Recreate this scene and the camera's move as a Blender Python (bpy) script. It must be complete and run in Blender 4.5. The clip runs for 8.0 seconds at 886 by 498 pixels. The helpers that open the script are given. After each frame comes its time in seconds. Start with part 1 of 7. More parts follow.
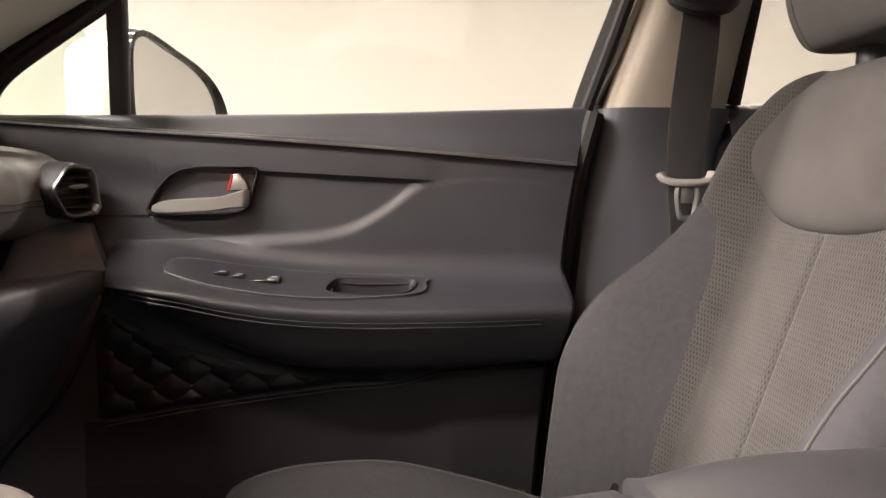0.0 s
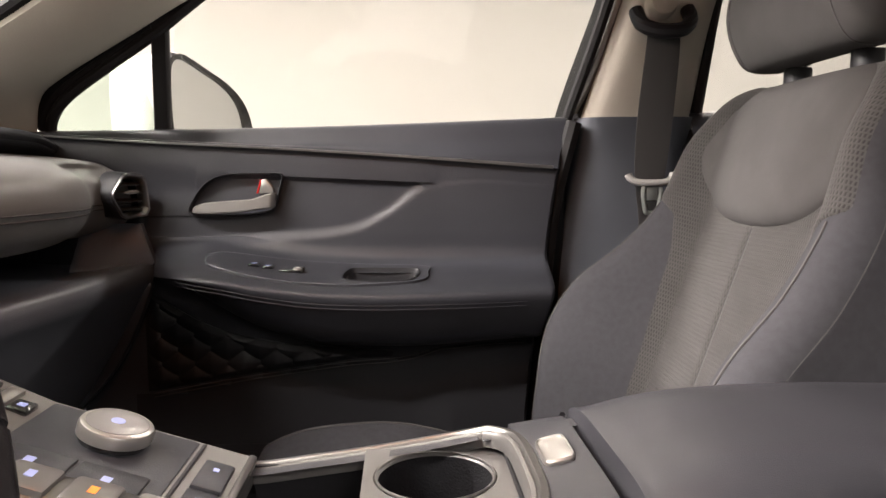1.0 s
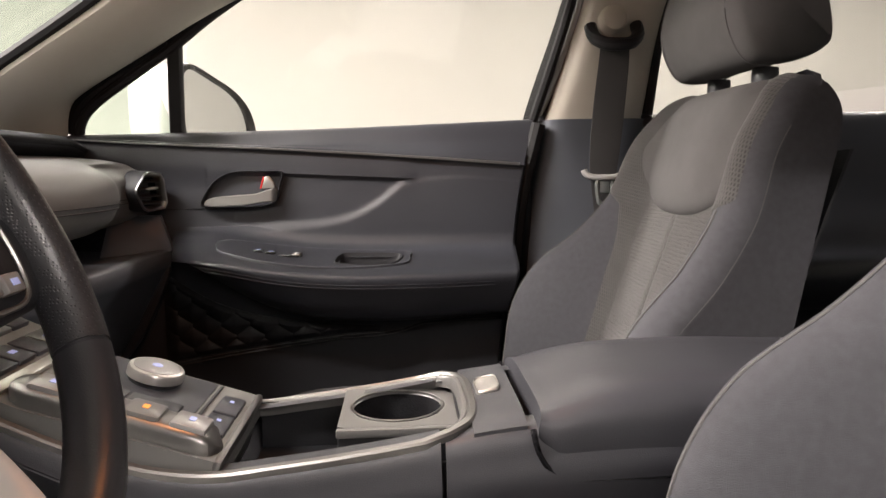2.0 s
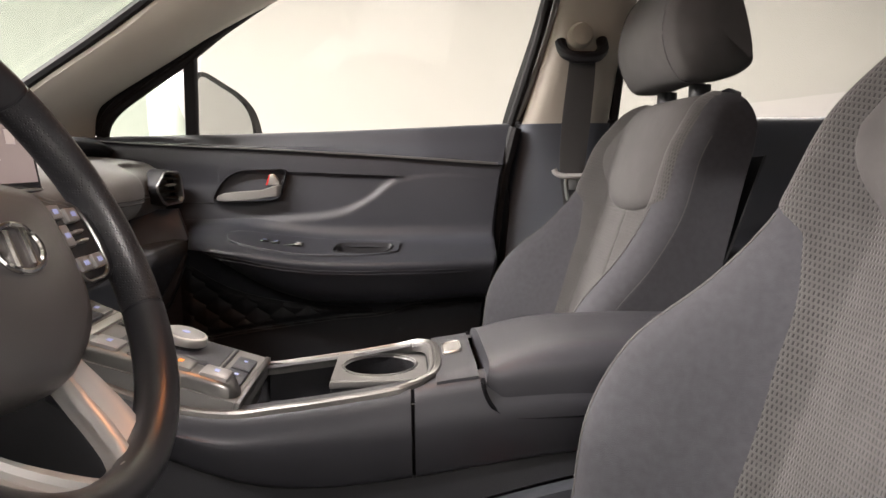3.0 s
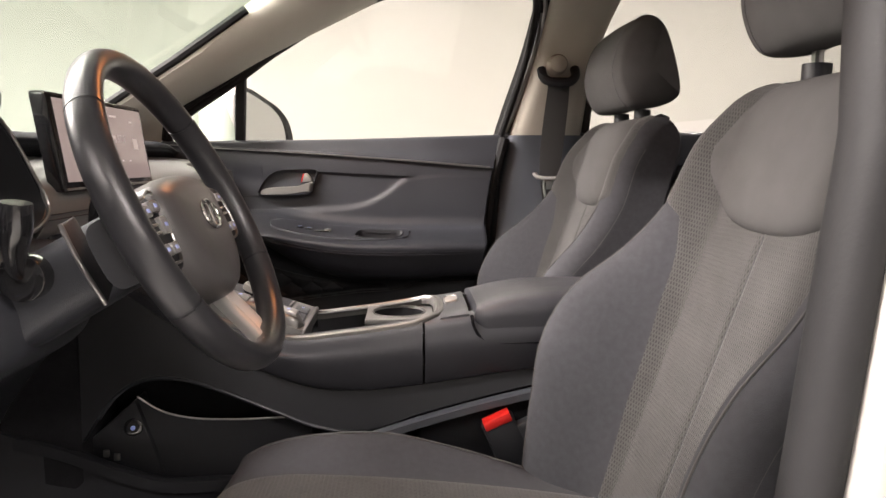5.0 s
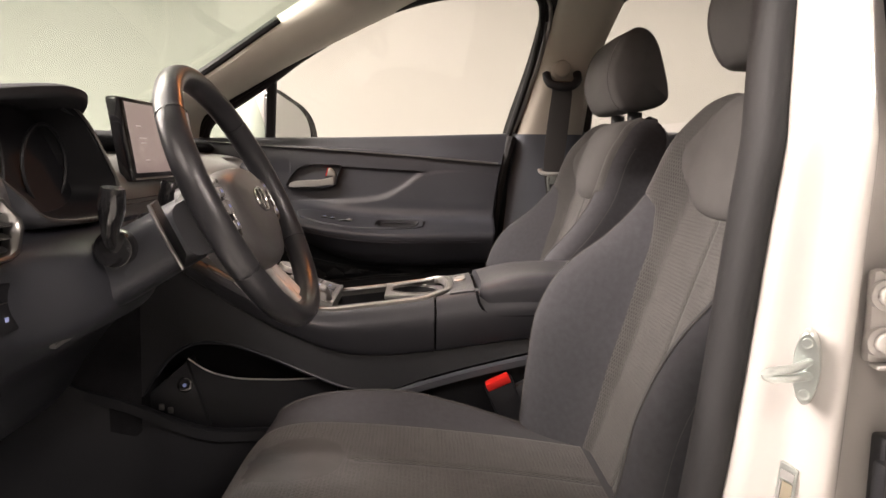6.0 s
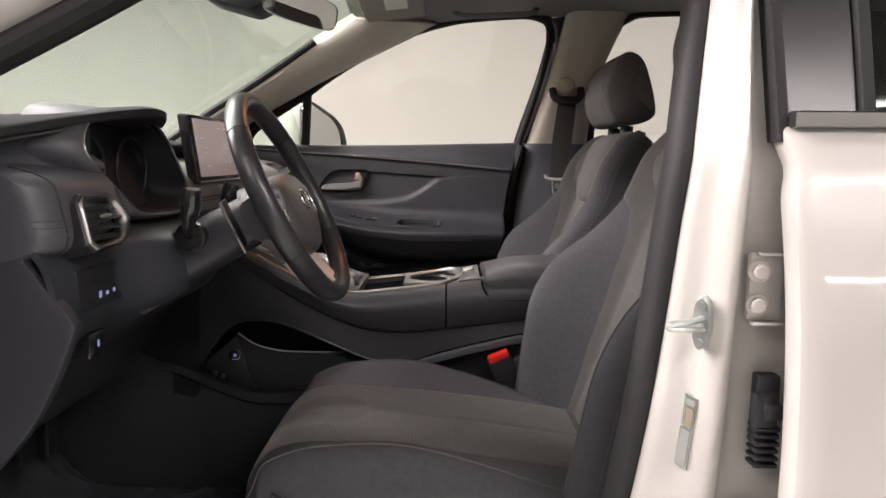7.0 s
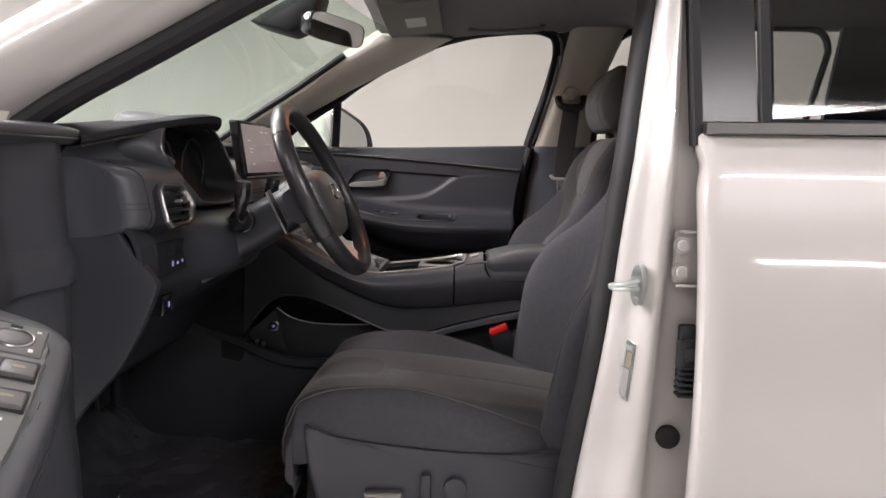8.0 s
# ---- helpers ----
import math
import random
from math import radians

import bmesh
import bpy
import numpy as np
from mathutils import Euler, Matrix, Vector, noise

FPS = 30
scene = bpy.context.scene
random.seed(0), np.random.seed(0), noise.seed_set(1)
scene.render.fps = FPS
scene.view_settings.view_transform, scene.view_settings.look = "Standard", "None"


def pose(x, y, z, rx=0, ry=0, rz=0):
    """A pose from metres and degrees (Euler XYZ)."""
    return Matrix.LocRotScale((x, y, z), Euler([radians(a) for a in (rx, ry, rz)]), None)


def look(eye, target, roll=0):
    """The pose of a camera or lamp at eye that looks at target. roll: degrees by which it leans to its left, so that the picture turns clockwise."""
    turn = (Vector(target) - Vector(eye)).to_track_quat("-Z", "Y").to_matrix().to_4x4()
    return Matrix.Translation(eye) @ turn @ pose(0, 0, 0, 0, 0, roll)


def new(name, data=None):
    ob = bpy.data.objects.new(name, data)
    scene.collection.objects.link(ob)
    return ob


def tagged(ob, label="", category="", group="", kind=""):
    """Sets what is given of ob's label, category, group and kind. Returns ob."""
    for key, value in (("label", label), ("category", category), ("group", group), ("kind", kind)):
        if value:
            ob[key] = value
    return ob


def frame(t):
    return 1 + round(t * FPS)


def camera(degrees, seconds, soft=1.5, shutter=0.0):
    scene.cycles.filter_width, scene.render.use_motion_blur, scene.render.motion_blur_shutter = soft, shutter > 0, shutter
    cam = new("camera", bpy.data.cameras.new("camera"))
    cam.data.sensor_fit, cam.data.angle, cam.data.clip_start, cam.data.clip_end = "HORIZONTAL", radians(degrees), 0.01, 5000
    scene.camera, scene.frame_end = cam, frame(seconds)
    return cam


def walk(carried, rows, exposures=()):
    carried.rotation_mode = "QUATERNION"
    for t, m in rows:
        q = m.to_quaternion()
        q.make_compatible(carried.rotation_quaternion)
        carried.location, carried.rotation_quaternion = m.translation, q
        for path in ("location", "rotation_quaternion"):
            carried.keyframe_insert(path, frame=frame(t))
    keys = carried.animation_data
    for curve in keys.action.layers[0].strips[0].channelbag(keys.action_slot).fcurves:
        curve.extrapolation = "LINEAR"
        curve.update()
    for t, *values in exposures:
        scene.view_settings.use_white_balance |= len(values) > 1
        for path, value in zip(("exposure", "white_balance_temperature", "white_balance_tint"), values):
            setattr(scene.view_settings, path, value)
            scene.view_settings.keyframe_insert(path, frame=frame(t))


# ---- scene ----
cam = camera(64.5, 8.0)
PATH = [
    (0, (-0.0054, -0.3157, 1.067), (0.1363, 1.6705, 0.88), 0.2),
    (0.5, (-0.0058, -0.3919, 1.07), (0.1159, 1.5949, 0.878), -0.1),
    (1, (-0.0019, -0.4765, 1.081), (0.1156, 1.5086, 0.876), -0.5),
    (1.5, (0.0122, -0.56, 1.085), (0.1226, 1.4247, 0.867), -0.9),
    (3, (0.0574, -0.8106, 1.108), (0.1584, 1.1698, 0.852), -0.7),
    (3.5, (0.0382, -0.8833, 1.103), (0.1443, 1.0968, 0.849), -0.5),
    (4, (0.0394, -0.9767, 1.109), (0.1505, 1.0039, 0.855), -0.2),
    (4.5, (0.0323, -1.0735, 1.116), (0.1474, 0.9068, 0.866), -0.0),
    (6, (0.0324, -1.3234, 1.116), (0.0974, 0.6582, 0.853), 0.5),
    (6.5, (0.0496, -1.4412, 1.125), (0.0846, 0.5418, 0.866), 0.8),
    (7, (0.0553, -1.5521, 1.127), (0.0504, 0.4323, 0.872), 0.9),
    (7.5, (0.0715, -1.6468, 1.132), (0.0263, 0.337, 0.882), 1.0),
    (8, (0.1042, -1.794, 1.121), (0.0188, 0.1881, 0.873), 1.2),
]
# the clip's camera darkens its picture on the way out
EXPOSURES = [(0.0, 1.72, 7250, 19), (1.0, 1.65, 6750, 17), (1.5, 1.61, 6800, 16), (3.0, 1.69, 6600, 15), (4.5, 1.77, 6600, 15), (6.0, 1.47, 7100, 19), (6.5, 1.34, 7000, 18), (7.0, 1.19, 6550, 17), (7.5, 1.04, 6350, 18), (8.0, 0.97, 6300, 18)]
walk(cam, [(t, look(eye, target, roll)) for t, eye, target, roll in PATH], EXPOSURES)

# ---- world, lights, exposure ----
world = bpy.data.worlds.new("studio_world")
scene.world = world
world.use_nodes = True
world.node_tree.nodes["Background"].inputs[0].default_value = (1.0, 0.95, 0.88, 1)
world.node_tree.nodes["Background"].inputs[1].default_value = 0.05


def strip_lamp(x, y, z, length, width, watts):
    data = bpy.data.lights.new("strip_lamp", "AREA")
    data.shape, data.size, data.size_y, data.energy = "RECTANGLE", length, width, watts
    data.color = (1.0, 0.962, 0.92)
    ob = new("strip_lamp", data)
    ob.location = (x, y, z)
    return ob


# x, y, length, watts of the ceiling lights
LAMPS = ((-2.3, -0.8, 2.2, 90), (-2.3, 0.8, 2.2, 60), (-4.6, -0.9, 2.2, 210), (-4.6, 0.9, 2.2, 210), (-1.9, -3.2, 2.2, 24), (1.9, -3.2, 2.2, 56), (4.3, -7.4, 2.2, 40), (-0.4, 2.8, 2.2, 5), (2.4, 2.8, 2.2, 24), (3.6, 0.0, 2.2, 40))
for lamp_x, lamp_y, length, watts in LAMPS:
    strip_lamp(lamp_x, lamp_y, 3.05, length, 0.16, watts)
# amber courtesy light in the overhead console
courtesy = strip_lamp(-0.07, 0.01, 1.533, 0.05, 0.05, 0.36)
courtesy.name, courtesy.data.color = "courtesy_lamp", (1.0, 0.34, 0.10)


# ---- materials ----
def material(name, color, rough=0.5, metal=0.0, grain=0.0, grain_scale=400.0, mottle=0.12, mottle_scale=14.0, spec=0.5, coat=0.0, emit=0.0):
    m = bpy.data.materials.new(name)
    m.use_nodes = True
    nt = m.node_tree
    b = nt.nodes["Principled BSDF"]
    b.inputs["Roughness"].default_value = rough
    b.inputs["Metallic"].default_value = metal
    b.inputs["Specular IOR Level"].default_value = spec
    b.inputs["Coat Weight"].default_value = coat
    b.inputs["Coat Roughness"].default_value = 0.05
    tex = nt.nodes.new("ShaderNodeTexCoord")
    n1 = nt.nodes.new("ShaderNodeTexNoise")
    n1.inputs["Scale"].default_value = mottle_scale
    n1.inputs["Detail"].default_value = 6
    nt.links.new(tex.outputs["Object"], n1.inputs["Vector"])
    ramp = nt.nodes.new("ShaderNodeMix")
    ramp.data_type = "RGBA"
    ramp.inputs["A"].default_value = (*[c * (1 - mottle) for c in color], 1)
    ramp.inputs["B"].default_value = (*[min(1, c * (1 + mottle)) for c in color], 1)
    nt.links.new(n1.outputs["Fac"], ramp.inputs["Factor"])
    nt.links.new(ramp.outputs["Result"], b.inputs["Base Color"])
    rr = nt.nodes.new("ShaderNodeMapRange")
    rr.inputs["To Min"].default_value, rr.inputs["To Max"].default_value = max(0.02, rough * 0.85), min(1, rough * 1.15)
    nt.links.new(n1.outputs["Fac"], rr.inputs["Value"])
    nt.links.new(rr.outputs["Result"], b.inputs["Roughness"])
    if grain:
        n2 = nt.nodes.new("ShaderNodeTexNoise")
        n2.inputs["Scale"].default_value = grain_scale
        n2.inputs["Detail"].default_value = 3
        nt.links.new(tex.outputs["Object"], n2.inputs["Vector"])
        bump = nt.nodes.new("ShaderNodeBump")
        bump.inputs["Strength"].default_value = grain
        bump.inputs["Distance"].default_value = 0.001
        nt.links.new(n2.outputs["Fac"], bump.inputs["Height"])
        nt.links.new(bump.outputs["Normal"], b.inputs["Normal"])
    if emit:
        b.inputs["Emission Color"].default_value = (*color, 1)
        b.inputs["Emission Strength"].default_value = emit
    return m


def knit_material(name, dark, light, pitch_u, pitch_v, bump_depth):
    """Woven fabric with short staggered ticks, in metres of the UV map."""
    m = bpy.data.materials.new(name)
    m.use_nodes = True
    nt = m.node_tree
    b = nt.nodes["Principled BSDF"]
    b.inputs["Roughness"].default_value = 0.9
    b.inputs["Specular IOR Level"].default_value = 0.25
    b.inputs["Sheen Weight"].default_value = 0.15
    uv = nt.nodes.new("ShaderNodeUVMap")
    brick = nt.nodes.new("ShaderNodeTexBrick")
    brick.offset = 0.5
    brick.inputs["Scale"].default_value = 1.0
    brick.inputs["Brick Width"].default_value = pitch_u
    brick.inputs["Row Height"].default_value = pitch_v
    brick.inputs["Mortar Size"].default_value = pitch_u * 0.36
    brick.inputs["Mortar Smooth"].default_value = 0.5
    brick.inputs["Color1"].default_value = (*dark, 1)
    brick.inputs["Color2"].default_value = (*[c * 1.35 for c in dark], 1)
    brick.inputs["Mortar"].default_value = (*light, 1)
    nt.links.new(uv.outputs["UV"], brick.inputs["Vector"])
    noise_n = nt.nodes.new("ShaderNodeTexNoise")
    noise_n.inputs["Scale"].default_value = 30
    noise_n.inputs["Detail"].default_value = 8
    tex = nt.nodes.new("ShaderNodeTexCoord")
    nt.links.new(tex.outputs["Object"], noise_n.inputs["Vector"])
    mul = nt.nodes.new("ShaderNodeMix")
    mul.data_type, mul.blend_type = "RGBA", "MULTIPLY"
    mul.inputs["Factor"].default_value = 0.45
    nt.links.new(brick.outputs["Color"], mul.inputs["A"])
    nt.links.new(noise_n.outputs["Fac"], mul.inputs["B"])
    nt.links.new(mul.outputs["Result"], b.inputs["Base Color"])
    bump = nt.nodes.new("ShaderNodeBump")
    bump.inputs["Strength"].default_value = 0.7
    bump.inputs["Distance"].default_value = bump_depth
    nt.links.new(brick.outputs["Fac"], bump.inputs["Height"])
    nt.links.new(bump.outputs["Normal"], b.inputs["Normal"])
    return m


def perforated_material(name, color, rough, holes):
    """Leather with a close grid of punched holes."""
    m = material(name, color, rough, mottle=0.2, mottle_scale=40)
    nt = m.node_tree
    tex = nt.nodes.new("ShaderNodeTexCoord")
    cells = nt.nodes.new("ShaderNodeTexVoronoi")
    cells.inputs["Scale"].default_value = holes
    cells.inputs["Randomness"].default_value = 0.25
    nt.links.new(tex.outputs["Object"], cells.inputs["Vector"])
    edge = nt.nodes.new("ShaderNodeMapRange")
    edge.inputs["From Min"].default_value, edge.inputs["From Max"].default_value = 0.12, 0.36
    nt.links.new(cells.outputs["Distance"], edge.inputs["Value"])
    bump = nt.nodes.new("ShaderNodeBump")
    bump.inputs["Strength"].default_value, bump.inputs["Distance"].default_value = 0.55, 0.0006
    nt.links.new(edge.outputs["Result"], bump.inputs["Height"])
    nt.links.new(bump.outputs["Normal"], nt.nodes["Principled BSDF"].inputs["Normal"])
    return m


def glass_material(name, tint):
    m = bpy.data.materials.new(name)
    m.use_nodes = True
    nt = m.node_tree
    nt.nodes.remove(nt.nodes["Principled BSDF"])
    clear = nt.nodes.new("ShaderNodeBsdfTransparent")
    clear.inputs["Color"].default_value = (*tint, 1)
    gloss = nt.nodes.new("ShaderNodeBsdfGlossy")
    gloss.inputs["Roughness"].default_value = 0.02
    facing = nt.nodes.new("ShaderNodeLayerWeight")
    facing.inputs["Blend"].default_value = 0.5
    power = nt.nodes.new("ShaderNodeMath")
    power.operation = "POWER"
    power.inputs[1].default_value = 5.0
    gain = nt.nodes.new("ShaderNodeMath")
    gain.operation = "MULTIPLY_ADD"
    gain.inputs[1].default_value, gain.inputs[2].default_value = 0.5, 0.025
    nt.links.new(facing.outputs["Facing"], power.inputs[0])
    nt.links.new(power.outputs[0], gain.inputs[0])
    mix = nt.nodes.new("ShaderNodeMixShader")
    nt.links.new(gain.outputs[0], mix.inputs["Fac"])
    nt.links.new(clear.outputs["BSDF"], mix.inputs[1])
    nt.links.new(gloss.outputs["BSDF"], mix.inputs[2])
    nt.links.new(mix.outputs["Shader"], nt.nodes["Material Output"].inputs["Surface"])
    return m


M_WALL = material("wall_paint", (0.335, 0.325, 0.308), 0.8, grain=0.05, grain_scale=90, mottle=0.02, mottle_scale=1.2)
M_FLOOR = material("studio_floor_paint", (0.54, 0.53, 0.51), 0.35, mottle=0.1, mottle_scale=2.5, grain=0.05, grain_scale=60)
M_TRIM = material("soft_dark_plastic", (0.0290, 0.0308, 0.0370), 0.43, grain=0.3, grain_scale=700, mottle=0.18, mottle_scale=9)
M_TRIM_LOW = material("hard_black_plastic", (0.0130, 0.0135, 0.0160), 0.50, grain=0.25, grain_scale=600, spec=0.40)
M_LEATHER = material("dark_stitched_leather", (0.0290, 0.0295, 0.0340), 0.40, grain=0.25, grain_scale=1100, mottle=0.18)
M_WHEEL = material("steering_leather", (0.0230, 0.0230, 0.0255), 0.31, grain=0.16, grain_scale=900, mottle=0.2, mottle_scale=40)
M_PERF = perforated_material("perforated_leather", (0.0215, 0.0215, 0.0238), 0.34, 420.0)
M_CLOTH = material("smooth_grey_cloth", (0.0510, 0.0515, 0.0570), 0.92, grain=0.55, grain_scale=1100, mottle=0.26, mottle_scale=110, spec=0.2)
M_CLOTH_WARM = material("smooth_warm_grey_cloth", (0.075, 0.0725, 0.0715), 0.92, grain=0.5, grain_scale=1200, mottle=0.22, mottle_scale=30, spec=0.2)
M_KNIT = knit_material("ribbed_grey_cloth", (0.033, 0.0324, 0.0320), (0.087, 0.0840, 0.0815), 0.0040, 0.0059, 0.0008)
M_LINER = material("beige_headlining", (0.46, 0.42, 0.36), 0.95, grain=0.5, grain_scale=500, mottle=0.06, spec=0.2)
M_PILLAR = material("grey_beige_pillar_trim", (0.56, 0.535, 0.47), 0.85, grain=0.4, grain_scale=500, mottle=0.06, spec=0.25)
M_SPOKE = material("silver_spoke_paint", (0.52, 0.51, 0.49), 0.34, metal=0.35, mottle=0.06)
M_VISOR = material("visor_cloth", (0.27, 0.252, 0.232), 0.95, grain=0.5, grain_scale=500, mottle=0.08, spec=0.2)
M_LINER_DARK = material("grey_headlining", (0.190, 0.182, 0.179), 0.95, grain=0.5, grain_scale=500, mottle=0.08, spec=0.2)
M_SATIN = material("satin_silver", (0.62, 0.60, 0.57), 0.32, metal=0.9, mottle=0.04)
M_SATIN_DARK = material("dark_satin_metal", (0.22, 0.215, 0.21), 0.34, metal=0.9, mottle=0.04)
# brighter copy of the soft trim plastic; missing light is put into its colour
M_TRIM_LIT = material("soft_plastic_lit_tone", (0.090, 0.097, 0.112), 0.42, grain=0.25, grain_scale=700, mottle=0.16)
M_TOP = material("dull_dash_top", (0.026, 0.0275, 0.031), 0.85, grain=0.4, grain_scale=600, mottle=0.15, spec=0.2)
# soft trim plastic raised partway, mostly for driver side light put into colour
M_TRIM_HALF_LIT = material("soft_plastic_half_lit_tone", (0.058, 0.061, 0.070), 0.42, grain=0.25, grain_scale=700, mottle=0.18)
M_LEVER = material("grey_satin_metal", (0.40, 0.39, 0.37), 0.36, metal=0.85, mottle=0.05)
M_GREY = material("pale_grey_plastic", (0.40, 0.395, 0.385), 0.4, mottle=0.05)
M_HUB = material("hub_soft_leather", (0.070, 0.066, 0.066), 0.33, grain=0.2, grain_scale=1100, mottle=0.16)
M_SLAT = material("vent_slat_plastic", (0.022, 0.022, 0.022), 0.35, mottle=0.1)
M_COVER = material("dull_black_cover", (0.008, 0.008, 0.009), 0.22, mottle=0.1, spec=0.22)
M_EDGE = material("dull_satin_edging", (0.24, 0.233, 0.225), 0.36, metal=0.9, mottle=0.05)
M_VENT = material("brushed_dark_chrome", (0.30, 0.295, 0.29), 0.30, metal=1.0, mottle=0.05)
M_CHROME = material("chrome", (0.80, 0.79, 0.77), 0.12, metal=1.0, mottle=0.03)
M_PIANO = material("gloss_black", (0.010, 0.010, 0.011), 0.12, mottle=0.1, coat=0.6)
M_PAINT = material("white_car_paint", (0.396, 0.380, 0.360), 0.32, mottle=0.012, coat=1.0, mottle_scale=4)
M_PRIMER = material("painted_sill_white", (0.62, 0.60, 0.57), 0.4, mottle=0.03, coat=0.5, mottle_scale=6)
M_RUBBER = material("black_rubber", (0.015, 0.0148, 0.0155), 0.65, grain=0.2, grain_scale=300, spec=0.25)
M_CARPET = material("black_carpet", (0.014, 0.014, 0.0155), 1.0, grain=1.0, grain_scale=500, mottle=0.4, mottle_scale=60, spec=0.05)
M_FILM = material("clear_wrinkled_film", (0.030, 0.032, 0.036), 0.10, grain=1.0, grain_scale=18, mottle=0.4)
M_RED = material("red_plastic", (0.62, 0.02, 0.015), 0.35, mottle=0.05)
M_WEB = material("grey_belt_webbing", (0.058, 0.057, 0.057), 0.7, grain=0.9, grain_scale=900)
M_WHITE = material("white_plastic", (0.72, 0.70, 0.67), 0.4, mottle=0.03)
M_STITCH = material("grey_thread", (0.055, 0.052, 0.052), 0.8, mottle=0.1)
M_PIPING = material("grey_piping", (0.072, 0.070, 0.070), 0.75, mottle=0.2, mottle_scale=300)
M_ICON = material("lit_icon", (0.30, 0.35, 0.62), 0.4, emit=0.12)
M_ICON_DIM = material("dim_blue_mark", (0.16, 0.20, 0.42), 0.4, emit=0.07)
M_ICON_ORANGE = material("lit_orange_icon", (0.75, 0.22, 0.03), 0.4, emit=0.2)
M_SCREEN = material("lit_screen", (0.17, 0.14, 0.135), 0.2, mottle=0.05, emit=0.36)
M_SCREEN_TEXT = material("screen_text", (0.5, 0.47, 0.46), 0.3, emit=0.16)
M_STEEL = material("zinc_steel", (0.50, 0.54, 0.52), 0.30, metal=0.85, mottle=0.12, mottle_scale=60)
M_STICKER = material("silver_label", (0.26, 0.23, 0.17), 0.4, metal=0.3, mottle=0.1, mottle_scale=200)
M_STICKER_PALE = material("pale_label_print", (0.235, 0.232, 0.225), 0.5, mottle=0.08)
M_LABEL = material("white_paper_label", (0.70, 0.68, 0.64), 0.8, mottle=0.04)
M_PANEL = material("silver_grey_console_plastic", (0.30, 0.295, 0.29), 0.34, metal=0.5, mottle=0.05)
M_DECK = material("dark_silver_selector_plastic", (0.15, 0.147, 0.142), 0.34, metal=0.4, mottle=0.06)
# dash plastic paled for the passenger wing: light put into its colour
M_WING_LIT = material("soft_pad_lit_tone", (0.15, 0.148, 0.144), 0.42, grain=0.12, grain_scale=1300)
M_PLATE = material("grey_plate_plastic", (0.12, 0.118, 0.116), 0.42, mottle=0.08)
M_GLASS = glass_material("clear_glass", (0.97, 0.98, 0.96))
M_GLASS_GREEN = glass_material("green_tinted_glass", (0.80, 0.865, 0.815))
M_GLASS_DARK = glass_material("privacy_glass", (0.70, 0.71, 0.70))
M_MIRROR = material("mirror_silver", (0.86, 0.87, 0.87), 0.02, metal=1.0, mottle=0.0)
M_LAMP = material("lamp_diffuser", (1.0, 0.95, 0.87), 0.5, emit=9.0)


# ---- building helpers ----
def crv(x, *knots):
    """Smooth curve through knots (x, y), clamped at the ends."""
    xs, ys = np.array([k[0] for k in knots], float), np.array([k[1] for k in knots], float)
    x = np.clip(np.asarray(x, float), xs[0], xs[-1])
    m = np.gradient(ys, xs)
    i = np.clip(np.searchsorted(xs, x, side="right") - 1, 0, len(xs) - 2)
    h = xs[i + 1] - xs[i]
    t = (x - xs[i]) / h
    return (2 * t**3 - 3 * t**2 + 1) * ys[i] + (t**3 - 2 * t**2 + t) * h * m[i] + (3 * t**2 - 2 * t**3) * ys[i + 1] + (t**3 - t**2) * h * m[i + 1]


def smooth(t):
    t = np.clip(t, 0, 1)
    return t * t * (3 - 2 * t)


def spline(points, n, closed=False):
    """n points along a Catmull-Rom curve through the given ones."""
    p = np.array(points, float)
    k = len(p)
    if closed:
        u = np.arange(n) / n * k
    else:
        u = np.linspace(0, k - 1, n)
    i = np.minimum(u.astype(int), k - 1 if closed else k - 2)
    t = (u - i)[:, None]
    pick = (lambda j: p[j % k]) if closed else (lambda j: p[np.clip(j, 0, k - 1)])
    a, b, c, d = pick(i - 1), pick(i), pick(i + 1), pick(i + 2)
    return 0.5 * (2 * b + (c - a) * t + (2 * a - 5 * b + 4 * c - d) * t**2 + (3 * b - a - 3 * c + d) * t**3)


def surf(bm, grid, uv=None, ring_u=False, ring_v=False, caps=False):
    """Faces between the points of a grid (n, m, 3); rings join the ends; caps close the two end rings."""
    grid = np.asarray(grid, float)
    n, m = grid.shape[:2]
    vs = [[bm.verts.new(grid[i, j]) for j in range(m)] for i in range(n)]
    lay = bm.loops.layers.uv.verify() if uv is not None else None
    for i in range(n if ring_u else n - 1):
        for j in range(m if ring_v else m - 1):
            ids = ((i, j), ((i + 1) % n, j), ((i + 1) % n, (j + 1) % m), (i, (j + 1) % m))
            try:
                f = bm.faces.new([vs[a][b] for a, b in ids])
            except ValueError:
                continue
            if lay is not None:
                for loop, (a, b) in zip(f.loops, ids):
                    loop[lay].uv = uv[a][b]
    if caps:
        for row in (vs[0], vs[-1]):
            mid = bm.verts.new(sum((v.co for v in row), Vector()) / m)
            for j in range(m):
                bm.faces.new((row[j], row[(j + 1) % m], mid))
    return vs


def shell(bm, grid, back):
    """A grid with thickness: the same grid moved by back, joined round the rim."""
    grid = np.asarray(grid, float)
    a, b = surf(bm, grid), surf(bm, grid + np.asarray(back, float))
    n, m = grid.shape[:2]
    rim = [(i, 0) for i in range(n)] + [(n - 1, j) for j in range(1, m)] + [(i, m - 1) for i in range(n - 2, -1, -1)] + [(0, j) for j in range(m - 2, 0, -1)]
    for k in range(len(rim)):
        (i, j), (p, q) = rim[k], rim[(k + 1) % len(rim)]
        bm.faces.new((a[i][j], a[p][q], b[p][q], b[i][j]))


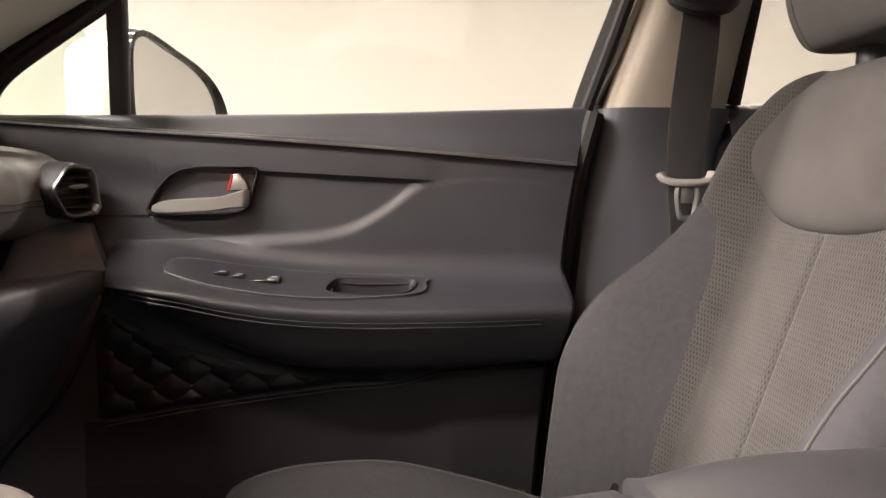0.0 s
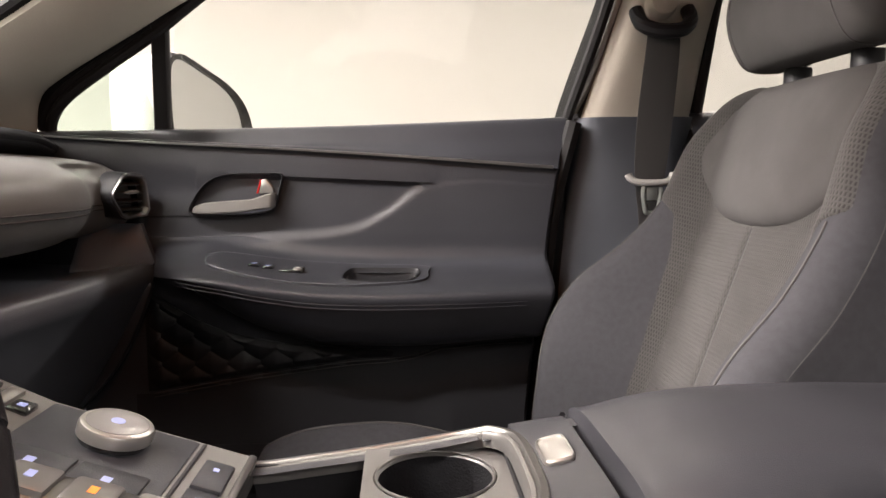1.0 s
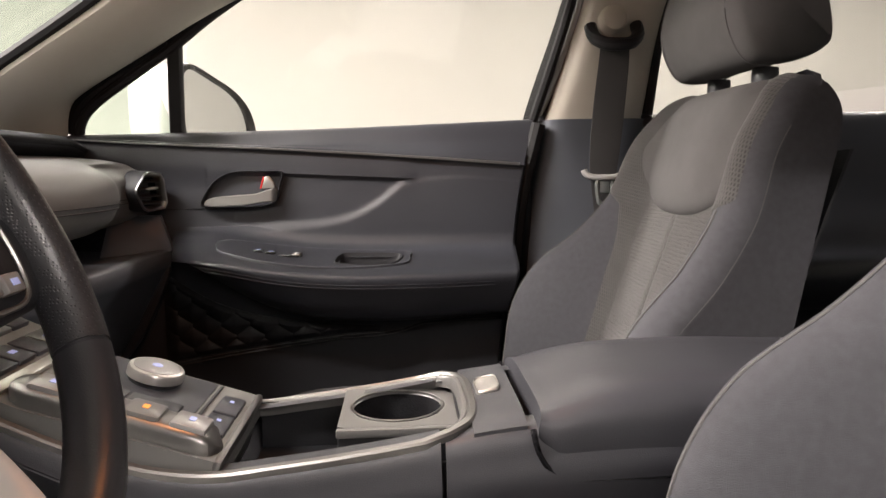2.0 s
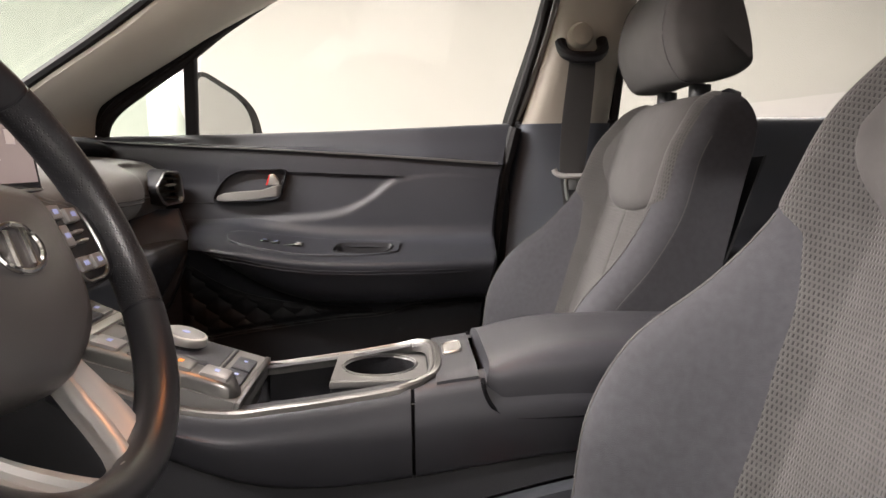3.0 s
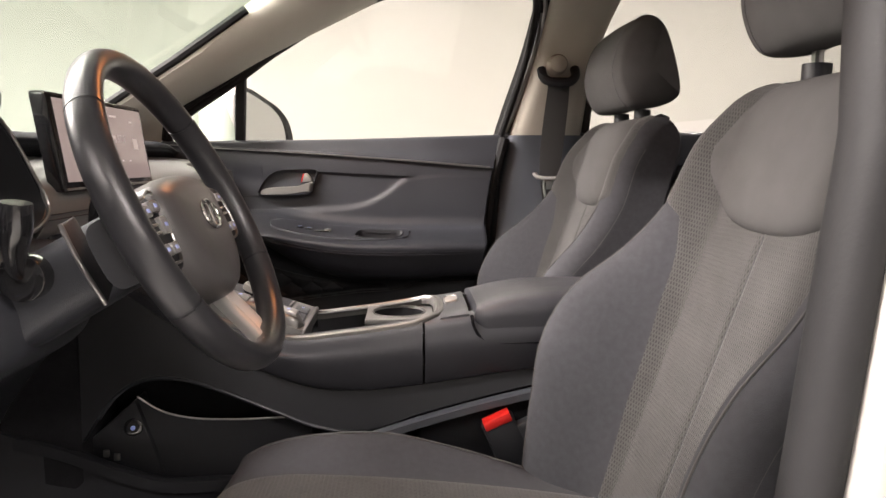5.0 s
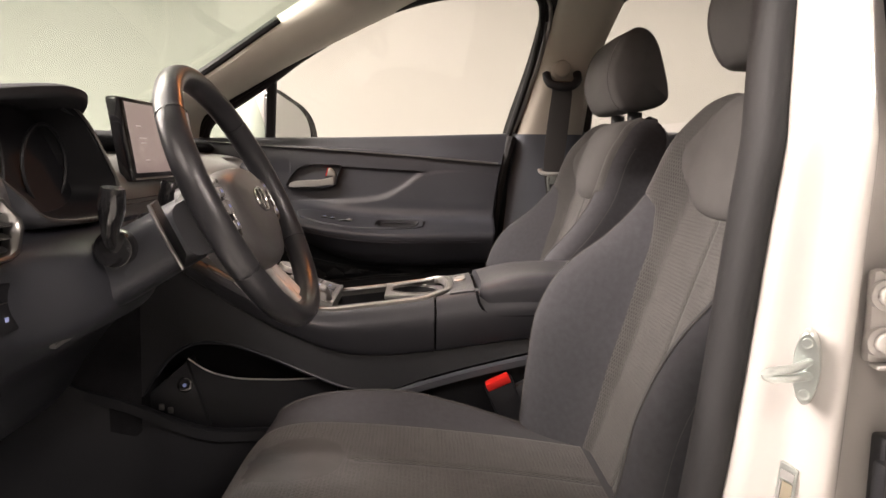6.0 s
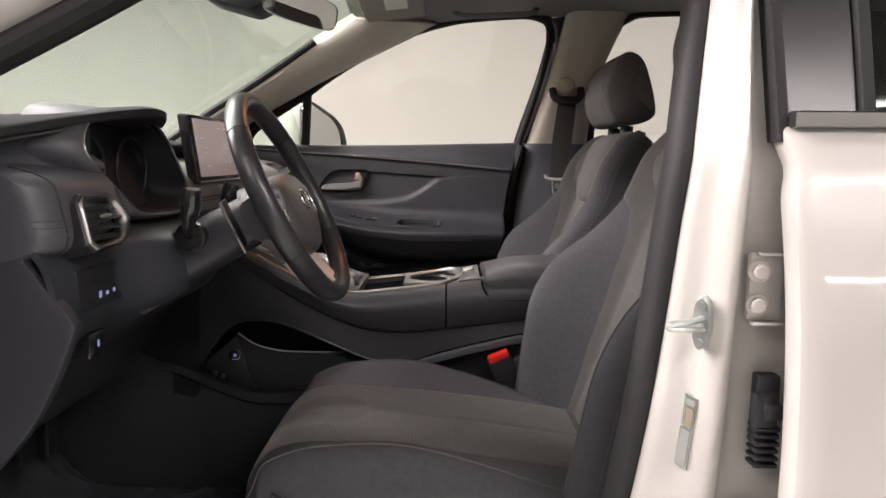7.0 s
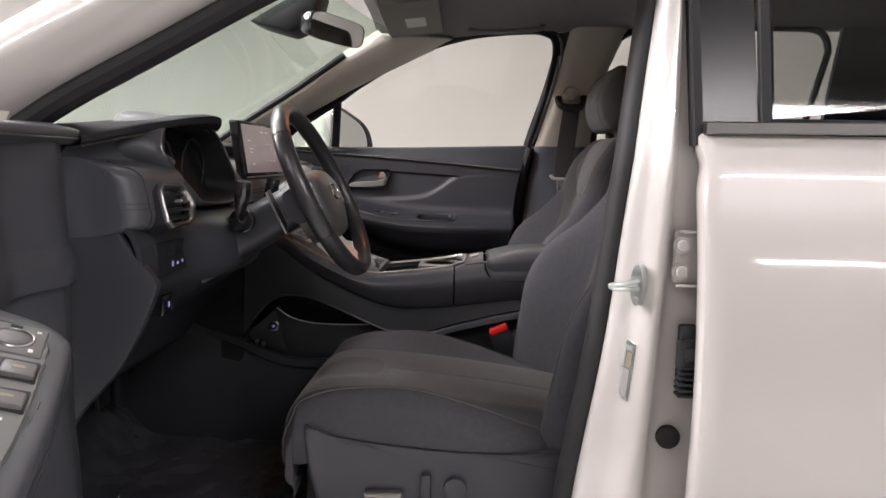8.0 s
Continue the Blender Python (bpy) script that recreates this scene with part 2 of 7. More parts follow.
def tube(bm, path, radius, sides=10, squash=1.0, closed=False, up=(0, 0, 1)):
    """A round bar along a path; radius may be a list; squash flattens it along up."""
    path = np.asarray(path, float)
    n = len(path)
    radii = np.broadcast_to(np.asarray(radius, float), n)
    rows = []
    for i in range(n):
        a, b = (path[(i - 1) % n], path[(i + 1) % n]) if closed else (path[max(i - 1, 0)], path[min(i + 1, n - 1)])
        d = Vector(b - a).normalized()
        side = d.cross(Vector(up))
        side = side.normalized() if side.length > 1e-6 else Vector((1, 0, 0))
        top = side.cross(d).normalized()
        rows.append([path[i] + radii[i] * (math.cos(t) * np.array(side) + squash * math.sin(t) * np.array(top)) for t in np.linspace(0, 2 * math.pi, sides, endpoint=False)])
    surf(bm, rows, ring_u=closed, ring_v=True, caps=not closed)


def strip(bm, path, wide, thick, across, out):
    """A flat rounded bar along a path: wide along across, thick along out."""
    prof = [(-1, -0.6), (-0.8, -1), (0.8, -1), (1, -0.6), (1, 0.6), (0.8, 1), (-0.8, 1), (-1, 0.6)]
    wide = np.broadcast_to(np.asarray(wide, float), len(path))
    across, out = np.asarray(across, float), np.asarray(out, float)
    surf(bm, [[np.asarray(p, float) + a * w / 2 * across + b * thick / 2 * out for a, b in prof] for p, w in zip(path, wide)], ring_v=True, caps=True)


def box(bm, x0, x1, y0, y1, z0, z1, bevel=0.004, m=None, segments=2):
    r = bmesh.ops.create_cube(bm, size=1.0, matrix=Matrix.Translation(((x0 + x1) / 2, (y0 + y1) / 2, (z0 + z1) / 2)) @ Matrix.Diagonal((abs(x1 - x0), abs(y1 - y0), abs(z1 - z0), 1)))
    if bevel:
        edges = list({e for v in r["verts"] for e in v.link_edges})
        made = bmesh.ops.bevel(bm, geom=edges, offset=bevel, segments=segments, affect="EDGES", profile=0.5)
        verts = list({v for f in made["faces"] for v in f.verts})
    else:
        verts = r["verts"]
    if m is not None:
        bmesh.ops.transform(bm, matrix=m, verts=verts)


def prism(bm, outline, lift, bevel=0.0):
    """An outline of 3D points (flat, in order) given depth along lift."""
    vs = [bm.verts.new(p) for p in outline]
    f = bm.faces.new(vs)
    ext = bmesh.ops.extrude_face_region(bm, geom=[f])
    top = [g for g in ext["geom"] if isinstance(g, bmesh.types.BMVert)]
    bmesh.ops.translate(bm, vec=Vector(lift), verts=top)
    if bevel:
        edges = list({e for v in vs + top for e in v.link_edges})
        bmesh.ops.bevel(bm, geom=edges, offset=bevel, segments=2, affect="EDGES", profile=0.5)


def disc(bm, centre, normal, radius, depth, sides=32, bevel=0.0):
    """A round plug whose front lies at centre and whose depth goes against normal."""
    n = Vector(normal).normalized()
    rot = n.to_track_quat("Z", "Y").to_matrix().to_4x4()
    bevel = bevel or radius * 0.06
    prof = [(radius, -depth), (radius, -bevel), (radius - bevel * 0.3, -bevel * 0.3), (radius - bevel, 0.0), (radius * 0.5, 0.0)]
    m = Matrix.Translation(centre) @ rot
    rows = [[tuple(m @ Vector((r * math.cos(t), r * math.sin(t), h))) for t in np.linspace(0, 2 * math.pi, sides, endpoint=False)] for r, h in prof]
    surf(bm, rows, ring_v=True, caps=True)


def new_mesh():
    return bmesh.new()


def thing(name, at, label, category, group="", kind=""):
    ob = new(name)
    ob.empty_display_size = 0.1
    ob.matrix_basis = Matrix.Translation(at)
    return tagged(ob, label, category, group, kind)


PLACE = [Matrix.Identity(4)]


def part(name, bm, mat, parent=None, label="", sharp=35.0):
    bmesh.ops.transform(bm, matrix=PLACE[0], verts=bm.verts)
    bmesh.ops.remove_doubles(bm, verts=bm.verts, dist=1e-6)
    bmesh.ops.recalc_face_normals(bm, faces=bm.faces)
    me = bpy.data.meshes.new(name)
    bm.to_mesh(me)
    bm.free()
    me.materials.append(mat)
    me.shade_smooth()
    me.set_sharp_from_angle(angle=radians(sharp))
    ob = new(name, me)
    if parent is not None:
        ob.parent = parent
        root = parent
        while root.parent is not None:
            root = root.parent
        ob.matrix_parent_inverse = root.matrix_basis.inverted() if parent is root else Matrix.Identity(4)
    if label:
        ob["label"] = label
    return ob


def made(name, bm, mat, label, category, kind="", group=""):
    return tagged(part(name, bm, mat), label, category, group, kind)

# ---- studio ----
def slab(name, x0, x1, y0, y1, z0, z1, mat, label, category):
    bm = new_mesh()
    box(bm, x0, x1, y0, y1, z0, z1, 0)
    return made(name, bm, mat, label, category, "structure")


slab("floor", -6.1, 6.1, -9.2, 4.8, -0.1, 0.0, M_FLOOR, "smooth grey painted studio floor under the car", "floor")
slab("wall_north", -6.1, 6.1, 4.8, 4.9, -0.1, 3.2, M_WALL, "plain warm white studio wall", "wall")
slab("wall_south", -6.1, 6.1, -9.3, -9.2, -0.1, 3.2, M_WALL, "plain warm white studio wall", "wall")
slab("wall_west", -6.2, -6.1, -9.3, 4.9, -0.1, 3.2, M_WALL, "plain warm white studio wall", "wall")
slab("wall_east", 6.1, 6.2, -9.3, 4.9, -0.1, 3.2, M_WALL, "plain warm white studio wall", "wall")
slab("ceiling", -6.2, 6.2, -9.3, 4.9, 3.2, 3.3, M_WALL, "plain white studio ceiling", "ceiling")

for lamp_x, lamp_y, length, watts in LAMPS:
    fixture = thing("ceiling_light", (lamp_x, lamp_y, 3.2), "long white fluorescent strip light on the ceiling", "ceiling light", "studio strip lights")
    bm = new_mesh()
    box(bm, lamp_x - 1.15, lamp_x + 1.15, lamp_y - 0.1, lamp_y + 0.1, 3.09, 3.2, 0.01)
    part("housing", bm, M_WHITE, fixture)
    bm = new_mesh()
    box(bm, lamp_x - 1.1, lamp_x + 1.1, lamp_y - 0.07, lamp_y + 0.07, 3.062, 3.088, 0.006)
    part("diffuser", bm, M_LAMP, fixture, "glowing white diffuser")


# ---- car body ----
def side_y(z):
    """How far out the side windows stand at a height."""
    return 0.757 - 0.30 * (np.asarray(z, float) - 1.18)


body = thing("car_body", (0.3, 0, 0.2), "white car body shell with grey headlining and open driver side", "car body", kind="structure")

# floor pan and sills
bm = new_mesh()
box(bm, -0.95, 2.0, -0.70, 0.70, 0.36, 0.40, 0.01)
part("floor_carpet", bm, M_CARPET, body, "black floor carpet")
for s in (-1, 1):
    bm = new_mesh()
    box(bm, -0.9, 2.0, s * 0.70, s * 0.80, 0.28, 0.44, 0.02)
    part("sill", bm, M_PRIMER, body, "white painted door sill")
bm = new_mesh()
box(bm, -1.0, -0.95, -0.72, 0.72, 0.36, 1.10, 0.01)
part("firewall", bm, M_CARPET, body, "black carpeted bulkhead")


# headlining and roof skin
def roof_z(x, y):
    zc = crv(x, (-0.2, 1.575), (0.1, 1.61), (0.6, 1.632), (1.3, 1.63), (2.0, 1.60))
    ze = crv(x, (-0.2, 1.525), (0.03, 1.532), (0.24, 1.552), (0.5, 1.562), (1.2, 1.575), (2.0, 1.55))
    return zc - (zc - ze) * np.minimum(np.abs(y) / 0.648, 1) ** 3


ys = np.linspace(-0.648, 0.648, 41)
grid = []
for u in np.linspace(0, 1, 40):
    row = []
    for y in ys:
        front = -0.2 + 0.23 * float(smooth((abs(y) - 0.5) / 0.148))
        x = front + (2.0 - front) * u
        row.append((x, y, float(roof_z(x, y))))
    grid.append(row)
bm = new_mesh()
shell(bm, grid, (0, 0, 0.012))
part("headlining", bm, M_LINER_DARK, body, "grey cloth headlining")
grid = [[(x, y, float(roof_z(x, y * 0.93)) + 0.035 - 0.03 * (abs(y) / 0.7) ** 6) for y in np.linspace(-0.70, 0.70, 31)] for x in np.linspace(-0.24, 2.05, 30)]
bm = new_mesh()
shell(bm, grid, (0, 0, 0.008))
part("roof_skin", bm, M_PAINT, body, "white painted roof")

# trim that closes the roof behind the windscreen's top edge
bm = new_mesh()
shell(bm, [[(x, y, float(roof_z(x, y * 0.93)) + 0.016 - 0.03 * (abs(y) / 0.7) ** 6) for y in np.linspace(-0.66, 0.66, 31)] for x in np.linspace(-0.236, 0.06, 8)], (0, 0, 0.006))
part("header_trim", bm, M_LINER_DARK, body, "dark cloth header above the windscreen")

# windscreen
grid = [[(x0 + (1 - v) * 0.0 - 0.10 * (1 - (y / 0.62) ** 2), y, z0) for y in np.linspace(-0.60, 0.60, 21) * (1.12 - 0.12 * v)] for v, x0, z0 in ((0.0, -0.86, 1.13), (0.5, -0.51, 1.335), (1.0, -0.165, 1.54))]
grid = [[tuple(p) for p in spline(col, 14)] for col in np.transpose(np.array(grid), (1, 0, 2))]
bm = new_mesh()
shell(bm, grid, (0.002, 0, 0.004))
screen_glass = part("windscreen", bm, M_GLASS_GREEN, body, "green-tinted windscreen glass")
screen_glass.visible_shadow = False


# windscreen pillars with trim inside
def pillar_lines(s):
    edge_w = [(-0.80, s * 0.600, 1.135), (-0.70, s * 0.578, 1.197), (-0.60, s * 0.562, 1.260), (-0.45, s * 0.556, 1.353), (-0.375, s * 0.553, 1.408), (-0.195, s * 0.545, 1.522)]
    edge_d = [(-0.612, s * 0.738, 1.155), (-0.594, s * 0.722, 1.205), (-0.556, s * 0.711, 1.238), (-0.426, s * 0.690, 1.308), (-0.289, s * 0.669, 1.380), (0.03, s * 0.648, 1.532)]
    return spline(edge_w, 24), spline(edge_d, 24)


for s in (-1, 1):
    a, b = pillar_lines(s)
    grid = []
    for p, q in zip(a, b):
        mid = (p + q) / 2 + np.array((0.014, -s * 0.016, -0.003))
        grid.append(spline([p + np.array((-0.02, s * 0.01, 0.012)), p, mid, q, q + np.array((-0.004, s * 0.02, 0.012))], 14))
    bm = new_mesh()
    shell(bm, grid, (-0.012, s * 0.012, 0.010))
    part("windscreen_pillar_trim", bm, M_PILLAR, body, "beige grey windscreen pillar trim")
    bm = new_mesh()
    tube(bm, spline([p + np.array((-0.02, 0.0, 0.012)) for p in a[::4]], 20), 0.011, 8)
    part("windscreen_seal", bm, M_RUBBER, body, "black windscreen edge")

# near windscreen pillar: white skin outside, rubber seal along the opening
path = spline([(-0.74, -0.745, 1.00), (-0.66, -0.742, 1.10), (-0.555, -0.722, 1.188), (-0.40, -0.698, 1.280), (-0.20, -0.676, 1.392), (0.03, -0.660, 1.500), (0.25, -0.655, 1.545), (0.42, -0.655, 1.552)], 60)
bm = new_mesh()
tube(bm, path, 0.020, 10)
part("door_opening_seal", bm, M_RUBBER, body, "black rubber door seal")
grid = [[p + np.array(o) for o in ((-0.004, 0.0, 0.014), (-0.020, -0.030, 0.03), (-0.045, -0.045, 0.055), (-0.075, -0.035, 0.095), (-0.085, 0.01, 0.115), (-0.06, 0.05, 0.09))] for p in path]
grid = [spline(r, 16) for r in grid]
bm = new_mesh()
shell(bm, grid, (-0.004, 0.004, 0.003))
part("windscreen_pillar", bm, M_PAINT, body, "white painted windscreen pillar")

# far side: inner pillar between the doors, beige above, dark below
def pillar_trim(z0, z1, left, right, depth, mat, label, s=1):
    zs = np.linspace(z0, z1, 16)
    grid = []
    for z in zs:
        l, r, y = float(left(z)) + (0.065 if s < 0 else 0.0), float(right(z)), float(side_y(max(z, 1.12))) - (0.055 if s < 0 else 0.0)
        sect = [(l, y + 0.02), (l + 0.002, y - depth * 0.3), (l + 0.03, y - depth), ((l + r) / 2, y - depth * 1.15), (r - 0.03, y - depth), (r - 0.002, y - depth * 0.3), (r, y + 0.02)]
        grid.append([(p[0], s * p[1], z) for p in spline(sect, 22)])
    bm = new_mesh()
    surf(bm, grid)
    return part("pillar_trim", bm, mat, body, label)


for s in (1, -1):
    pillar_trim(1.168, 1.57, lambda z: crv(z, (1.17, 0.312), (1.4, 0.375), (1.57, 0.412)), lambda z: crv(z, (1.17, 0.506), (1.4, 0.535), (1.57, 0.60)), 0.028, M_LINER, "beige upper pillar trim", s)
    # the lower trim's raised tone makes up for light missing there
    pillar_trim(0.42, 1.180, lambda z: crv(z, (0.42, 0.255), (0.7, 0.262), (0.9, 0.272), (1.17, 0.306)), lambda z: crv(z, (0.42, 0.50), (1.17, 0.515)), 0.036, M_TRIM_LIT, "dark lower pillar trim", s)

# near pillar between the doors, white paint with steps
zs = np.linspace(0.40, 1.60, 50)
sect = [(0.336, -0.690), (0.335, -0.715), (0.335, -0.742), (0.341, -0.757), (0.358, -0.770), (0.368, -0.788), (0.376, -0.796), (0.384, -0.790), (0.392, -0.776), (0.420, -0.772), (0.470, -0.772)]
grid = []
for z in zs:
    shift = float(crv(z, (0.4, -0.085), (0.6, -0.068), (0.85, -0.03), (1.12, 0.0), (1.36, 0.036), (1.6, 0.075)))
    lean = max(0.0, float(z) - 1.13) * 0.28
    grid.append([(x + shift * (1 - float(smooth((x - 0.33) / 0.09))), y + lean, z) for x, y in spline(sect, 40)])
bm = new_mesh()
shell(bm, grid, (0.004, 0.006, 0))
centre_pillar = part("centre_pillar", bm, M_PAINT, body, "white painted pillar between the doors")
grid = []
for z in zs:
    shift = float(crv(z, (0.4, -0.085), (0.6, -0.068), (0.85, -0.03), (1.12, 0.0), (1.36, 0.036), (1.6, 0.075)))
    lean = max(0.0, float(z) - 1.13) * 0.28
    ring = spline([(0.316, -0.700), (0.312, -0.720), (0.316, -0.736), (0.325, -0.744), (0.334, -0.744), (0.337, -0.735), (0.333, -0.712)], 18, True)
    grid.append([(x + shift, y + lean, z) for x, y in ring])
bm = new_mesh()
surf(bm, grid, ring_v=True, caps=True)
part("pillar_seal", bm, M_RUBBER, body, "dark grey rubber seal on the pillar edge")

# seal that fills the gap between door and pillar trim, far side
for s in (1, -1):
    grid = []
    for z in np.linspace(0.42, 1.56, 30):
        left = float(crv(z, (0.42, 0.255), (0.7, 0.262), (0.9, 0.272), (1.17, 0.308), (1.4, 0.375), (1.57, 0.412)))
        y = float(side_y(max(z, 1.12))) + 0.012
        grid.append([(left - 0.035, s * (y + 0.02), z), (left - 0.012, s * y, z), (left + 0.004, s * (y - 0.012), z), (left + 0.02, s * y, z)])
    if s > 0:
        bm = new_mesh()
        shell(bm, grid, (0, s * 0.006, 0))
        part("pillar_seal", bm, M_RUBBER, body, "dark rubber seal beside the pillar trim")
# footwell sides and the closed tail of the cabin
for s in (-1, 1):
    bm = new_mesh()
    box(bm, -0.98, -0.60, s * 0.70, s * 0.74, 0.36, 1.13, 0.01)
    part("kick_panel", bm, M_TRIM_LOW, body, "black footwell side panel")
    bm = new_mesh()
    box(bm, 1.50, 2.02, s * 0.66, s * 0.72, 0.36, 1.22, 0.02)
    part("load_side", bm, M_TRIM_LOW, body, "dark load space side trim")
    bm = new_mesh()
    box(bm, 1.88, 2.02, s * 0.58, s * 0.68, 1.20, 1.58, 0.02)
    part("tail_pillar", bm, M_TRIM_LOW, body, "dark tail pillar")
bm = new_mesh()
box(bm, 1.99, 2.06, -0.66, 0.66, 0.36, 1.22, 0.02)
part("tailgate", bm, M_TRIM_LOW, body, "dark tailgate trim")
bm = new_mesh()
shell(bm, [[(2.03 - 0.06 * v, y, 1.21 + 0.36 * v) for y in np.linspace(-0.6, 0.6, 8)] for v in np.linspace(0, 1, 5)], (0.005, 0, 0))
tail_glass = part("tail_window", bm, M_GLASS_DARK, body, "tinted tail window")
tail_glass.visible_shadow = False

# striker, hinge bolts, plug, label on the near pillar
sn = Vector((-0.55, -0.83, 0)).normalized()
st = Vector((0, 0, 1)).cross(sn).normalized()
sc = Vector((0.340, -0.791, 0.951))
oval = lambda k, d: [tuple(sc + st * 0.0100 * k * math.cos(t) + Vector((0, 0, 0.030 * k * math.sin(t))) + sn * d) for t in np.linspace(0, 2 * math.pi, 32, endpoint=False)]
bm = new_mesh()
surf(bm, [oval(k, d) for k, d in ((1.0, -0.014), (1.0, 0.0015), (0.94, 0.003), (0.4, 0.003))], ring_v=True, caps=True)
striker = part("striker_plate", bm, M_STEEL, body, "oval zinc door striker plate")
bm = new_mesh()
tube(bm, spline([tuple(sc + sn * 0.002 + Vector((0.004, 0, 0.006))), tuple(sc + Vector((-0.018, -0.014, 0.004))), tuple(sc + Vector((-0.036, -0.018, 0.003))), tuple(sc + Vector((-0.041, -0.016, 0.0))), tuple(sc + Vector((-0.036, -0.017, -0.003))), tuple(sc + Vector((-0.018, -0.014, -0.004))), tuple(sc + sn * 0.002 + Vector((0.004, 0, -0.006)))], 36), 0.0035, 10)
part("striker_loop", bm, M_STEEL, striker)
for z in (0.021, -0.021):
    bm = new_mesh()
    disc(bm, tuple(sc + sn * 0.005 + Vector((0, 0, z))), tuple(sn), 0.0042, 0.003, 12)
    part("screw", bm, M_STEEL, striker)
bm = new_mesh()
box(bm, 0.391, 0.43, -0.788, -0.776, 0.953, 1.030, 0.005)
box(bm, 0.394, 0.43, -0.798, -0.784, 0.950, 0.954, 0.002)
box(bm, 0.398, 0.43, -0.796, -0.784, 1.027, 1.031, 0.002)
hinge = part("hinge_leaf", bm, M_PAINT, body, "white painted rear door hinge")
for z in (1.010, 0.972):
    bm = new_mesh()
    disc(bm, (0.400, -0.793, z), (-0.1, -1, 0), 0.0125, 0.006, 24)
    disc(bm, (0.400, -0.800, z), (-0.1, -1, 0), 0.0085, 0.009, 20, 0.002)
    part("hinge_bolt", bm, M_PAINT, hinge)
bm = new_mesh()
disc(bm, (0.400, -0.784, 0.722), (0, -1, 0), 0.0175, 0.008, 28)
part("rubber_plug", bm, M_RUBBER, body, "round black rubber plug")
bm = new_mesh()
box(bm, 0.404, 0.43, -0.800, -0.780, 0.812, 0.895, 0.004)
box(bm, 0.400, 0.426, -0.808, -0.790, 0.836, 0.876, 0.005)
box(bm, 0.408, 0.43, -0.812, -0.800, 0.846, 0.866, 0.004)
for k in range(6):
    box(bm, 0.403, 0.43, -0.806 - 0.001 * (k % 2), -0.782, 0.790 + 0.0085 * k, 0.7945 + 0.0085 * k, 0.0015)
part("cable_grommet", bm, M_TRIM_LOW, body, "black ribbed cable boot")
bm = new_mesh()
prism(bm, [(0.333, -0.7760, 0.866), (0.3445, -0.7835, 0.861), (0.336, -0.7835, 0.776), (0.3245, -0.7760, 0.782)], (0.004, 0.004, 0))
sticker = part("information_label", bm, M_STEEL, body, "small silver printed label")


def on_label(u, v):
    """A place on the label: u across, v from its top to its foot."""
    a, b, c, d = (Vector(p) for p in ((0.333, -0.7760, 0.866), (0.3445, -0.7835, 0.861), (0.336, -0.7835, 0.776), (0.3245, -0.7760, 0.782)))
    return tuple((a * (1 - u) + b * u) * (1 - v) + (d * (1 - u) + c * u) * v + Vector((-0.0006, -0.0008, 0)))


for u0, u1, v0, v1, mat in ((0.12, 0.88, 0.05, 0.13, M_STICKER_PALE), (0.30, 0.88, 0.16, 0.42, M_STICKER), (0.12, 0.88, 0.46, 0.95, M_STICKER_PALE), (0.12, 0.26, 0.16, 0.42, M_STICKER_PALE)):
    bm = new_mesh()
    prism(bm, [on_label(u0, v0), on_label(u1, v0), on_label(u1, v1), on_label(u0, v1)], (-0.0008, -0.0008, 0))
    part("print_bar", bm, mat, sticker)


# ---- front doors ----
def strip_z(x):
    """Height of the bright strip along the door."""
    return crv(x, (-0.66, 1.158), (-0.55, 1.149), (-0.15, 1.125), (0.10, 1.107), (0.28, 1.092))


def belt_z(x):
    return crv(x, (-0.66, 1.162), (-0.1, 1.170), (0.30, 1.184))


ARM = [1.0]  # how far the armrest stands out


def arm_amount(x):
    """0 at the rounded front end of the armrest, 1 along its length, falling off a little at the rear."""
    t = np.clip((np.asarray(x) + 0.402) / 0.11, 0, 1)
    return ARM[0] * np.sqrt(np.clip(1 - (1 - t) ** 2, 0, 1)) * crv(x, (-0.66, 1.0), (0.0, 1.0), (0.14, 0.94), (0.28, 0.80))


def panel_edge(x):
    """Lower edge of the upper inset, which climbs in an S towards the rear."""
    return crv(x, (-0.66, 0.955), (-0.40, 0.959), (-0.361, 0.964), (-0.282, 0.968), (-0.203, 0.973), (-0.115, 0.980), (-0.067, 0.991), (-0.018, 1.017), (0.031, 1.053), (0.063, 1.065), (0.096, 1.069), (0.30, 1.058))


def inset_top(x):
    """Upper edge of that inset, behind the handle."""
    return 1.083 - 0.052 * (np.asarray(x) + 0.19)


def rear_edge(z):
    """Where the door trim ends at the rear: the edge leans back as it climbs."""
    return crv(z, (0.45, 0.190), (0.655, 0.203), (0.797, 0.218), (0.884, 0.232), (1.046, 0.254), (1.19, 0.290))


DOOR_X0, DOOR_X1 = -0.64, 0.268


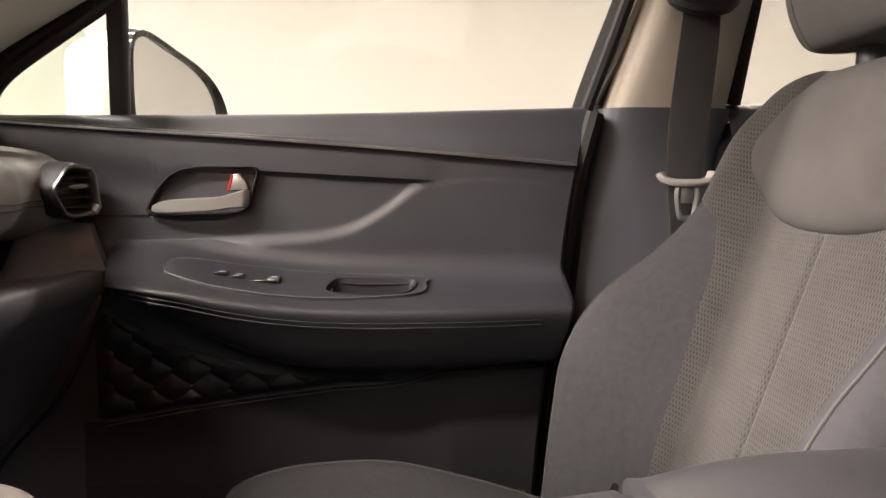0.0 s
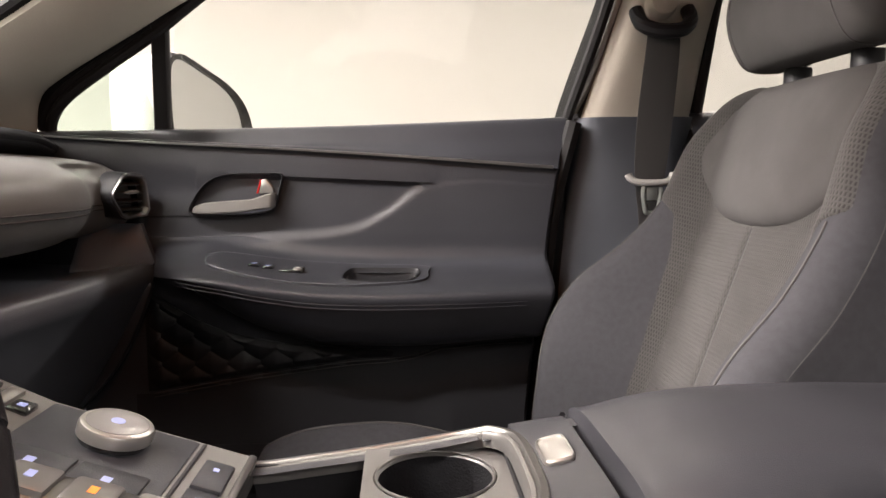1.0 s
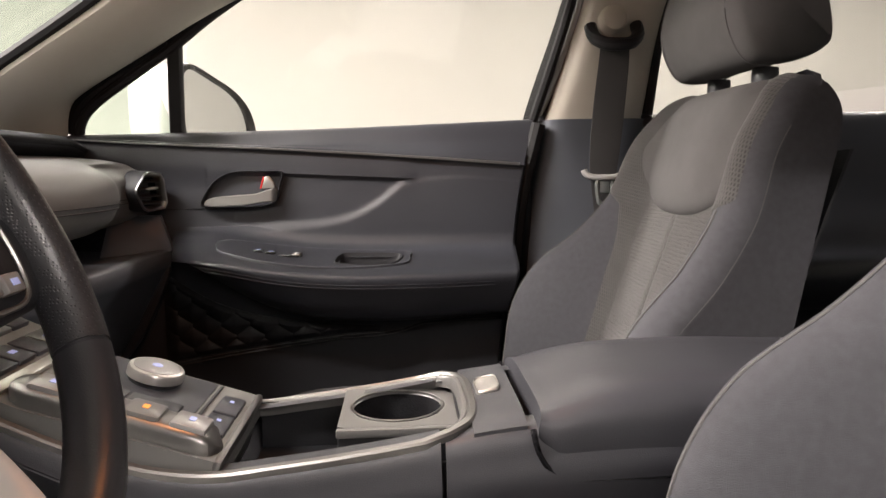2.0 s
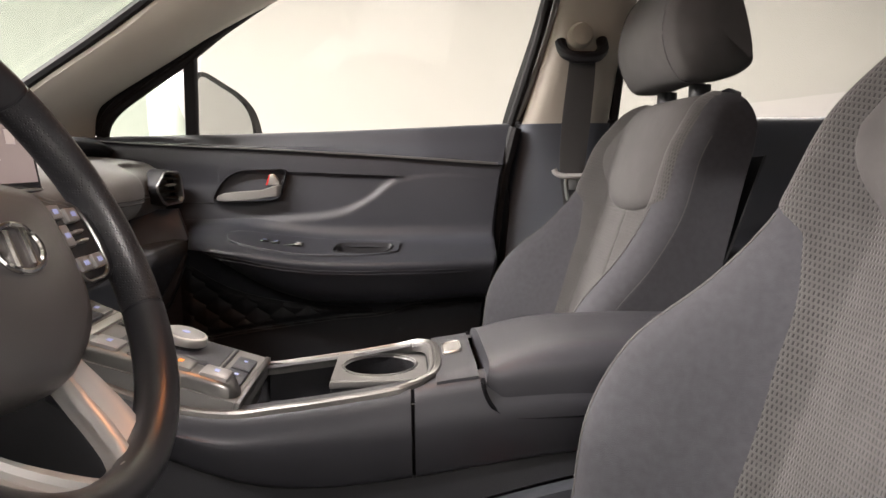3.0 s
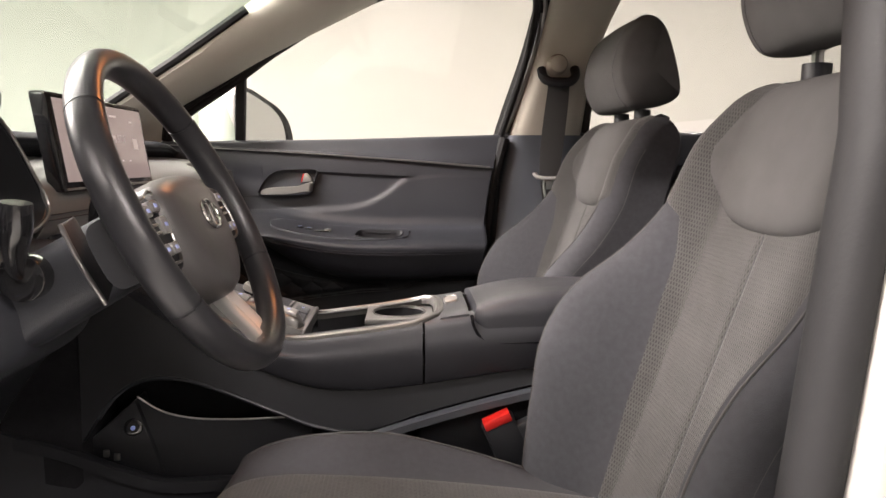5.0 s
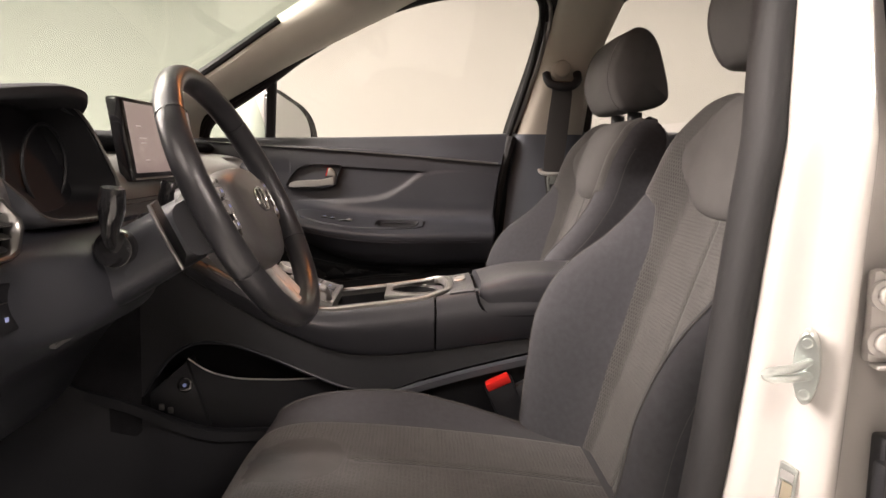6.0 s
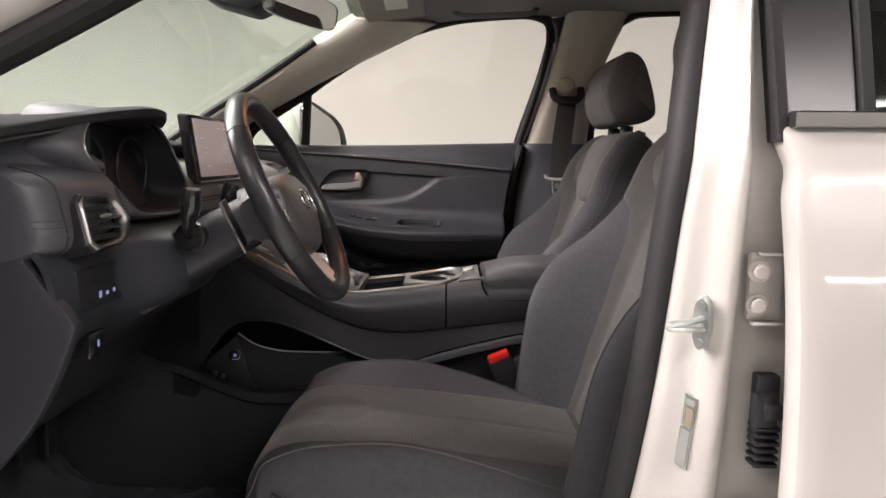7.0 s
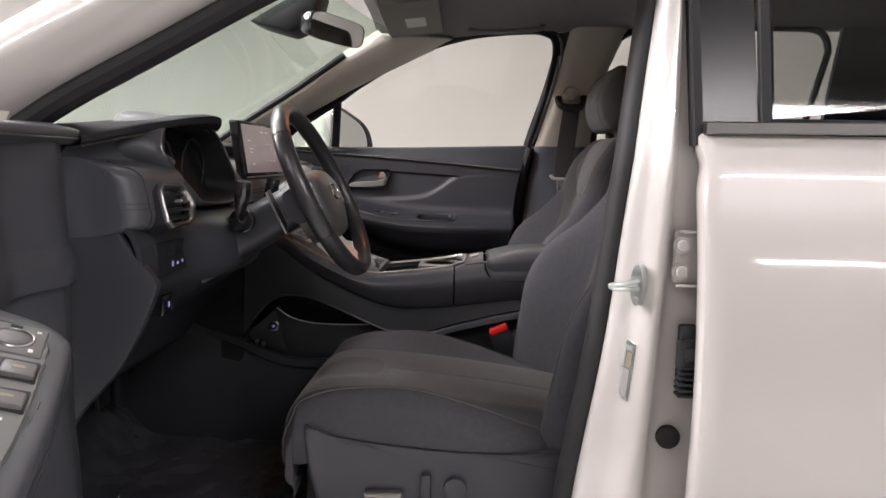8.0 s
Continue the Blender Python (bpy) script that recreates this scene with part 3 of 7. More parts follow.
def door_section(x):
    a = float(arm_amount(x))
    sz, bz = float(strip_z(x)), float(belt_z(x))
    low = float(crv(x, (-0.42, 0.940), (-0.338, 0.903), (-0.245, 0.848), (-0.165, 0.818), (-0.03, 0.805), (0.19, 0.810), (0.28, 0.812)))
    top = float(crv(x, (-0.42, 0.944), (-0.36, 0.950), (-0.289, 0.944), (-0.219, 0.931), (-0.148, 0.921), (-0.076, 0.916), (0.07, 0.914), (0.28, 0.914)))
    pts = [(0.775, bz - 0.004), (0.758, bz), (0.742, bz - 0.006), (0.728, bz - 0.02 - 0.25 * (bz - sz)), (0.712, sz + 0.006), (0.706, sz), (0.710, sz - 0.006), (0.708, sz - 0.03), (0.704, 1.03), (0.702, 0.990), (0.700, min(0.984, top + 0.044)),
           (0.696 - 0.008 * a, min(0.974, top + 0.026)), (0.690 - 0.040 * a, top + 0.011), (0.690 - 0.090 * a, top - 0.005), (0.692 - 0.110 * a, top - 0.019), (0.694 - 0.097 * a, (top + low) / 2 + 0.002), (0.697 - 0.074 * a, low + 0.018), (0.700 - 0.050 * a, low + 0.003), (0.704, low - 0.012),
           (0.705, 0.70), (0.700, 0.60), (0.700, 0.45)]
    return pts


def stitch_z(x):
    return crv(x, (-0.42, 0.722), (-0.30, 0.742), (-0.1, 0.768), (0.03, 0.783), (0.06, 0.795), (0.09, 0.799), (0.28, 0.808))


def door_surface(x, n=230):
    p = spline(door_section(x), n)
    z, y = p[:, 1], p[:, 0].copy()
    # the inset above the S line lies deeper, with a rounded flank below and a crisp edge above
    soft = 0.050 - 0.043 * float(smooth((x + 0.34) / 0.06))
    top_edge = inset_top(x) if x > -0.34 else strip_z(x) - 0.030
    inside = smooth((z - panel_edge(x)) / 0.021) * smooth((top_edge - z) / soft) * smooth((x + 0.56) / 0.05)
    y += (0.0055 - 0.0035 * float(smooth((x - 0.02) / 0.06))) * inside
    # step line that runs on to the rear edge
    y += 0.0016 * smooth((z - panel_edge(x)) / 0.004) * smooth((1.12 - z) / 0.02) * float(smooth((x - 0.04) / 0.03))
    # lower pocket stands a little proud below the seam
    y -= 0.016 * smooth((stitch_z(x) - z) / 0.012) * smooth((x - 0.0) / 0.1)
    lean = (rear_edge(z) - DOOR_X1) * float(smooth((x - 0.02) / (DOOR_X1 - 0.02)))
    return np.stack([x + lean, y, z], -1)


def trim_y(x, z):
    """Depth of the flat part of the trim at a place above the armrest."""
    p = door_surface(x, 300)
    return float(p[np.argmin(np.abs(p[:120, 2] - z)), 1])


def front_door(driver, at, label):
    door = thing("front_door", at, label, "car door")
    first = DOOR_X0 - (0.15 if driver else 0.0)
    xs = np.linspace(first, DOOR_X1, 290)
    grid = np.array([door_surface(x) for x in xs])
    if driver:
        grid[:, :, 1] -= 0.060 * smooth((-0.60 - xs) / 0.14)[:, None]
    edge = grid[-1].copy()
    edge[:, 0] += 0.006
    edge[:, 1] += 0.008
    edge2 = edge.copy()
    edge2[:, 1] = 0.79
    bm = new_mesh()
    surf(bm, np.concatenate([grid, edge[None], edge2[None]]))
    holes = []
    for f in bm.faces:
        m = f.calc_center_median()
        if -0.088 < m.x < 0.021 and 0.618 < m.y < 0.653 and 0.86 < m.z < 0.96:
            holes.append(f)
        if m.x > -0.45 and m.z < float(stitch_z(m.x)) - 0.003:
            f.material_index = 1
    bmesh.ops.delete(bm, geom=holes, context="FACES")
    # same trim on both doors; driver's paler colour imitates light at the opening
    panel = part("trim_panel", bm, M_TRIM_HALF_LIT if driver else M_TRIM, door, "dark grey moulded door trim")
    panel.data.materials.append(M_TRIM_LOW)

    # door shell behind the trim
    bm = new_mesh()
    zs = np.linspace(0.45, 1.165, 24)
    bulge = lambda z: 0.845 + 0.03 * math.sin((z - 0.45) / 0.72 * math.pi)
    surf(bm, [[(x, bulge(z), z) for z in zs] for x in np.linspace(DOOR_X0 - 0.1, DOOR_X1 + 0.03, 20)])
    for x in (DOOR_X0 - 0.1, DOOR_X1 + 0.03):
        surf(bm, [[(x, y, z) for z in zs] for y in (0.775, 0.845)])
    part("door_skin", bm, M_PAINT, door, "white painted door skin")
    bm = new_mesh()
    box(bm, DOOR_X0 - 0.1, DOOR_X1 + 0.02, 0.755, 0.80, 0.43, 1.155, 0.004)
    part("door_core", bm, M_TRIM_LOW, door, "black inner door frame")
    # rubber along the rear edge of the trim
    zs = np.linspace(0.45, 1.172, 30)
    bm = new_mesh()
    tube(bm, [(float(rear_edge(z)) + 0.012, 0.732, z) for z in zs], 0.014, 8)
    part("edge_seal", bm, M_RUBBER, door, "black rubber edge seal")

    # bright strip
    xs = np.linspace(-0.635, 0.256, 60)
    bm = new_mesh()
    strip(bm, [(x, 0.7045, float(strip_z(x)) + 0.001) for x in xs], crv(xs, (-0.64, 0.003), (0.0, 0.0045), (0.262, 0.006)), 0.004, (0, 0, 1), (0, 1, 0))
    part("trim_strip", bm, M_VENT, door, "thin satin metal trim strip")

    # handle recess, bezel, lever and lock
    hole = spline([(-0.345, 1.024), (-0.338, 1.050), (-0.315, 1.076), (-0.285, 1.087), (-0.235, 1.088), (-0.200, 1.086), (-0.203, 1.062), (-0.212, 1.034), (-0.235, 1.024), (-0.29, 1.022)], 48, True)
    mid = hole.mean(0)
    y0 = 0.700
    rows = [[(mid[0] + (p[0] - mid[0]) * k, y0 + dy, mid[1] + (p[1] - mid[1]) * k) for p in hole] for k, dy in ((1.045, 0.014), (1.045, -0.002), (1.02, -0.004), (0.99, -0.002), (0.965, 0.012), (0.93, 0.034), (0.5, 0.040), (0.02, 0.040))]
    bm = new_mesh()
    surf(bm, rows, ring_v=True)
    bezel = part("handle_recess", bm, M_TRIM_LOW, door, "dark recessed handle surround")
    lever = [(-0.341, 0.696, 1.030), (-0.318, 0.690, 1.033), (-0.28, 0.687, 1.035), (-0.25, 0.687, 1.037), (-0.232, 0.688, 1.041), (-0.215, 0.690, 1.044), (-0.207, 0.696, 1.045)]
    bm = new_mesh()
    strip(bm, spline(lever, 30), crv(np.linspace(0, 1, 30), (0, 0.008), (0.1, 0.016), (0.3, 0.020), (0.6, 0.020), (0.75, 0.024), (0.9, 0.026), (1, 0.018)), 0.012, (0.10, 0, 1), (0, 1, 0))
    part("door_lever", bm, M_LEVER, bezel, "satin silver inside door handle")
    bm = new_mesh()
    prism(bm, [(-0.236, 0.699, 1.056), (-0.210, 0.699, 1.057), (-0.213, 0.699, 1.068), (-0.223, 0.699, 1.080), (-0.230, 0.699, 1.079)], (0, 0.012, 0), 0.002)
    part("lock_button", bm, M_LEVER, bezel, "satin lock button")
    bm = new_mesh()
    prism(bm, [(-0.2395, 0.6985, 1.056), (-0.2365, 0.6985, 1.056), (-0.2305, 0.6985, 1.0785), (-0.2325, 0.6985, 1.0785)], (0, 0.010, 0), 0.0006)
    part("lock_marker", bm, M_RED, bezel, "red unlocked mark")
    # seam left of the handle
    bm = new_mesh()
    strip(bm, [(x, trim_y(x, 1.020) - 0.001, 1.020 + 0.01 * (x + 0.34)) for x in np.linspace(-0.50, -0.35, 12)], 0.0025, 0.003, (0, 0, 1), (0, 1, 0))
    part("seam", bm, M_TRIM_LOW, panel)

    # upper edge of the inset, behind the handle
    bm = new_mesh()
    strip(bm, [(x, 0.7065, float(inset_top(x)) + 0.0008) for x in np.linspace(-0.195, 0.050, 20)], 0.0016, 0.0030, (0, 0, 1), (0, 1, 0))
    part("seam", bm, M_TRIM_LOW, panel)

    # armrest seams and switch plate
    def arm_point(x, k):
        p = door_surface(x)
        i = {"front": 14.3 / 21, "top": 12.9 / 21, "inner": 12.0 / 21}[k]
        return p[int(i * 229)]

    for dz in (0.0, 0.006):
        bm = new_mesh()
        tube(bm, [arm_point(x, "front") + np.array((0, -0.0006, -0.004 - dz)) for x in np.linspace(-0.34, 0.225, 60)], 0.0005, 6)
        part("stitching", bm, M_TRIM, panel)
    plate_in = spline([(-0.308, 0.632), (-0.296, 0.660), (-0.20, 0.672), (-0.05, 0.674), (0.036, 0.668), (0.040, 0.650), (0.026, 0.620), (-0.08, 0.602), (-0.20, 0.598), (-0.285, 0.606)], 72, True)
    def arm_z(x, y):
        p = spline(door_section(x), 420)[215:300]
        o = np.argsort(p[:, 0])
        return float(np.interp(y, p[o, 0], p[o, 1])) + 0.0005

    zt = lambda x: arm_z(x, 0.634)
    cup = spline([(-0.094, 0.617), (-0.088, 0.648), (-0.066, 0.657), (0.005, 0.657), (0.026, 0.650), (0.018, 0.624), (-0.004, 0.614), (-0.066, 0.612)], 72, True)
    # both outlines start at the same corner, so that the plate spans between them
    turned = np.roll(cup, -int(np.argmin(np.hypot(cup[:, 0] + 0.094, cup[:, 1] - 0.630))), axis=0)
    start = np.roll(plate_in, -int(np.argmin(plate_in[:, 0])), axis=0)
    bm = new_mesh()
    rows = [[(p[0], p[1], arm_z(p[0], p[1]) - 0.010) for p in start], [(p[0], p[1], arm_z(p[0], p[1]) + 0.003) for p in start]]
    for k in np.linspace(0.02, 1, 16):
        rows.append([(*(p + (q - p) * k), arm_z(*(p + (q - p) * k)) + 0.0042) for p, q in zip(start, turned)])
    surf(bm, rows, ring_v=True)
    plate = part("switch_plate", bm, M_TRIM if not driver else M_PLATE, door, "dark switch plate on the armrest" if not driver else "grey switch plate on the armrest")
    bm = new_mesh()
    tube(bm, [(p[0], p[1], arm_z(p[0], p[1]) + 0.0036) for p in plate_in], 0.0008, 6, closed=True)
    part("plate_rim", bm, M_TRIM_LIT if not driver else M_TRIM_LOW, plate)
    cm = turned.mean(0)
    rows = [[(*(cm + (p - cm) * q), arm_z(*(cm + (p - cm) * q)) + dz) for p in turned] for q, dz in ((1.03, 0.0035), (1.02, 0.0060), (0.99, 0.0062), (0.95, 0.0010), (0.90, -0.012), (0.84, -0.030), (0.3, -0.034), (0.02, -0.034))]
    bm = new_mesh()
    surf(bm, rows, ring_v=True)
    part("pull_cup", bm, M_TRIM_LOW, plate, "black grab cup")
    if not driver:
        for x in (-0.234, -0.212):
            bm = new_mesh()
            box(bm, x - 0.009, x + 0.009, 0.628, 0.648, zt(x) + 0.002, zt(x) + 0.0075, 0.002)
            b = part("switch_button", bm, M_PIANO, plate)
            bm = new_mesh()
            box(bm, x - 0.004, x + 0.004, 0.635, 0.639, zt(x) + 0.0075, zt(x) + 0.0080, 0)
            part("icon", bm, M_ICON, b)
        bm = new_mesh()
        box(bm, -0.197, -0.160, 0.626, 0.650, zt(-0.18) + 0.001, zt(-0.18) + 0.0060, 0.002)
        part("switch_well", bm, M_PIANO, plate)
        bm = new_mesh()
        box(bm, -0.174, -0.157, 0.626, 0.650, zt(-0.17) + 0.003, zt(-0.17) + 0.0095, 0.003)
        b = part("window_switch", bm, M_SATIN_DARK, plate)
        bm = new_mesh()
        box(bm, -0.169, -0.163, 0.636, 0.640, zt(-0.17) + 0.0095, zt(-0.17) + 0.0100, 0)
        part("icon", bm, M_WHITE, b)
    else:
        def seat_on(x, y):
            """Frame on the plate at a place: its axes follow the slope."""
            z = arm_z(x, y)
            ax = Vector((0.02, 0, arm_z(x + 0.02, y) - z)).normalized()
            ay = Vector((0, 0.012, arm_z(x, y + 0.012) - z)).normalized()
            m = Matrix((ax.to_4d(), ay.to_4d(), ax.cross(ay).to_4d(), (0, 0, 0, 1))).transposed()
            m[3] = (0, 0, 0, 1)
            m.translation = (x, y, z + 0.0042)
            return m

        m = seat_on(-0.272, 0.632)
        bm = new_mesh()
        box(bm, -0.030, 0.030, -0.028, 0.028, -0.004, 0.0022, 0.003, m)
        key = part("mirror_switch", bm, M_PLATE, plate, "mirror adjuster with round pad")
        bm = new_mesh()
        tube(bm, [tuple(m @ Vector((0.002 + 0.018 * math.cos(t), 0.018 * math.sin(t), 0.0026))) for t in np.linspace(0, 2 * math.pi, 32, endpoint=False)], 0.0012, 6, closed=True)
        part("pad_ring", bm, M_SATIN_DARK, key)
        bm = new_mesh()
        disc(bm, tuple(m @ Vector((0.002, 0, 0.0042))), tuple(m.to_3x3() @ Vector((0, 0, 1))), 0.015, 0.005, 28, 0.003)
        part("pad", bm, M_PLATE, key)
        for x, y, w, h, mat in ((-0.022, 0.0, 0.006, 0.010, M_PIANO), (0.022, 0.018, 0.006, 0.004, M_WHITE), (0.022, -0.018, 0.006, 0.004, M_WHITE), (-0.018, -0.020, 0.004, 0.004, M_WHITE), (-0.018, 0.020, 0.004, 0.004, M_WHITE)):
            bm = new_mesh()
            box(bm, x - w / 2, x + w / 2, y - h / 2, y + h / 2, 0.0022, 0.0027, 0, m)
            part("icon", bm, mat, key)
        for x in (-0.222, -0.168):
            m = seat_on(x, 0.632)
            bm = new_mesh()
            box(bm, -0.014, 0.026, -0.030, 0.030, -0.006, 0.0012, 0.002, m)
            well = part("switch_well", bm, M_TRIM_LOW, plate, "dark switch recess")
            for y in (-0.0145, 0.0145):
                bm = new_mesh()
                box(bm, -0.002, 0.023, y - 0.0135, y + 0.0135, -0.002, 0.0058, 0.003, m)
                key = part("window_switch", bm, M_PLATE, well)
                bm = new_mesh()
                box(bm, 0.008, 0.013, y - 0.005, y + 0.005, 0.0058, 0.0062, 0, m)
                part("icon", bm, M_STICKER, well)
        m = seat_on(-0.128, 0.630)
        for y in (-0.012, -0.002, 0.008):
            bm = new_mesh()
            box(bm, -0.002, 0.002, y - 0.004, y + 0.004, 0.0, 0.0006, 0, m)
            part("mark_bar", bm, M_WHITE, plate)

    # quilted pad under the armrest, with the seam below it
    nx, nz = 200, 96
    grid = []
    for x in np.linspace(-0.43, -0.02, nx):
        zl = float(stitch_z(x)) + 0.004
        zh = float(crv(x, (-0.43, 0.90), (-0.33, 0.838), (-0.22, 0.806), (-0.1, 0.792), (-0.02, 0.786)))
        zh = max(zh, zl + 0.004)
        col = []
        for z in np.linspace(zl, zh, nz):
            row = math.floor(z / 0.0245)
            u = ((x / 0.054 + 0.5 * (row % 2)) % 1.0 - 0.5) * 2
            v = ((z / 0.0245) % 1.0 - 0.5) * 2
            other = (((x / 0.054 + 0.5 * ((row + 1) % 2)) % 1.0 - 0.5) * 2, 2 - abs(v))
            q = max(1 - abs(u) ** 1.25 - abs(v * 0.62) ** 1.6, 1 - abs(other[0]) ** 1.25 - abs(other[1] * 0.62) ** 1.6, 0.0) ** 0.55
            rim = min(1.0, (z - zl) / 0.010, (zh - z) / 0.010, (x + 0.43) / 0.02, (-0.02 - x) / 0.03)
            col.append((x, 0.7035 - 0.002 * max(0, rim) - 0.0065 * q * max(0.0, rim), z))
        grid.append(col)
    bm = new_mesh()
    shell(bm, grid, (0, 0.008, 0))
    part("quilted_pad", bm, M_TRIM_LOW, door, "black quilted leatherette pad")
    for dz in (0.0, -0.006):
        bm = new_mesh()
        tube(bm, [(x, 0.7005 - 0.016 * float(smooth((x - 0.0) / 0.1)), float(stitch_z(x)) + dz) for x in np.linspace(-0.42, 0.205, 70)], 0.0009, 6)
        part("stitching", bm, M_STITCH, panel)
    # lower bin lip
    bm = new_mesh()
    grid = [[(x, 0.700 - 0.05 * math.sin(v * math.pi) * float(smooth((x + 0.30) / 0.25)), 0.45 + 0.18 * v) for v in np.linspace(0, 1, 14)] for x in np.linspace(-0.45, 0.19, 30)]
    shell(bm, grid, (0, 0.006, 0))
    part("door_bin", bm, M_TRIM_LOW, door, "black door bin")
    return door, panel


passenger_door, passenger_panel = front_door(False, (-0.2, 0.75, 0.45), "closed front passenger door with dark grey trim and armrest")


# window frame, glass and door mirror of the passenger door
def upright(x, z, off=0.0):
    return (x, float(side_y(z)) + off, z)


outline = [(-0.590, 1.158), (-0.578, 1.190), (-0.545, 1.222), (-0.472, 1.268), (-0.390, 1.318), (-0.285, 1.388), (-0.108, 1.483), (0.067, 1.537), (0.242, 1.556), (0.325, 1.552), (0.362, 1.518), (0.352, 1.400), (0.290, 1.180)]
outline = spline(outline, 90)
bm = new_mesh()
tube(bm, [upright(x, z, -0.004) for x, z in outline], 0.0095, 8)
part("window_frame", bm, M_RUBBER, passenger_door, "black window seal")
# dark pressed frame outside the seal, which meets the roof rail and the windscreen pillar
grid = []
for i, (x, z) in enumerate(outline[:78]):
    (xa, za), (xb, zb) = outline[max(i - 1, 0)], outline[i + 1]
    d = Vector((za - zb, xb - xa)).normalized()
    reach = 0.060 - 0.035 * float(smooth((x + 0.1) / 0.2))
    grid.append([upright(x + d.x * k, z + d.y * k, o) for k, o in ((0.0, 0.004), (0.010, -0.006), (0.018, -0.004), (0.022, 0.006), (reach, 0.004))])
bm = new_mesh()
shell(bm, grid, (0, 0.006, 0))
part("frame_flange", bm, M_RUBBER, passenger_door, "black door frame flange")
bm = new_mesh()
tube(bm, [upright(x + 0.021 * float(smooth((x - 0.26) / 0.06)), z + 0.015 * float(smooth((0.36 - x) / 0.1)), 0.004) for x, z in outline[8:]], 0.009, 8)
part("door_frame", bm, M_SATIN_DARK, passenger_door, "grey painted door frame")
bm = new_mesh()
strip(bm, [upright(-0.405 + 0.020 * k, 1.165 + 0.175 * k, 0.002) for k in np.linspace(0, 1, 8)], 0.026, 0.022, (1, 0, 0), (0, 1, 0))
part("quarter_post", bm, M_RUBBER, passenger_door, "black quarter window post")
quarter = [(x, z) for x, z in outline[2:26] if x < -0.40]
main = [(x, z) for x, z in outline[8:-1:2] if x > -0.385]
bm = new_mesh()
prism(bm, [upright(-0.41, 1.165, 0.006), *[upright(x, z, 0.006) for x, z in reversed(quarter)]], (0, 0.004, 0))
g = part("quarter_glass", bm, M_GLASS_GREEN, passenger_door, "green-tinted quarter glass")
g.visible_shadow = False
bm = new_mesh()
prism(bm, [upright(-0.40, 1.165, 0.006), *[upright(x, z, 0.006) for x, z in main], upright(0.286, 1.172, 0.006)], (0, 0.004, 0))
g = part("window_glass", bm, M_GLASS, passenger_door, "clear side window glass")
g.visible_shadow = False

# door mirror
look_way = Vector((0.80, -0.58, 0.0)).normalized()
span = Vector((0, 0, 1)).cross(look_way).normalized()
core = Vector((-0.377, 0.957, 1.245))


mirror_line = spline([(-0.100, -0.080), (-0.102, 0.0), (-0.099, 0.046), (-0.088, 0.064), (-0.070, 0.068), (-0.046, 0.060), (-0.010, 0.044), (0.030, 0.026), (0.062, 0.003), (0.084, -0.026), (0.097, -0.070), (0.090, -0.105), (0.05, -0.122), (-0.04, -0.122), (-0.085, -0.112)], 60, True)


def mirror_ring(k, depth, slip=0.0):
    return [tuple(core + span * (a * k + slip) + Vector((0, 0, b * k)) + look_way * depth) for a, b in mirror_line]


bm = new_mesh()
surf(bm, [mirror_ring(k, d, e) for k, d, e in ((0.83, 0.006, -0.010), (0.87, 0.014, -0.007), (1.00, 0.016, 0.0), (1.06, 0.006, 0.002), (1.08, -0.015, 0.004), (1.05, -0.03, 0.002), (0.9, -0.028, 0))], ring_v=True)
housing = part("mirror_rim", bm, M_PIANO, passenger_door, "gloss black door mirror rim")
bm = new_mesh()
bm.faces.new([bm.verts.new(p) for p in mirror_ring(0.85, 0.009, -0.010)])
part("mirror_glass", bm, M_MIRROR, housing, "door mirror glass")
bm = new_mesh()
surf(bm, [mirror_ring(k, d, e) for k, d, e in ((1.02, -0.006, 0), (1.05, -0.014, -0.004), (1.05, -0.05, -0.012), (1.0, -0.10, -0.022), (0.86, -0.145, -0.03), (0.55, -0.175, -0.03), (0.05, -0.184, -0.03))], ring_v=True, caps=True)
part("mirror_shell", bm, M_PAINT, housing, "white painted mirror shell")
bm = new_mesh()
tube(bm, spline([(-0.50, 0.765, 1.13), (-0.48, 0.83, 1.145), (-0.43, 0.92, 1.165)], 12), 0.024, 10, 0.6)
part("mirror_foot", bm, M_PIANO, housing)
# driver door, swung open on its hinge
swing = radians(66)
PLACE[0] = Matrix.Translation((-0.530, -0.872, 0)) @ Matrix.Rotation(-swing, 4, "Z") @ Matrix.Translation((0.64, 0.70, 0)) @ Matrix.Diagonal((1, -1, 1, 1))
ARM[0] = 0.92
driver_door, driver_panel = front_door(True, (-0.45, -1.1, 0.45), "open driver door with grey armrest switches")
bm = new_mesh()
tube(bm, [upright(x, z, -0.004) for x, z in outline], 0.012, 8)
part("window_frame", bm, M_RUBBER, driver_door, "black window frame")
bm = new_mesh()
strip(bm, [upright(-0.405 + 0.020 * k, 1.165 + 0.175 * k, 0.002) for k in np.linspace(0, 1, 8)], 0.026, 0.022, (1, 0, 0), (0, 1, 0))
part("quarter_post", bm, M_RUBBER, driver_door, "black quarter window post")
# thick top shelf of the door in front of the window, with its bright edge
bm = new_mesh()
grid = []
for x in np.linspace(-0.86, -0.50, 24):
    inner = 0.624 + 0.07 * float(smooth((x + 0.80) / 0.28))
    grid.append([(x, y, z) for y, z in spline([(0.76, 1.160), (inner + 0.03, 1.163), (inner + 0.006, 1.160), (inner, 1.153), (inner + 0.003, 1.144), (inner + 0.02, 1.136), (0.74, 1.13)], 22)])
shell(bm, grid, (0, 0.004, -0.002))
sail = part("sail_panel", bm, M_TRIM_HALF_LIT, driver_door, "dark door shelf in front of the window")
bm = new_mesh()
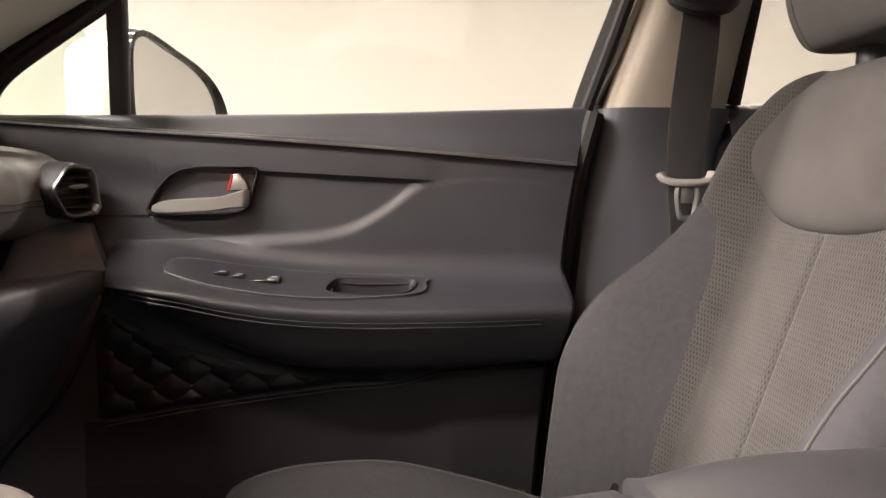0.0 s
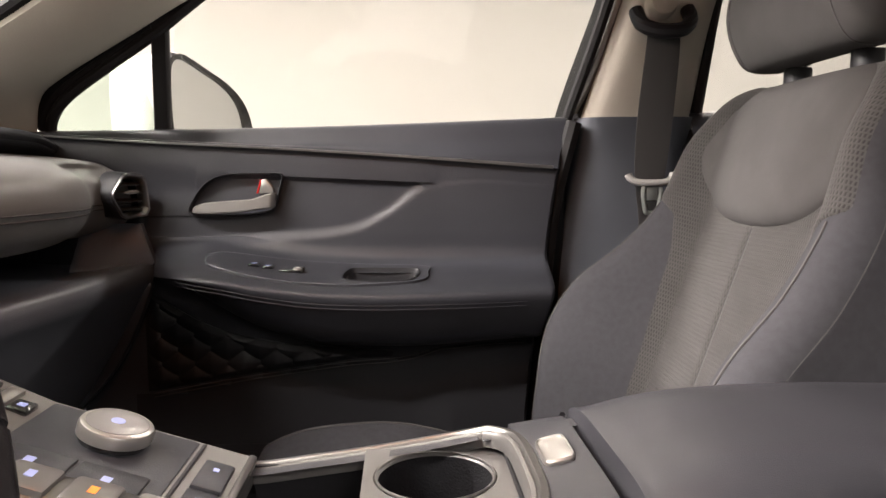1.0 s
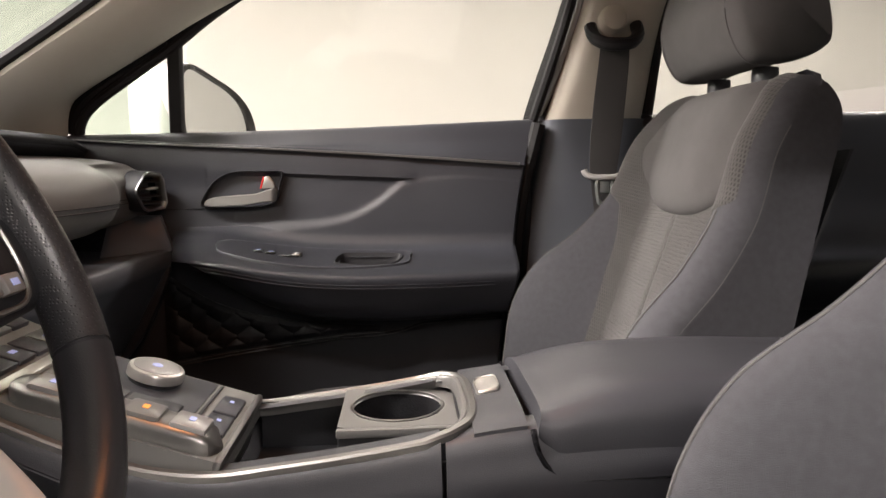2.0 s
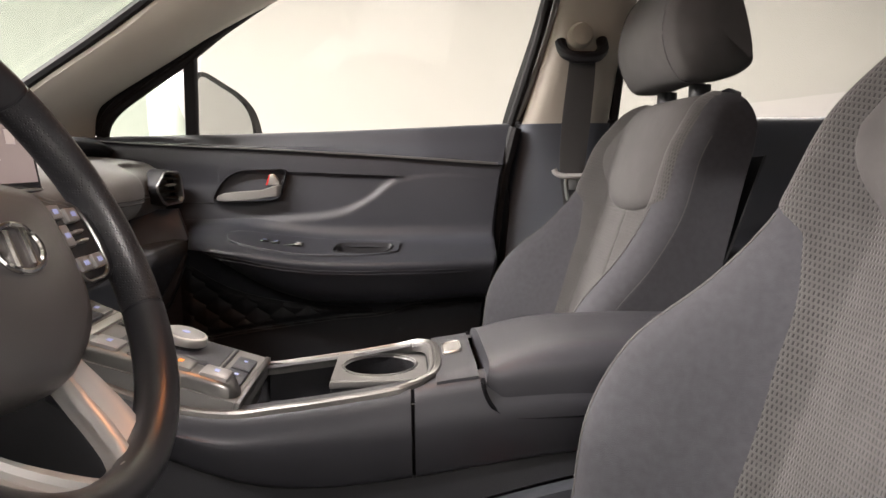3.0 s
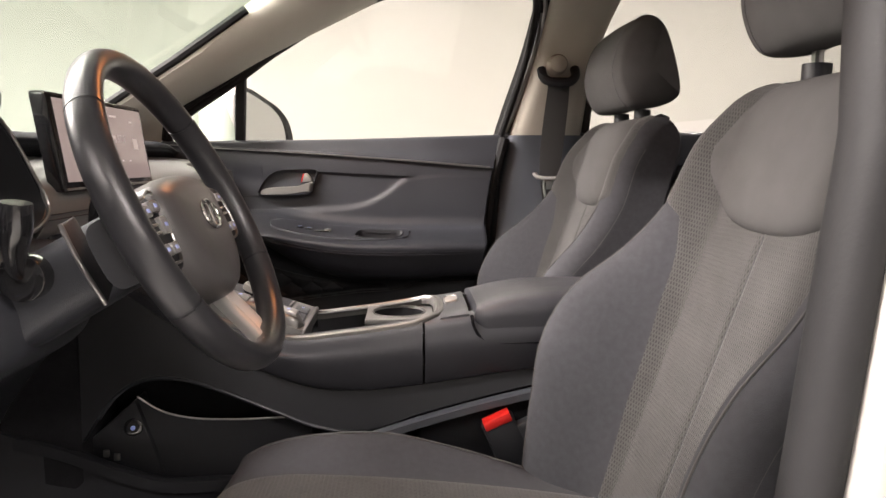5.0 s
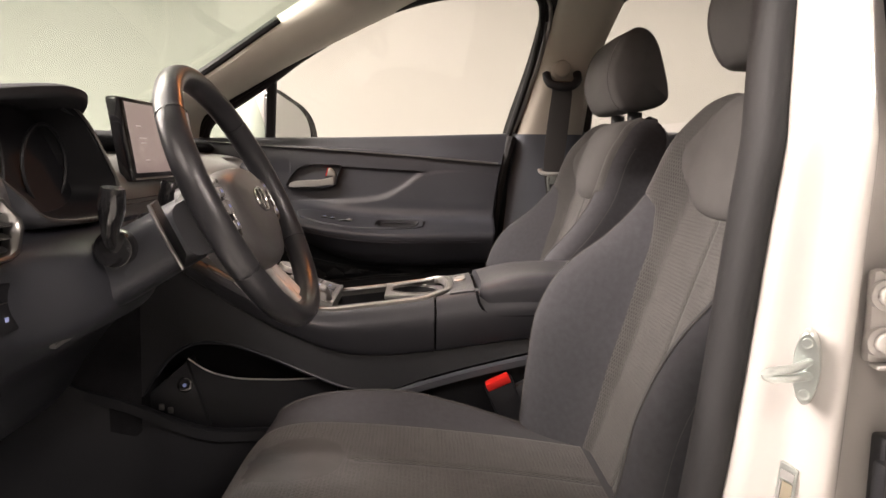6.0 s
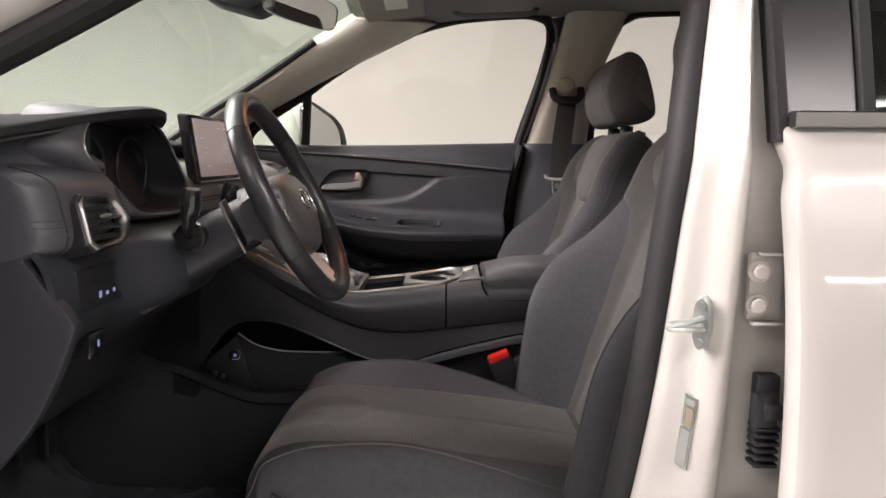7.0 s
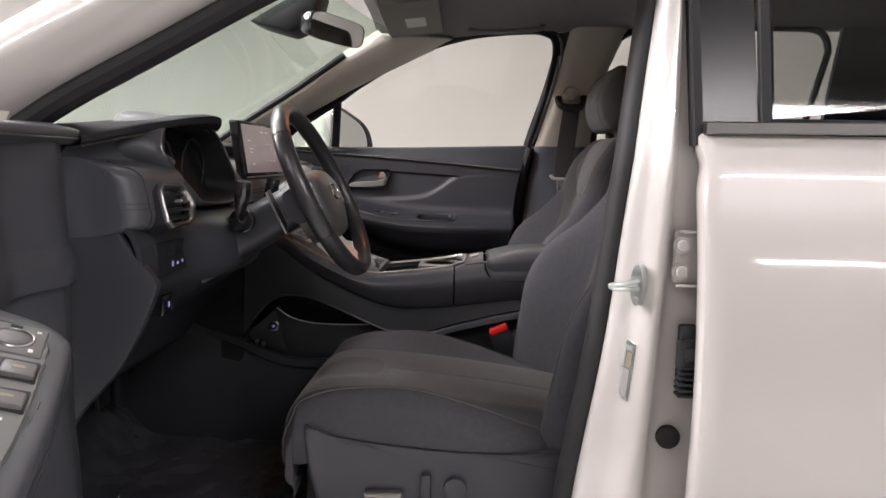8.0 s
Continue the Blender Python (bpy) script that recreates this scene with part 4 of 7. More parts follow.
tube(bm, [(x, 0.6255 + 0.07 * float(smooth((x + 0.80) / 0.28)), 1.144) for x in np.linspace(-0.855, -0.52, 20)], 0.0016, 6)
part("shelf_edge", bm, M_SATIN_DARK, sail)
PLACE[0] = Matrix.Identity(4)


# ---- rear doors ----
def rear_door(side, label):
    s = side
    door = thing("rear_door", (0.9, s * 0.8, 0.45), label, "car door")
    sect = [(-0.800, 1.166), (-0.812, 1.150), (-0.830, 1.120), (-0.8405, 1.090), (-0.853, 1.050), (-0.8655, 1.000), (-0.8748, 0.950), (-0.8835, 0.87), (-0.8868, 0.78), (-0.880, 0.66), (-0.862, 0.55), (-0.842, 0.45)]
    prof = spline(sect, 60)
    grid = []
    for x, off in ((0.440, 0.060), (0.420, 0.056), (0.4095, 0.034), (0.4085, 0.012), (0.4105, 0.004), (0.4165, 0.0), *[(v, 0.0) for v in np.linspace(0.44, 1.36, 20)]):
        grid.append([(x + (0.006 * math.exp(-(((z - 1.122) / 0.02) ** 2)) if x < 0.45 else 0), -s * (y + off), z) for y, z in prof])
    bm = new_mesh()
    surf(bm, grid)
    part("door_skin", bm, M_PAINT, door, "white painted door skin")
    bm = new_mesh()
    box(bm, 0.45, 1.34, s * 0.74, s * 0.79, 0.45, 1.16, 0.004)
    part("door_core", bm, M_TRIM_LOW, door, "black inner door frame")
    bm = new_mesh()
    sect = [(0.775, 1.186), (0.758, 1.19), (0.735, 1.17), (0.712, 1.10), (0.71, 1.0), (0.69, 0.92), (0.62, 0.90), (0.60, 0.87), (0.64, 0.81), (0.70, 0.78), (0.70, 0.45)]
    prof = spline(sect, 60)
    surf(bm, [[(x, s * y, z) for y, z in prof] for x in np.linspace(0.505, 1.36, 12)])
    part("trim_panel", bm, M_TRIM, door, "dark rear door trim")
    bm = new_mesh()
    strip(bm, [(x, s * (float(side_y(1.174)) + 0.046), 1.1735 + 0.012 * (x - 0.417)) for x in np.linspace(0.417, 1.40, 12)], 0.017, 0.016, (0, 0, 1), (0, 1, 0))
    part("sill_moulding", bm, M_VENT, door, "satin chrome window moulding")
    w = [(0.520, 1.19), (0.528, 1.40), (0.548, 1.50), (0.60, 1.555), (0.70, 1.572), (1.10, 1.578), (1.22, 1.57), (1.262, 1.52), (1.262, 1.48), (1.228, 1.19)]
    out = spline(w, 60)
    bm = new_mesh()
    tube(bm, [(x, s * (float(side_y(z)) - 0.002), z) for x, z in out], 0.011, 8)
    part("window_frame", bm, M_RUBBER, door, "black window seal")
    bm = new_mesh()
    prism(bm, [(x, s * (float(side_y(z)) + 0.012), z) for x, z in out[::3]], (0, s * 0.004, 0))
    g = part("window_glass", bm, M_GLASS_DARK if s < 0 else M_GLASS, door, "lightly tinted window glass")
    g.visible_shadow = False
    # gloss black cover on the pillar, outside
    grid = [[(x, s * (float(side_y(z)) + 0.028), z) for z in np.linspace(1.182, 1.60, 12)] for x in (0.418, 0.44, 0.497)]
    bm = new_mesh()
    shell(bm, grid, (0, -s * 0.012, 0))
    part("pillar_cover", bm, M_COVER, door, "gloss black pillar cover")
    bm = new_mesh()
    strip(bm, [(0.505 + 0.01 * k, s * (float(side_y(1.18 + 0.42 * k)) + 0.03), 1.18 + 0.42 * k) for k in np.linspace(0, 1, 8)], 0.016, 0.012, (1, 0, 0), (0, 1, 0))
    part("glass_channel", bm, M_RUBBER, door, "black glass channel")
    bm = new_mesh()
    strip(bm, [(0.412, s * (float(side_y(1.15 + 0.45 * k)) + 0.022), 1.15 + 0.45 * k) for k in np.linspace(0, 1, 8)], 0.014, 0.03, (1, 0, 0), (0, 1, 0))
    part("edge_seal", bm, M_RUBBER, door, "black rubber edge seal")
    return door


rear_door(-1, "closed white rear door with gloss black pillar cover")
rear_door(1, "closed rear passenger door with dark trim")
# rear quarter walls
for s in (-1, 1):
    bm = new_mesh()
    grid = [[(x, s * (float(side_y(max(z, 1.18))) - 0.03), z) for z in np.linspace(0.45, 1.58, 16)] for x in np.linspace(1.285 if s > 0 else 1.3, 1.55, 6)]
    shell(bm, grid, (0, s * 0.02, 0))
    part("rear_pillar_trim", bm, M_TRIM, body, "dark rear pillar trim")


# ---- seats ----
TILT_BACK = radians(19)
SA, CA = math.sin(TILT_BACK), math.cos(TILT_BACK)


def back_crest(s):
    return crv(s, (-0.08, 0.10), (0.05, 0.128), (0.14, 0.142), (0.22, 0.126), (0.30, 0.078), (0.37, 0.050), (0.48, 0.040), (0.54, 0.018), (0.60, 0.0))


def back_half(s):
    return crv(s, (-0.08, 0.250), (0.1, 0.262), (0.25, 0.257), (0.35, 0.236), (0.45, 0.214), (0.52, 0.198), (0.56, 0.176), (0.60, 0.14))


def back_centre_half(s):
    low = crv(s, (-0.08, 0.138), (0.0, 0.140), (0.08, 0.144), (0.19, 0.148), (0.255, 0.153), (0.32, 0.160), (0.36, 0.170))
    t = smooth((np.asarray(s) - 0.362) / 0.035)
    return low * (1 - t) + back_half(s) * 0.955 * t


def back_depth(s, w):
    """How far the front of the backrest stands forward at height s and offset w."""
    half, crest = back_half(s), back_crest(s) * np.where(np.asarray(w) < 0, 0.74, 1.0)
    cw = 0.118 + 0.02 * np.clip(s, 0, 1)
    a = np.abs(w)
    r = (a - cw) / (half * 0.86 - cw)
    d = crest * smooth(r) ** 0.9
    edge = np.clip((a - half * 0.86) / (half * 0.14), 0, 1)
    d = d - 0.045 * (1 - np.sqrt(np.clip(1 - edge**2, 0, 1)))
    top = np.clip((np.asarray(s) - 0.53) / 0.05, 0, 1)
    return np.maximum(d - 0.05 * (1 - np.sqrt(np.clip(1 - top**2, 0, 1))), -0.048)


def seat(y0, out, dx, dz, lift, label):
    """A front seat; out: +1 or -1, the side of the door."""
    ob = thing("front_seat", (0.05 + dx, y0, 0.42), label, "car seat", "front seats")

    def B(s, w, d):
        return (0.325 + dx + s * SA - d * CA, y0 + w, 0.68 + dz + s * CA + d * SA)

    # backrest body
    rings = []
    for s in np.linspace(-0.09, 0.58, 70):
        half = float(back_half(s))
        ws = np.sin(np.linspace(-math.pi / 2, math.pi / 2, 61)) * half
        top = min(1.0, max(0.0, (s - 0.53) / 0.05))
        rear = -0.095 + 0.045 * (1 - math.sqrt(1 - top**2))
        front = [B(s, w, float(back_depth(s, w))) for w in ws]
        back = [B(s, half * k, rear + 0.02 * (abs(k) > 0.9)) for k in (0.995, 0.95, 0.8, 0.4, 0, -0.4, -0.8, -0.95, -0.995)]
        rings.append(front + back)
    bm = new_mesh()
    surf(bm, rings, ring_v=True, caps=True)
    back = part("backrest", bm, M_CLOTH, ob, "smooth grey cloth backrest with raised bolsters", 60)

    # ribbed insert, covering the full width at the shoulders
    ss, us = np.linspace(-0.085, 0.572, 110), np.linspace(-1, 1, 71)
    grid, uv = [], []
    for s in ss:
        cw = float(back_centre_half(s))
        row, ur = [], []
        for u in us:
            w = u * cw
            rim = min(1.0, (1 - abs(u)) * cw / 0.008)
            lift_d = -0.0015 + 0.0045 * math.sqrt(max(0, rim)) - 0.0045 * math.exp(-((w / 0.0032) ** 2)) * (s < 0.37)
            row.append(B(s, w, float(back_depth(s, w)) + lift_d))
            ur.append((w + 1.0, s + 1.0))
        steps = np.concatenate([[0], np.cumsum(np.linalg.norm(np.diff(np.array(row), axis=0), axis=1))])
        steps = steps - steps[35]
        grid.append(row)
        uv.append([(1.0 + a, b[1]) for a, b in zip(steps, ur)])
    bm = new_mesh()
    surf(bm, grid, uv)
    part("backrest_insert", bm, M_KNIT, back, "ribbed grey cloth insert", 60)
    # smooth shoulder pad: a U that rises over the top edge
    bm = new_mesh()
    rows = []
    for k in np.concatenate([np.linspace(0.02, 0.86, 12), (0.91, 0.95, 0.975, 0.99, 1.0)]):
        row = []
        for t in np.linspace(0, 2 * math.pi, 80, endpoint=False):
            c, n = math.cos(t), math.sin(t)
            up = math.copysign(abs(n) ** (0.80 if n < 0 else 0.5), n)
            w = 0.158 * k * math.copysign(abs(c) ** (0.80 if n < 0 else 0.55), c) * (1 - 0.14 * max(0.0, up))
            s = min(0.575, 0.470 + (0.100 if n < 0 else 0.112) * k * up)
            puff = 0.019 * math.sqrt(max(0.0, 1 - k**6)) * float(smooth((0.60 - s) / 0.10)) ** 0.5
            row.append(B(s, w, float(back_depth(s, w)) - 0.003 * k**8 + 0.002 + puff))
        rows.append(row)
    surf(bm, rows, ring_v=True)
    bm.faces.new([bm.verts.new(p) for p in rows[0]])
    part("shoulder_pad", bm, M_CLOTH_WARM, back, "smooth warm grey cloth shoulder pad", 60)
    # seam bead, blackened to stand in for the shadowed gap under the pad
    bm = new_mesh()
    tube(bm, [tuple(np.array(p)) for p in rows[-1]], 0.0022, 6, closed=True, up=(0, 1, 0))
    part("pad_seam", bm, M_TRIM_LOW, back)
    for w in (-1, 1):
        bm = new_mesh()
        tube(bm, [B(s, w * float(back_half(s)) * 0.87, float(back_depth(s, w * float(back_half(s)) * 0.87)) + 0.0005) for s in np.linspace(-0.06, 0.378, 60)], 0.0014, 6)
        part("piping", bm, M_PIPING, back)
        bm = new_mesh()
        tube(bm, [B(s, w * float(back_half(s)) * 0.993, float(back_depth(s, w * float(back_half(s)) * 0.985)) - 0.012) for s in np.linspace(-0.06, 0.50, 50)], 0.0013, 6)
        part("side_seam", bm, M_PIPING, back)
    # hard back panel
    bm = new_mesh()
    shell(bm, [[B(s, w, -0.097 - 0.012 * (1 - (w / 0.2) ** 4)) for w in np.linspace(-0.19, 0.19, 12)] for s in np.linspace(0.0, 0.50, 14)], (0.004, 0, 0))
    part("back_panel", bm, M_TRIM_LOW, back, "black plastic back panel")

    # headrest
    prof = spline([(0.474, 1.224), (0.452, 1.262), (0.447, 1.305), (0.462, 1.358), (0.492, 1.392), (0.520, 1.398), (0.546, 1.372), (0.566, 1.315), (0.578, 1.262), (0.574, 1.238), (0.545, 1.224), (0.505, 1.218)], 44, True)
    c = prof.mean(0)
    rows = []
    for v in np.linspace(-1, 1, 31):
        e = max(0.0, (abs(v) - 0.80) / 0.20)
        k = 1.0 - 0.14 * (1 - math.sqrt(max(0.0, 1 - e**2)))
        bow = 0.010 * v * v
        rows.append([(c[0] + (p[0] - c[0]) * k + bow + dx + 0.005, y0 + 0.137 * v, c[1] + (p[1] - c[1]) * k + lift) for p in prof])
    bm = new_mesh()
    surf(bm, rows, ring_v=True, caps=True)
    rest = part("headrest", bm, M_CLOTH_WARM, ob, "grey cloth headrest", 50)
    for v in (-0.80, 0.80):
        bm = new_mesh()
        tube(bm, [(c[0] + (p[0] - c[0]) * 1.004 + 0.0064 + dx + 0.005, y0 + 0.137 * v, c[1] + (p[1] - c[1]) * 1.004 + lift) for p in prof], 0.0012, 5, closed=True)
        part("seam", bm, M_PIPING, rest)
    for w in (-0.07, 0.07):
        bm = new_mesh()
        tube(bm, [(0.535 + dx, y0 + w, 1.18 + dz), (0.535 + dx, y0 + w, 1.25 + lift)], 0.007, 10)
        part("headrest_post", bm, M_SATIN_DARK, rest)
        bm = new_mesh()
        tube(bm, [(0.534 + dx, y0 + w, 1.195 + dz), (0.535 + dx, y0 + w, 1.232 + dz)], 0.017, 12)
        part("post_guide", bm, M_TRIM_LOW, rest)

    # cushion
    line = spline([(0.33, 0.640), (0.20, 0.660), (0.08, 0.674), (-0.05, 0.685), (-0.14, 0.688), (-0.20, 0.676), (-0.235, 0.648), (-0.250, 0.610), (-0.245, 0.565), (-0.22, 0.545)], 80)

    def cushion_point(i, w, extra=0.0):
        x, z = line[i]
        half = 0.252 - 0.012 * float(smooth((-0.1 - x) / 0.15))
        a = abs(w) / half
        bol = float(crv(x, (-0.25, 0.0), (-0.19, 0.012), (-0.1, 0.026), (0.0, 0.034), (0.1, 0.020), (0.22, -0.004), (0.33, -0.02)))
        up = bol * float(smooth((a - 0.50) / 0.32)) - 0.052 * (1 - math.sqrt(max(0.0, 1 - max(0.0, (a - 0.84) / 0.16) ** 2)))
        front = float(smooth((-0.20 - x) / 0.04))
        return (x + dx - extra * front + 0.03 * front * a**4, y0 + w, z + dz + up * (1 - 0.6 * front) + extra * (1 - front))

    rings = []
    for i in range(80):
        x = line[i][0]
        half = 0.252 - 0.012 * float(smooth((-0.1 - x) / 0.15))
        top = [cushion_point(i, w) for w in np.sin(np.linspace(-math.pi / 2, math.pi / 2, 51)) * half]
        zl = 0.60 + dz - 0.02 * float(smooth((-0.12 - x) / 0.08)) if x > -0.235 else 0.545 + dz
        zl = min(zl, top[25][2] - 0.01)
        low = [(top[-1][0], y0 + half * 1.012, (top[-1][2] + zl) / 2), (top[-1][0], y0 + half * 0.99, zl), (top[25][0] + 0.01, y0, zl - 0.005), (top[0][0], y0 - half * 0.99, zl), (top[0][0], y0 - half * 1.012, (top[0][2] + zl) / 2)]
        rings.append(top + low)
    bm = new_mesh()
    surf(bm, rings, ring_v=True, caps=True)
    cushion = part("cushion", bm, M_CLOTH, ob, "smooth grey cloth seat cushion", 60)
    grid, uv = [], []
    along = np.concatenate([[0], np.cumsum(np.hypot(*np.diff(line, axis=0).T))])
    for i in range(3, 74):
        row, ur = [], []
        for u in np.linspace(-1, 1, 41):
            w = u * 0.140
            rim = min(1.0, (1 - abs(u)) * 0.140 / 0.008)
            row.append(cushion_point(i, w, -0.0015 + 0.0045 * math.sqrt(max(0, rim)) - 0.004 * math.exp(-((w / 0.0032) ** 2)) * (line[i][0] > -0.06)))
            ur.append((w + 1.0, along[i] + 1.0))
        grid.append(row)
        uv.append(ur)
    bm = new_mesh()
    surf(bm, grid, uv)
    part("cushion_insert", bm, M_KNIT, cushion, "ribbed grey cloth insert", 60)
    # smooth thigh pad
    rows = []
    for k in np.linspace(0.02, 1, 14):
        row = []
        for t in np.linspace(0, 2 * math.pi, 56, endpoint=False):
            cc, n = math.cos(t), math.sin(t)
            w = 0.080 * k * math.copysign(abs(cc) ** 0.8, cc)
            x = -0.146 + 0.080 * k * math.copysign(abs(n) ** 0.8, n)
            i = int(np.argmin(np.abs(line[:62, 0] - x)))
            p = cushion_point(i, w, 0.0005 + 0.0055 * (1 - k**5))
            row.append((x + dx, p[1], p[2]))
        rows.append(row)
    bm = new_mesh()
    surf(bm, rows, ring_v=True)
    bm.faces.new([bm.verts.new(p) for p in rows[0]])
    part("thigh_pad", bm, M_CLOTH_WARM, cushion, "smooth grey cloth thigh pad", 60)
    for w in (-1, 1):
        bm = new_mesh()
        tube(bm, [cushion_point(i, w * 0.212, 0.0008) for i in range(6, 70)], 0.0016, 6)
        part("piping", bm, M_PIPING, cushion)

    # base, side cover and switches
    bm = new_mesh()
    box(bm, -0.19 + dx, 0.30 + dx, y0 - 0.225, y0 + 0.225, 0.46, 0.615 + dz, 0.02)
    part("seat_base", bm, M_TRIM_LOW, ob, "black seat base")
    for k in (-0.19, 0.19):
        bm = new_mesh()
        box(bm, -0.20 + dx, 0.36 + dx, y0 + k - 0.02, y0 + k + 0.02, 0.40, 0.46, 0.006)
        part("seat_rail", bm, M_TRIM_LOW, ob)
    yo = y0 + out * 0.250
    cover = [(-0.185, 0.650), (-0.15, 0.645), (-0.02, 0.630), (0.12, 0.622), (0.25, 0.626), (0.33, 0.640), (0.36, 0.60), (0.34, 0.50), (0.10, 0.485), (-0.13, 0.475), (-0.165, 0.53)]
    cover = [(p[0] + dx, p[1] + dz) for p in spline(cover, 44, True)]
    cm = np.mean(cover, 0)
    rows = [[(cm[0] + (p[0] - cm[0]) * k, yo + out * d, cm[1] + (p[1] - cm[1]) * k) for p in cover] for k, d in ((1.0, -0.04), (1.0, -0.004), (0.985, 0.004), (0.95, 0.008), (0.85, 0.004), (0.2, 0.004))]
    bm = new_mesh()
    surf(bm, rows, ring_v=True, caps=True)
    side = part("side_cover", bm, M_TRIM, ob, "dark plastic seat side cover")
    yf = yo + out * 0.004
    for x0, x1, z0, z1, name in ((-0.075, -0.008, 0.532, 0.548, "slide_switch"), (0.024, 0.042, 0.530, 0.582, "recline_switch")):
        bm = new_mesh()
        box(bm, x0 + dx, x1 + dx, yf, yf + out * 0.016, z0 + dz, z1 + dz, 0.005)
        part(name, bm, M_SATIN_DARK if name == "slide_switch" else M_TRIM, side)
    bm = new_mesh()
    disc(bm, (0.084 + dx, yf + out * 0.012, 0.556 + dz), (0, out, 0), 0.020, 0.012, 28)
    part("lumbar_switch", bm, M_TRIM, side, "round switch")
    return ob


seat(-0.372, -1, 0.0, 0.0, 0.028, "driver seat in grey ribbed cloth beside the console")
seat(0.368, 1, -0.012, -0.014, 0.0, "front passenger seat in grey ribbed cloth")


# ---- buckles and belt ----
def buckle(x, y, s, label):
    ob = thing("belt_buckle", (x + 0.03, y, 0.58), label, "seat belt buckle", "belt buckles")
    bm = new_mesh()
    m = Matrix.Translation((x, y, 0.722)) @ Matrix.Rotation(radians(-24), 4, "Y")
    box(bm, -0.026, 0.026, -0.014, 0.014, -0.10, 0.0, 0.006, m)
    part("housing", bm, M_TRIM_LOW, ob, "black buckle housing")
    bm = new_mesh()
    box(bm, -0.022, 0.022, -0.015, 0.011, -0.010, 0.004, 0.002, m)
    part("release_button", bm, M_RED, ob, "red release button")
    bm = new_mesh()
    box(bm, 0.010, 0.060, -0.012, 0.012, -0.17, -0.02, 0.008, m)
    part("stalk", bm, M_TRIM_LOW, ob)
    return ob


buckle(0.170, -0.120, -1, "black belt buckle with a bright red button")

belt = thing("seat_belt", (0.43, 0.66, 0.7), "dark grey seat belt hanging on the pillar", "seat belt")
bm = new_mesh()
path = spline([(0.428, 0.668, 1.325), (0.425, 0.664, 1.28), (0.414, 0.660, 1.18), (0.405, 0.656, 1.08), (0.406, 0.664, 1.00), (0.414, 0.680, 0.90), (0.42, 0.69, 0.70)], 40)
strip(bm, path, crv(np.linspace(0, 1, 40), (0, 0.056), (0.5, 0.053), (0.62, 0.036), (1, 0.036)), 0.0022, (0.99, 0.12, 0), (0.12, -0.99, 0))
part("webbing", bm, M_WEB, belt, "dark grey woven webbing")
bm = new_mesh()
tube(bm, spline([(0.382, 0.672, 1.345), (0.386, 0.656, 1.322), (0.405, 0.646, 1.310), (0.43, 0.643, 1.308), (0.452, 0.646, 1.312), (0.468, 0.660, 1.328), (0.468, 0.674, 1.348)], 30), 0.012, 10)
part("guide_loop", bm, M_TRIM_LOW, belt, "black belt guide")
bm = new_mesh()
rows = [[(0.424 + 0.026 * k * math.cos(t), 0.690 - d, 1.358 + 0.026 * k * math.sin(t)) for t in np.linspace(0, 2 * math.pi, 24, endpoint=False)] for k, d in ((1.1, 0.0), (1.0, 0.022), (0.8, 0.035), (0.3, 0.040))]
surf(bm, rows, ring_v=True, caps=True)
part("bolt_cover", bm, M_LINER, belt, "beige bolt cover")
bm = new_mesh()
tube(bm, spline([(0.364, 0.640, 1.082), (0.368, 0.638, 1.074), (0.380, 0.636, 1.069), (0.402, 0.635, 1.068), (0.424, 0.636, 1.069), (0.435, 0.638, 1.075), (0.439, 0.640, 1.083)], 30), 0.0075, 10, 0.8)
part("tongue_grip", bm, M_GREY, belt, "pale grey plastic tongue grip")
bm = new_mesh()
for ring_ in ([(0.389, 1.062), (0.415, 1.062), (0.413, 1.026), (0.408, 1.020), (0.396, 1.020), (0.391, 1.026)],):
    tube(bm, [(x, 0.636, z) for x, z in spline(ring_, 30, True)], 0.0040, 8, closed=True, up=(0, 1, 0))
part("tongue", bm, M_STEEL, belt, "steel tongue")
bm = new_mesh()
box(bm, 0.393, 0.411, 0.6345, 0.6385, 1.040, 1.062, 0.001)
part("tongue_plate", bm, M_STEEL, belt)


# ---- centre console ----
console = thing("centre_console", (0.0, 0.0, 0.42), "dark grey floating centre console with silver edging", "car console")
YL, YR = -0.098, 0.106


def rail_z(x):
    """Height of the silver edging along the console."""
    return crv(x, (-0.40, 0.955), (-0.30, 0.898), (-0.22, 0.862), (-0.18, 0.850), (-0.136, 0.844), (-0.077, 0.849), (-0.018, 0.856), (0.042, 0.865), (0.09, 0.874), (0.14, 0.880), (0.45, 0.880))


def skirt_z(x):
    return crv(x, (-0.42, 0.93), (-0.347, 0.879), (-0.309, 0.853), (-0.211, 0.798), (-0.112, 0.761), (-0.03, 0.755), (0.03, 0.760), (0.227, 0.786), (0.45, 0.80))


def arch_z(x):
    """Upper edge of the open tray under the console."""
    return crv(x, (-0.64, 0.640), (-0.52, 0.655), (-0.470, 0.672), (-0.445, 0.712), (-0.415, 0.752), (-0.385, 0.774), (-0.350, 0.782), (-0.305, 0.778), (-0.252, 0.760), (-0.174, 0.727), (-0.107, 0.700), (-0.04, 0.690), (0.061, 0.718), (0.23, 0.760), (0.43, 0.79))


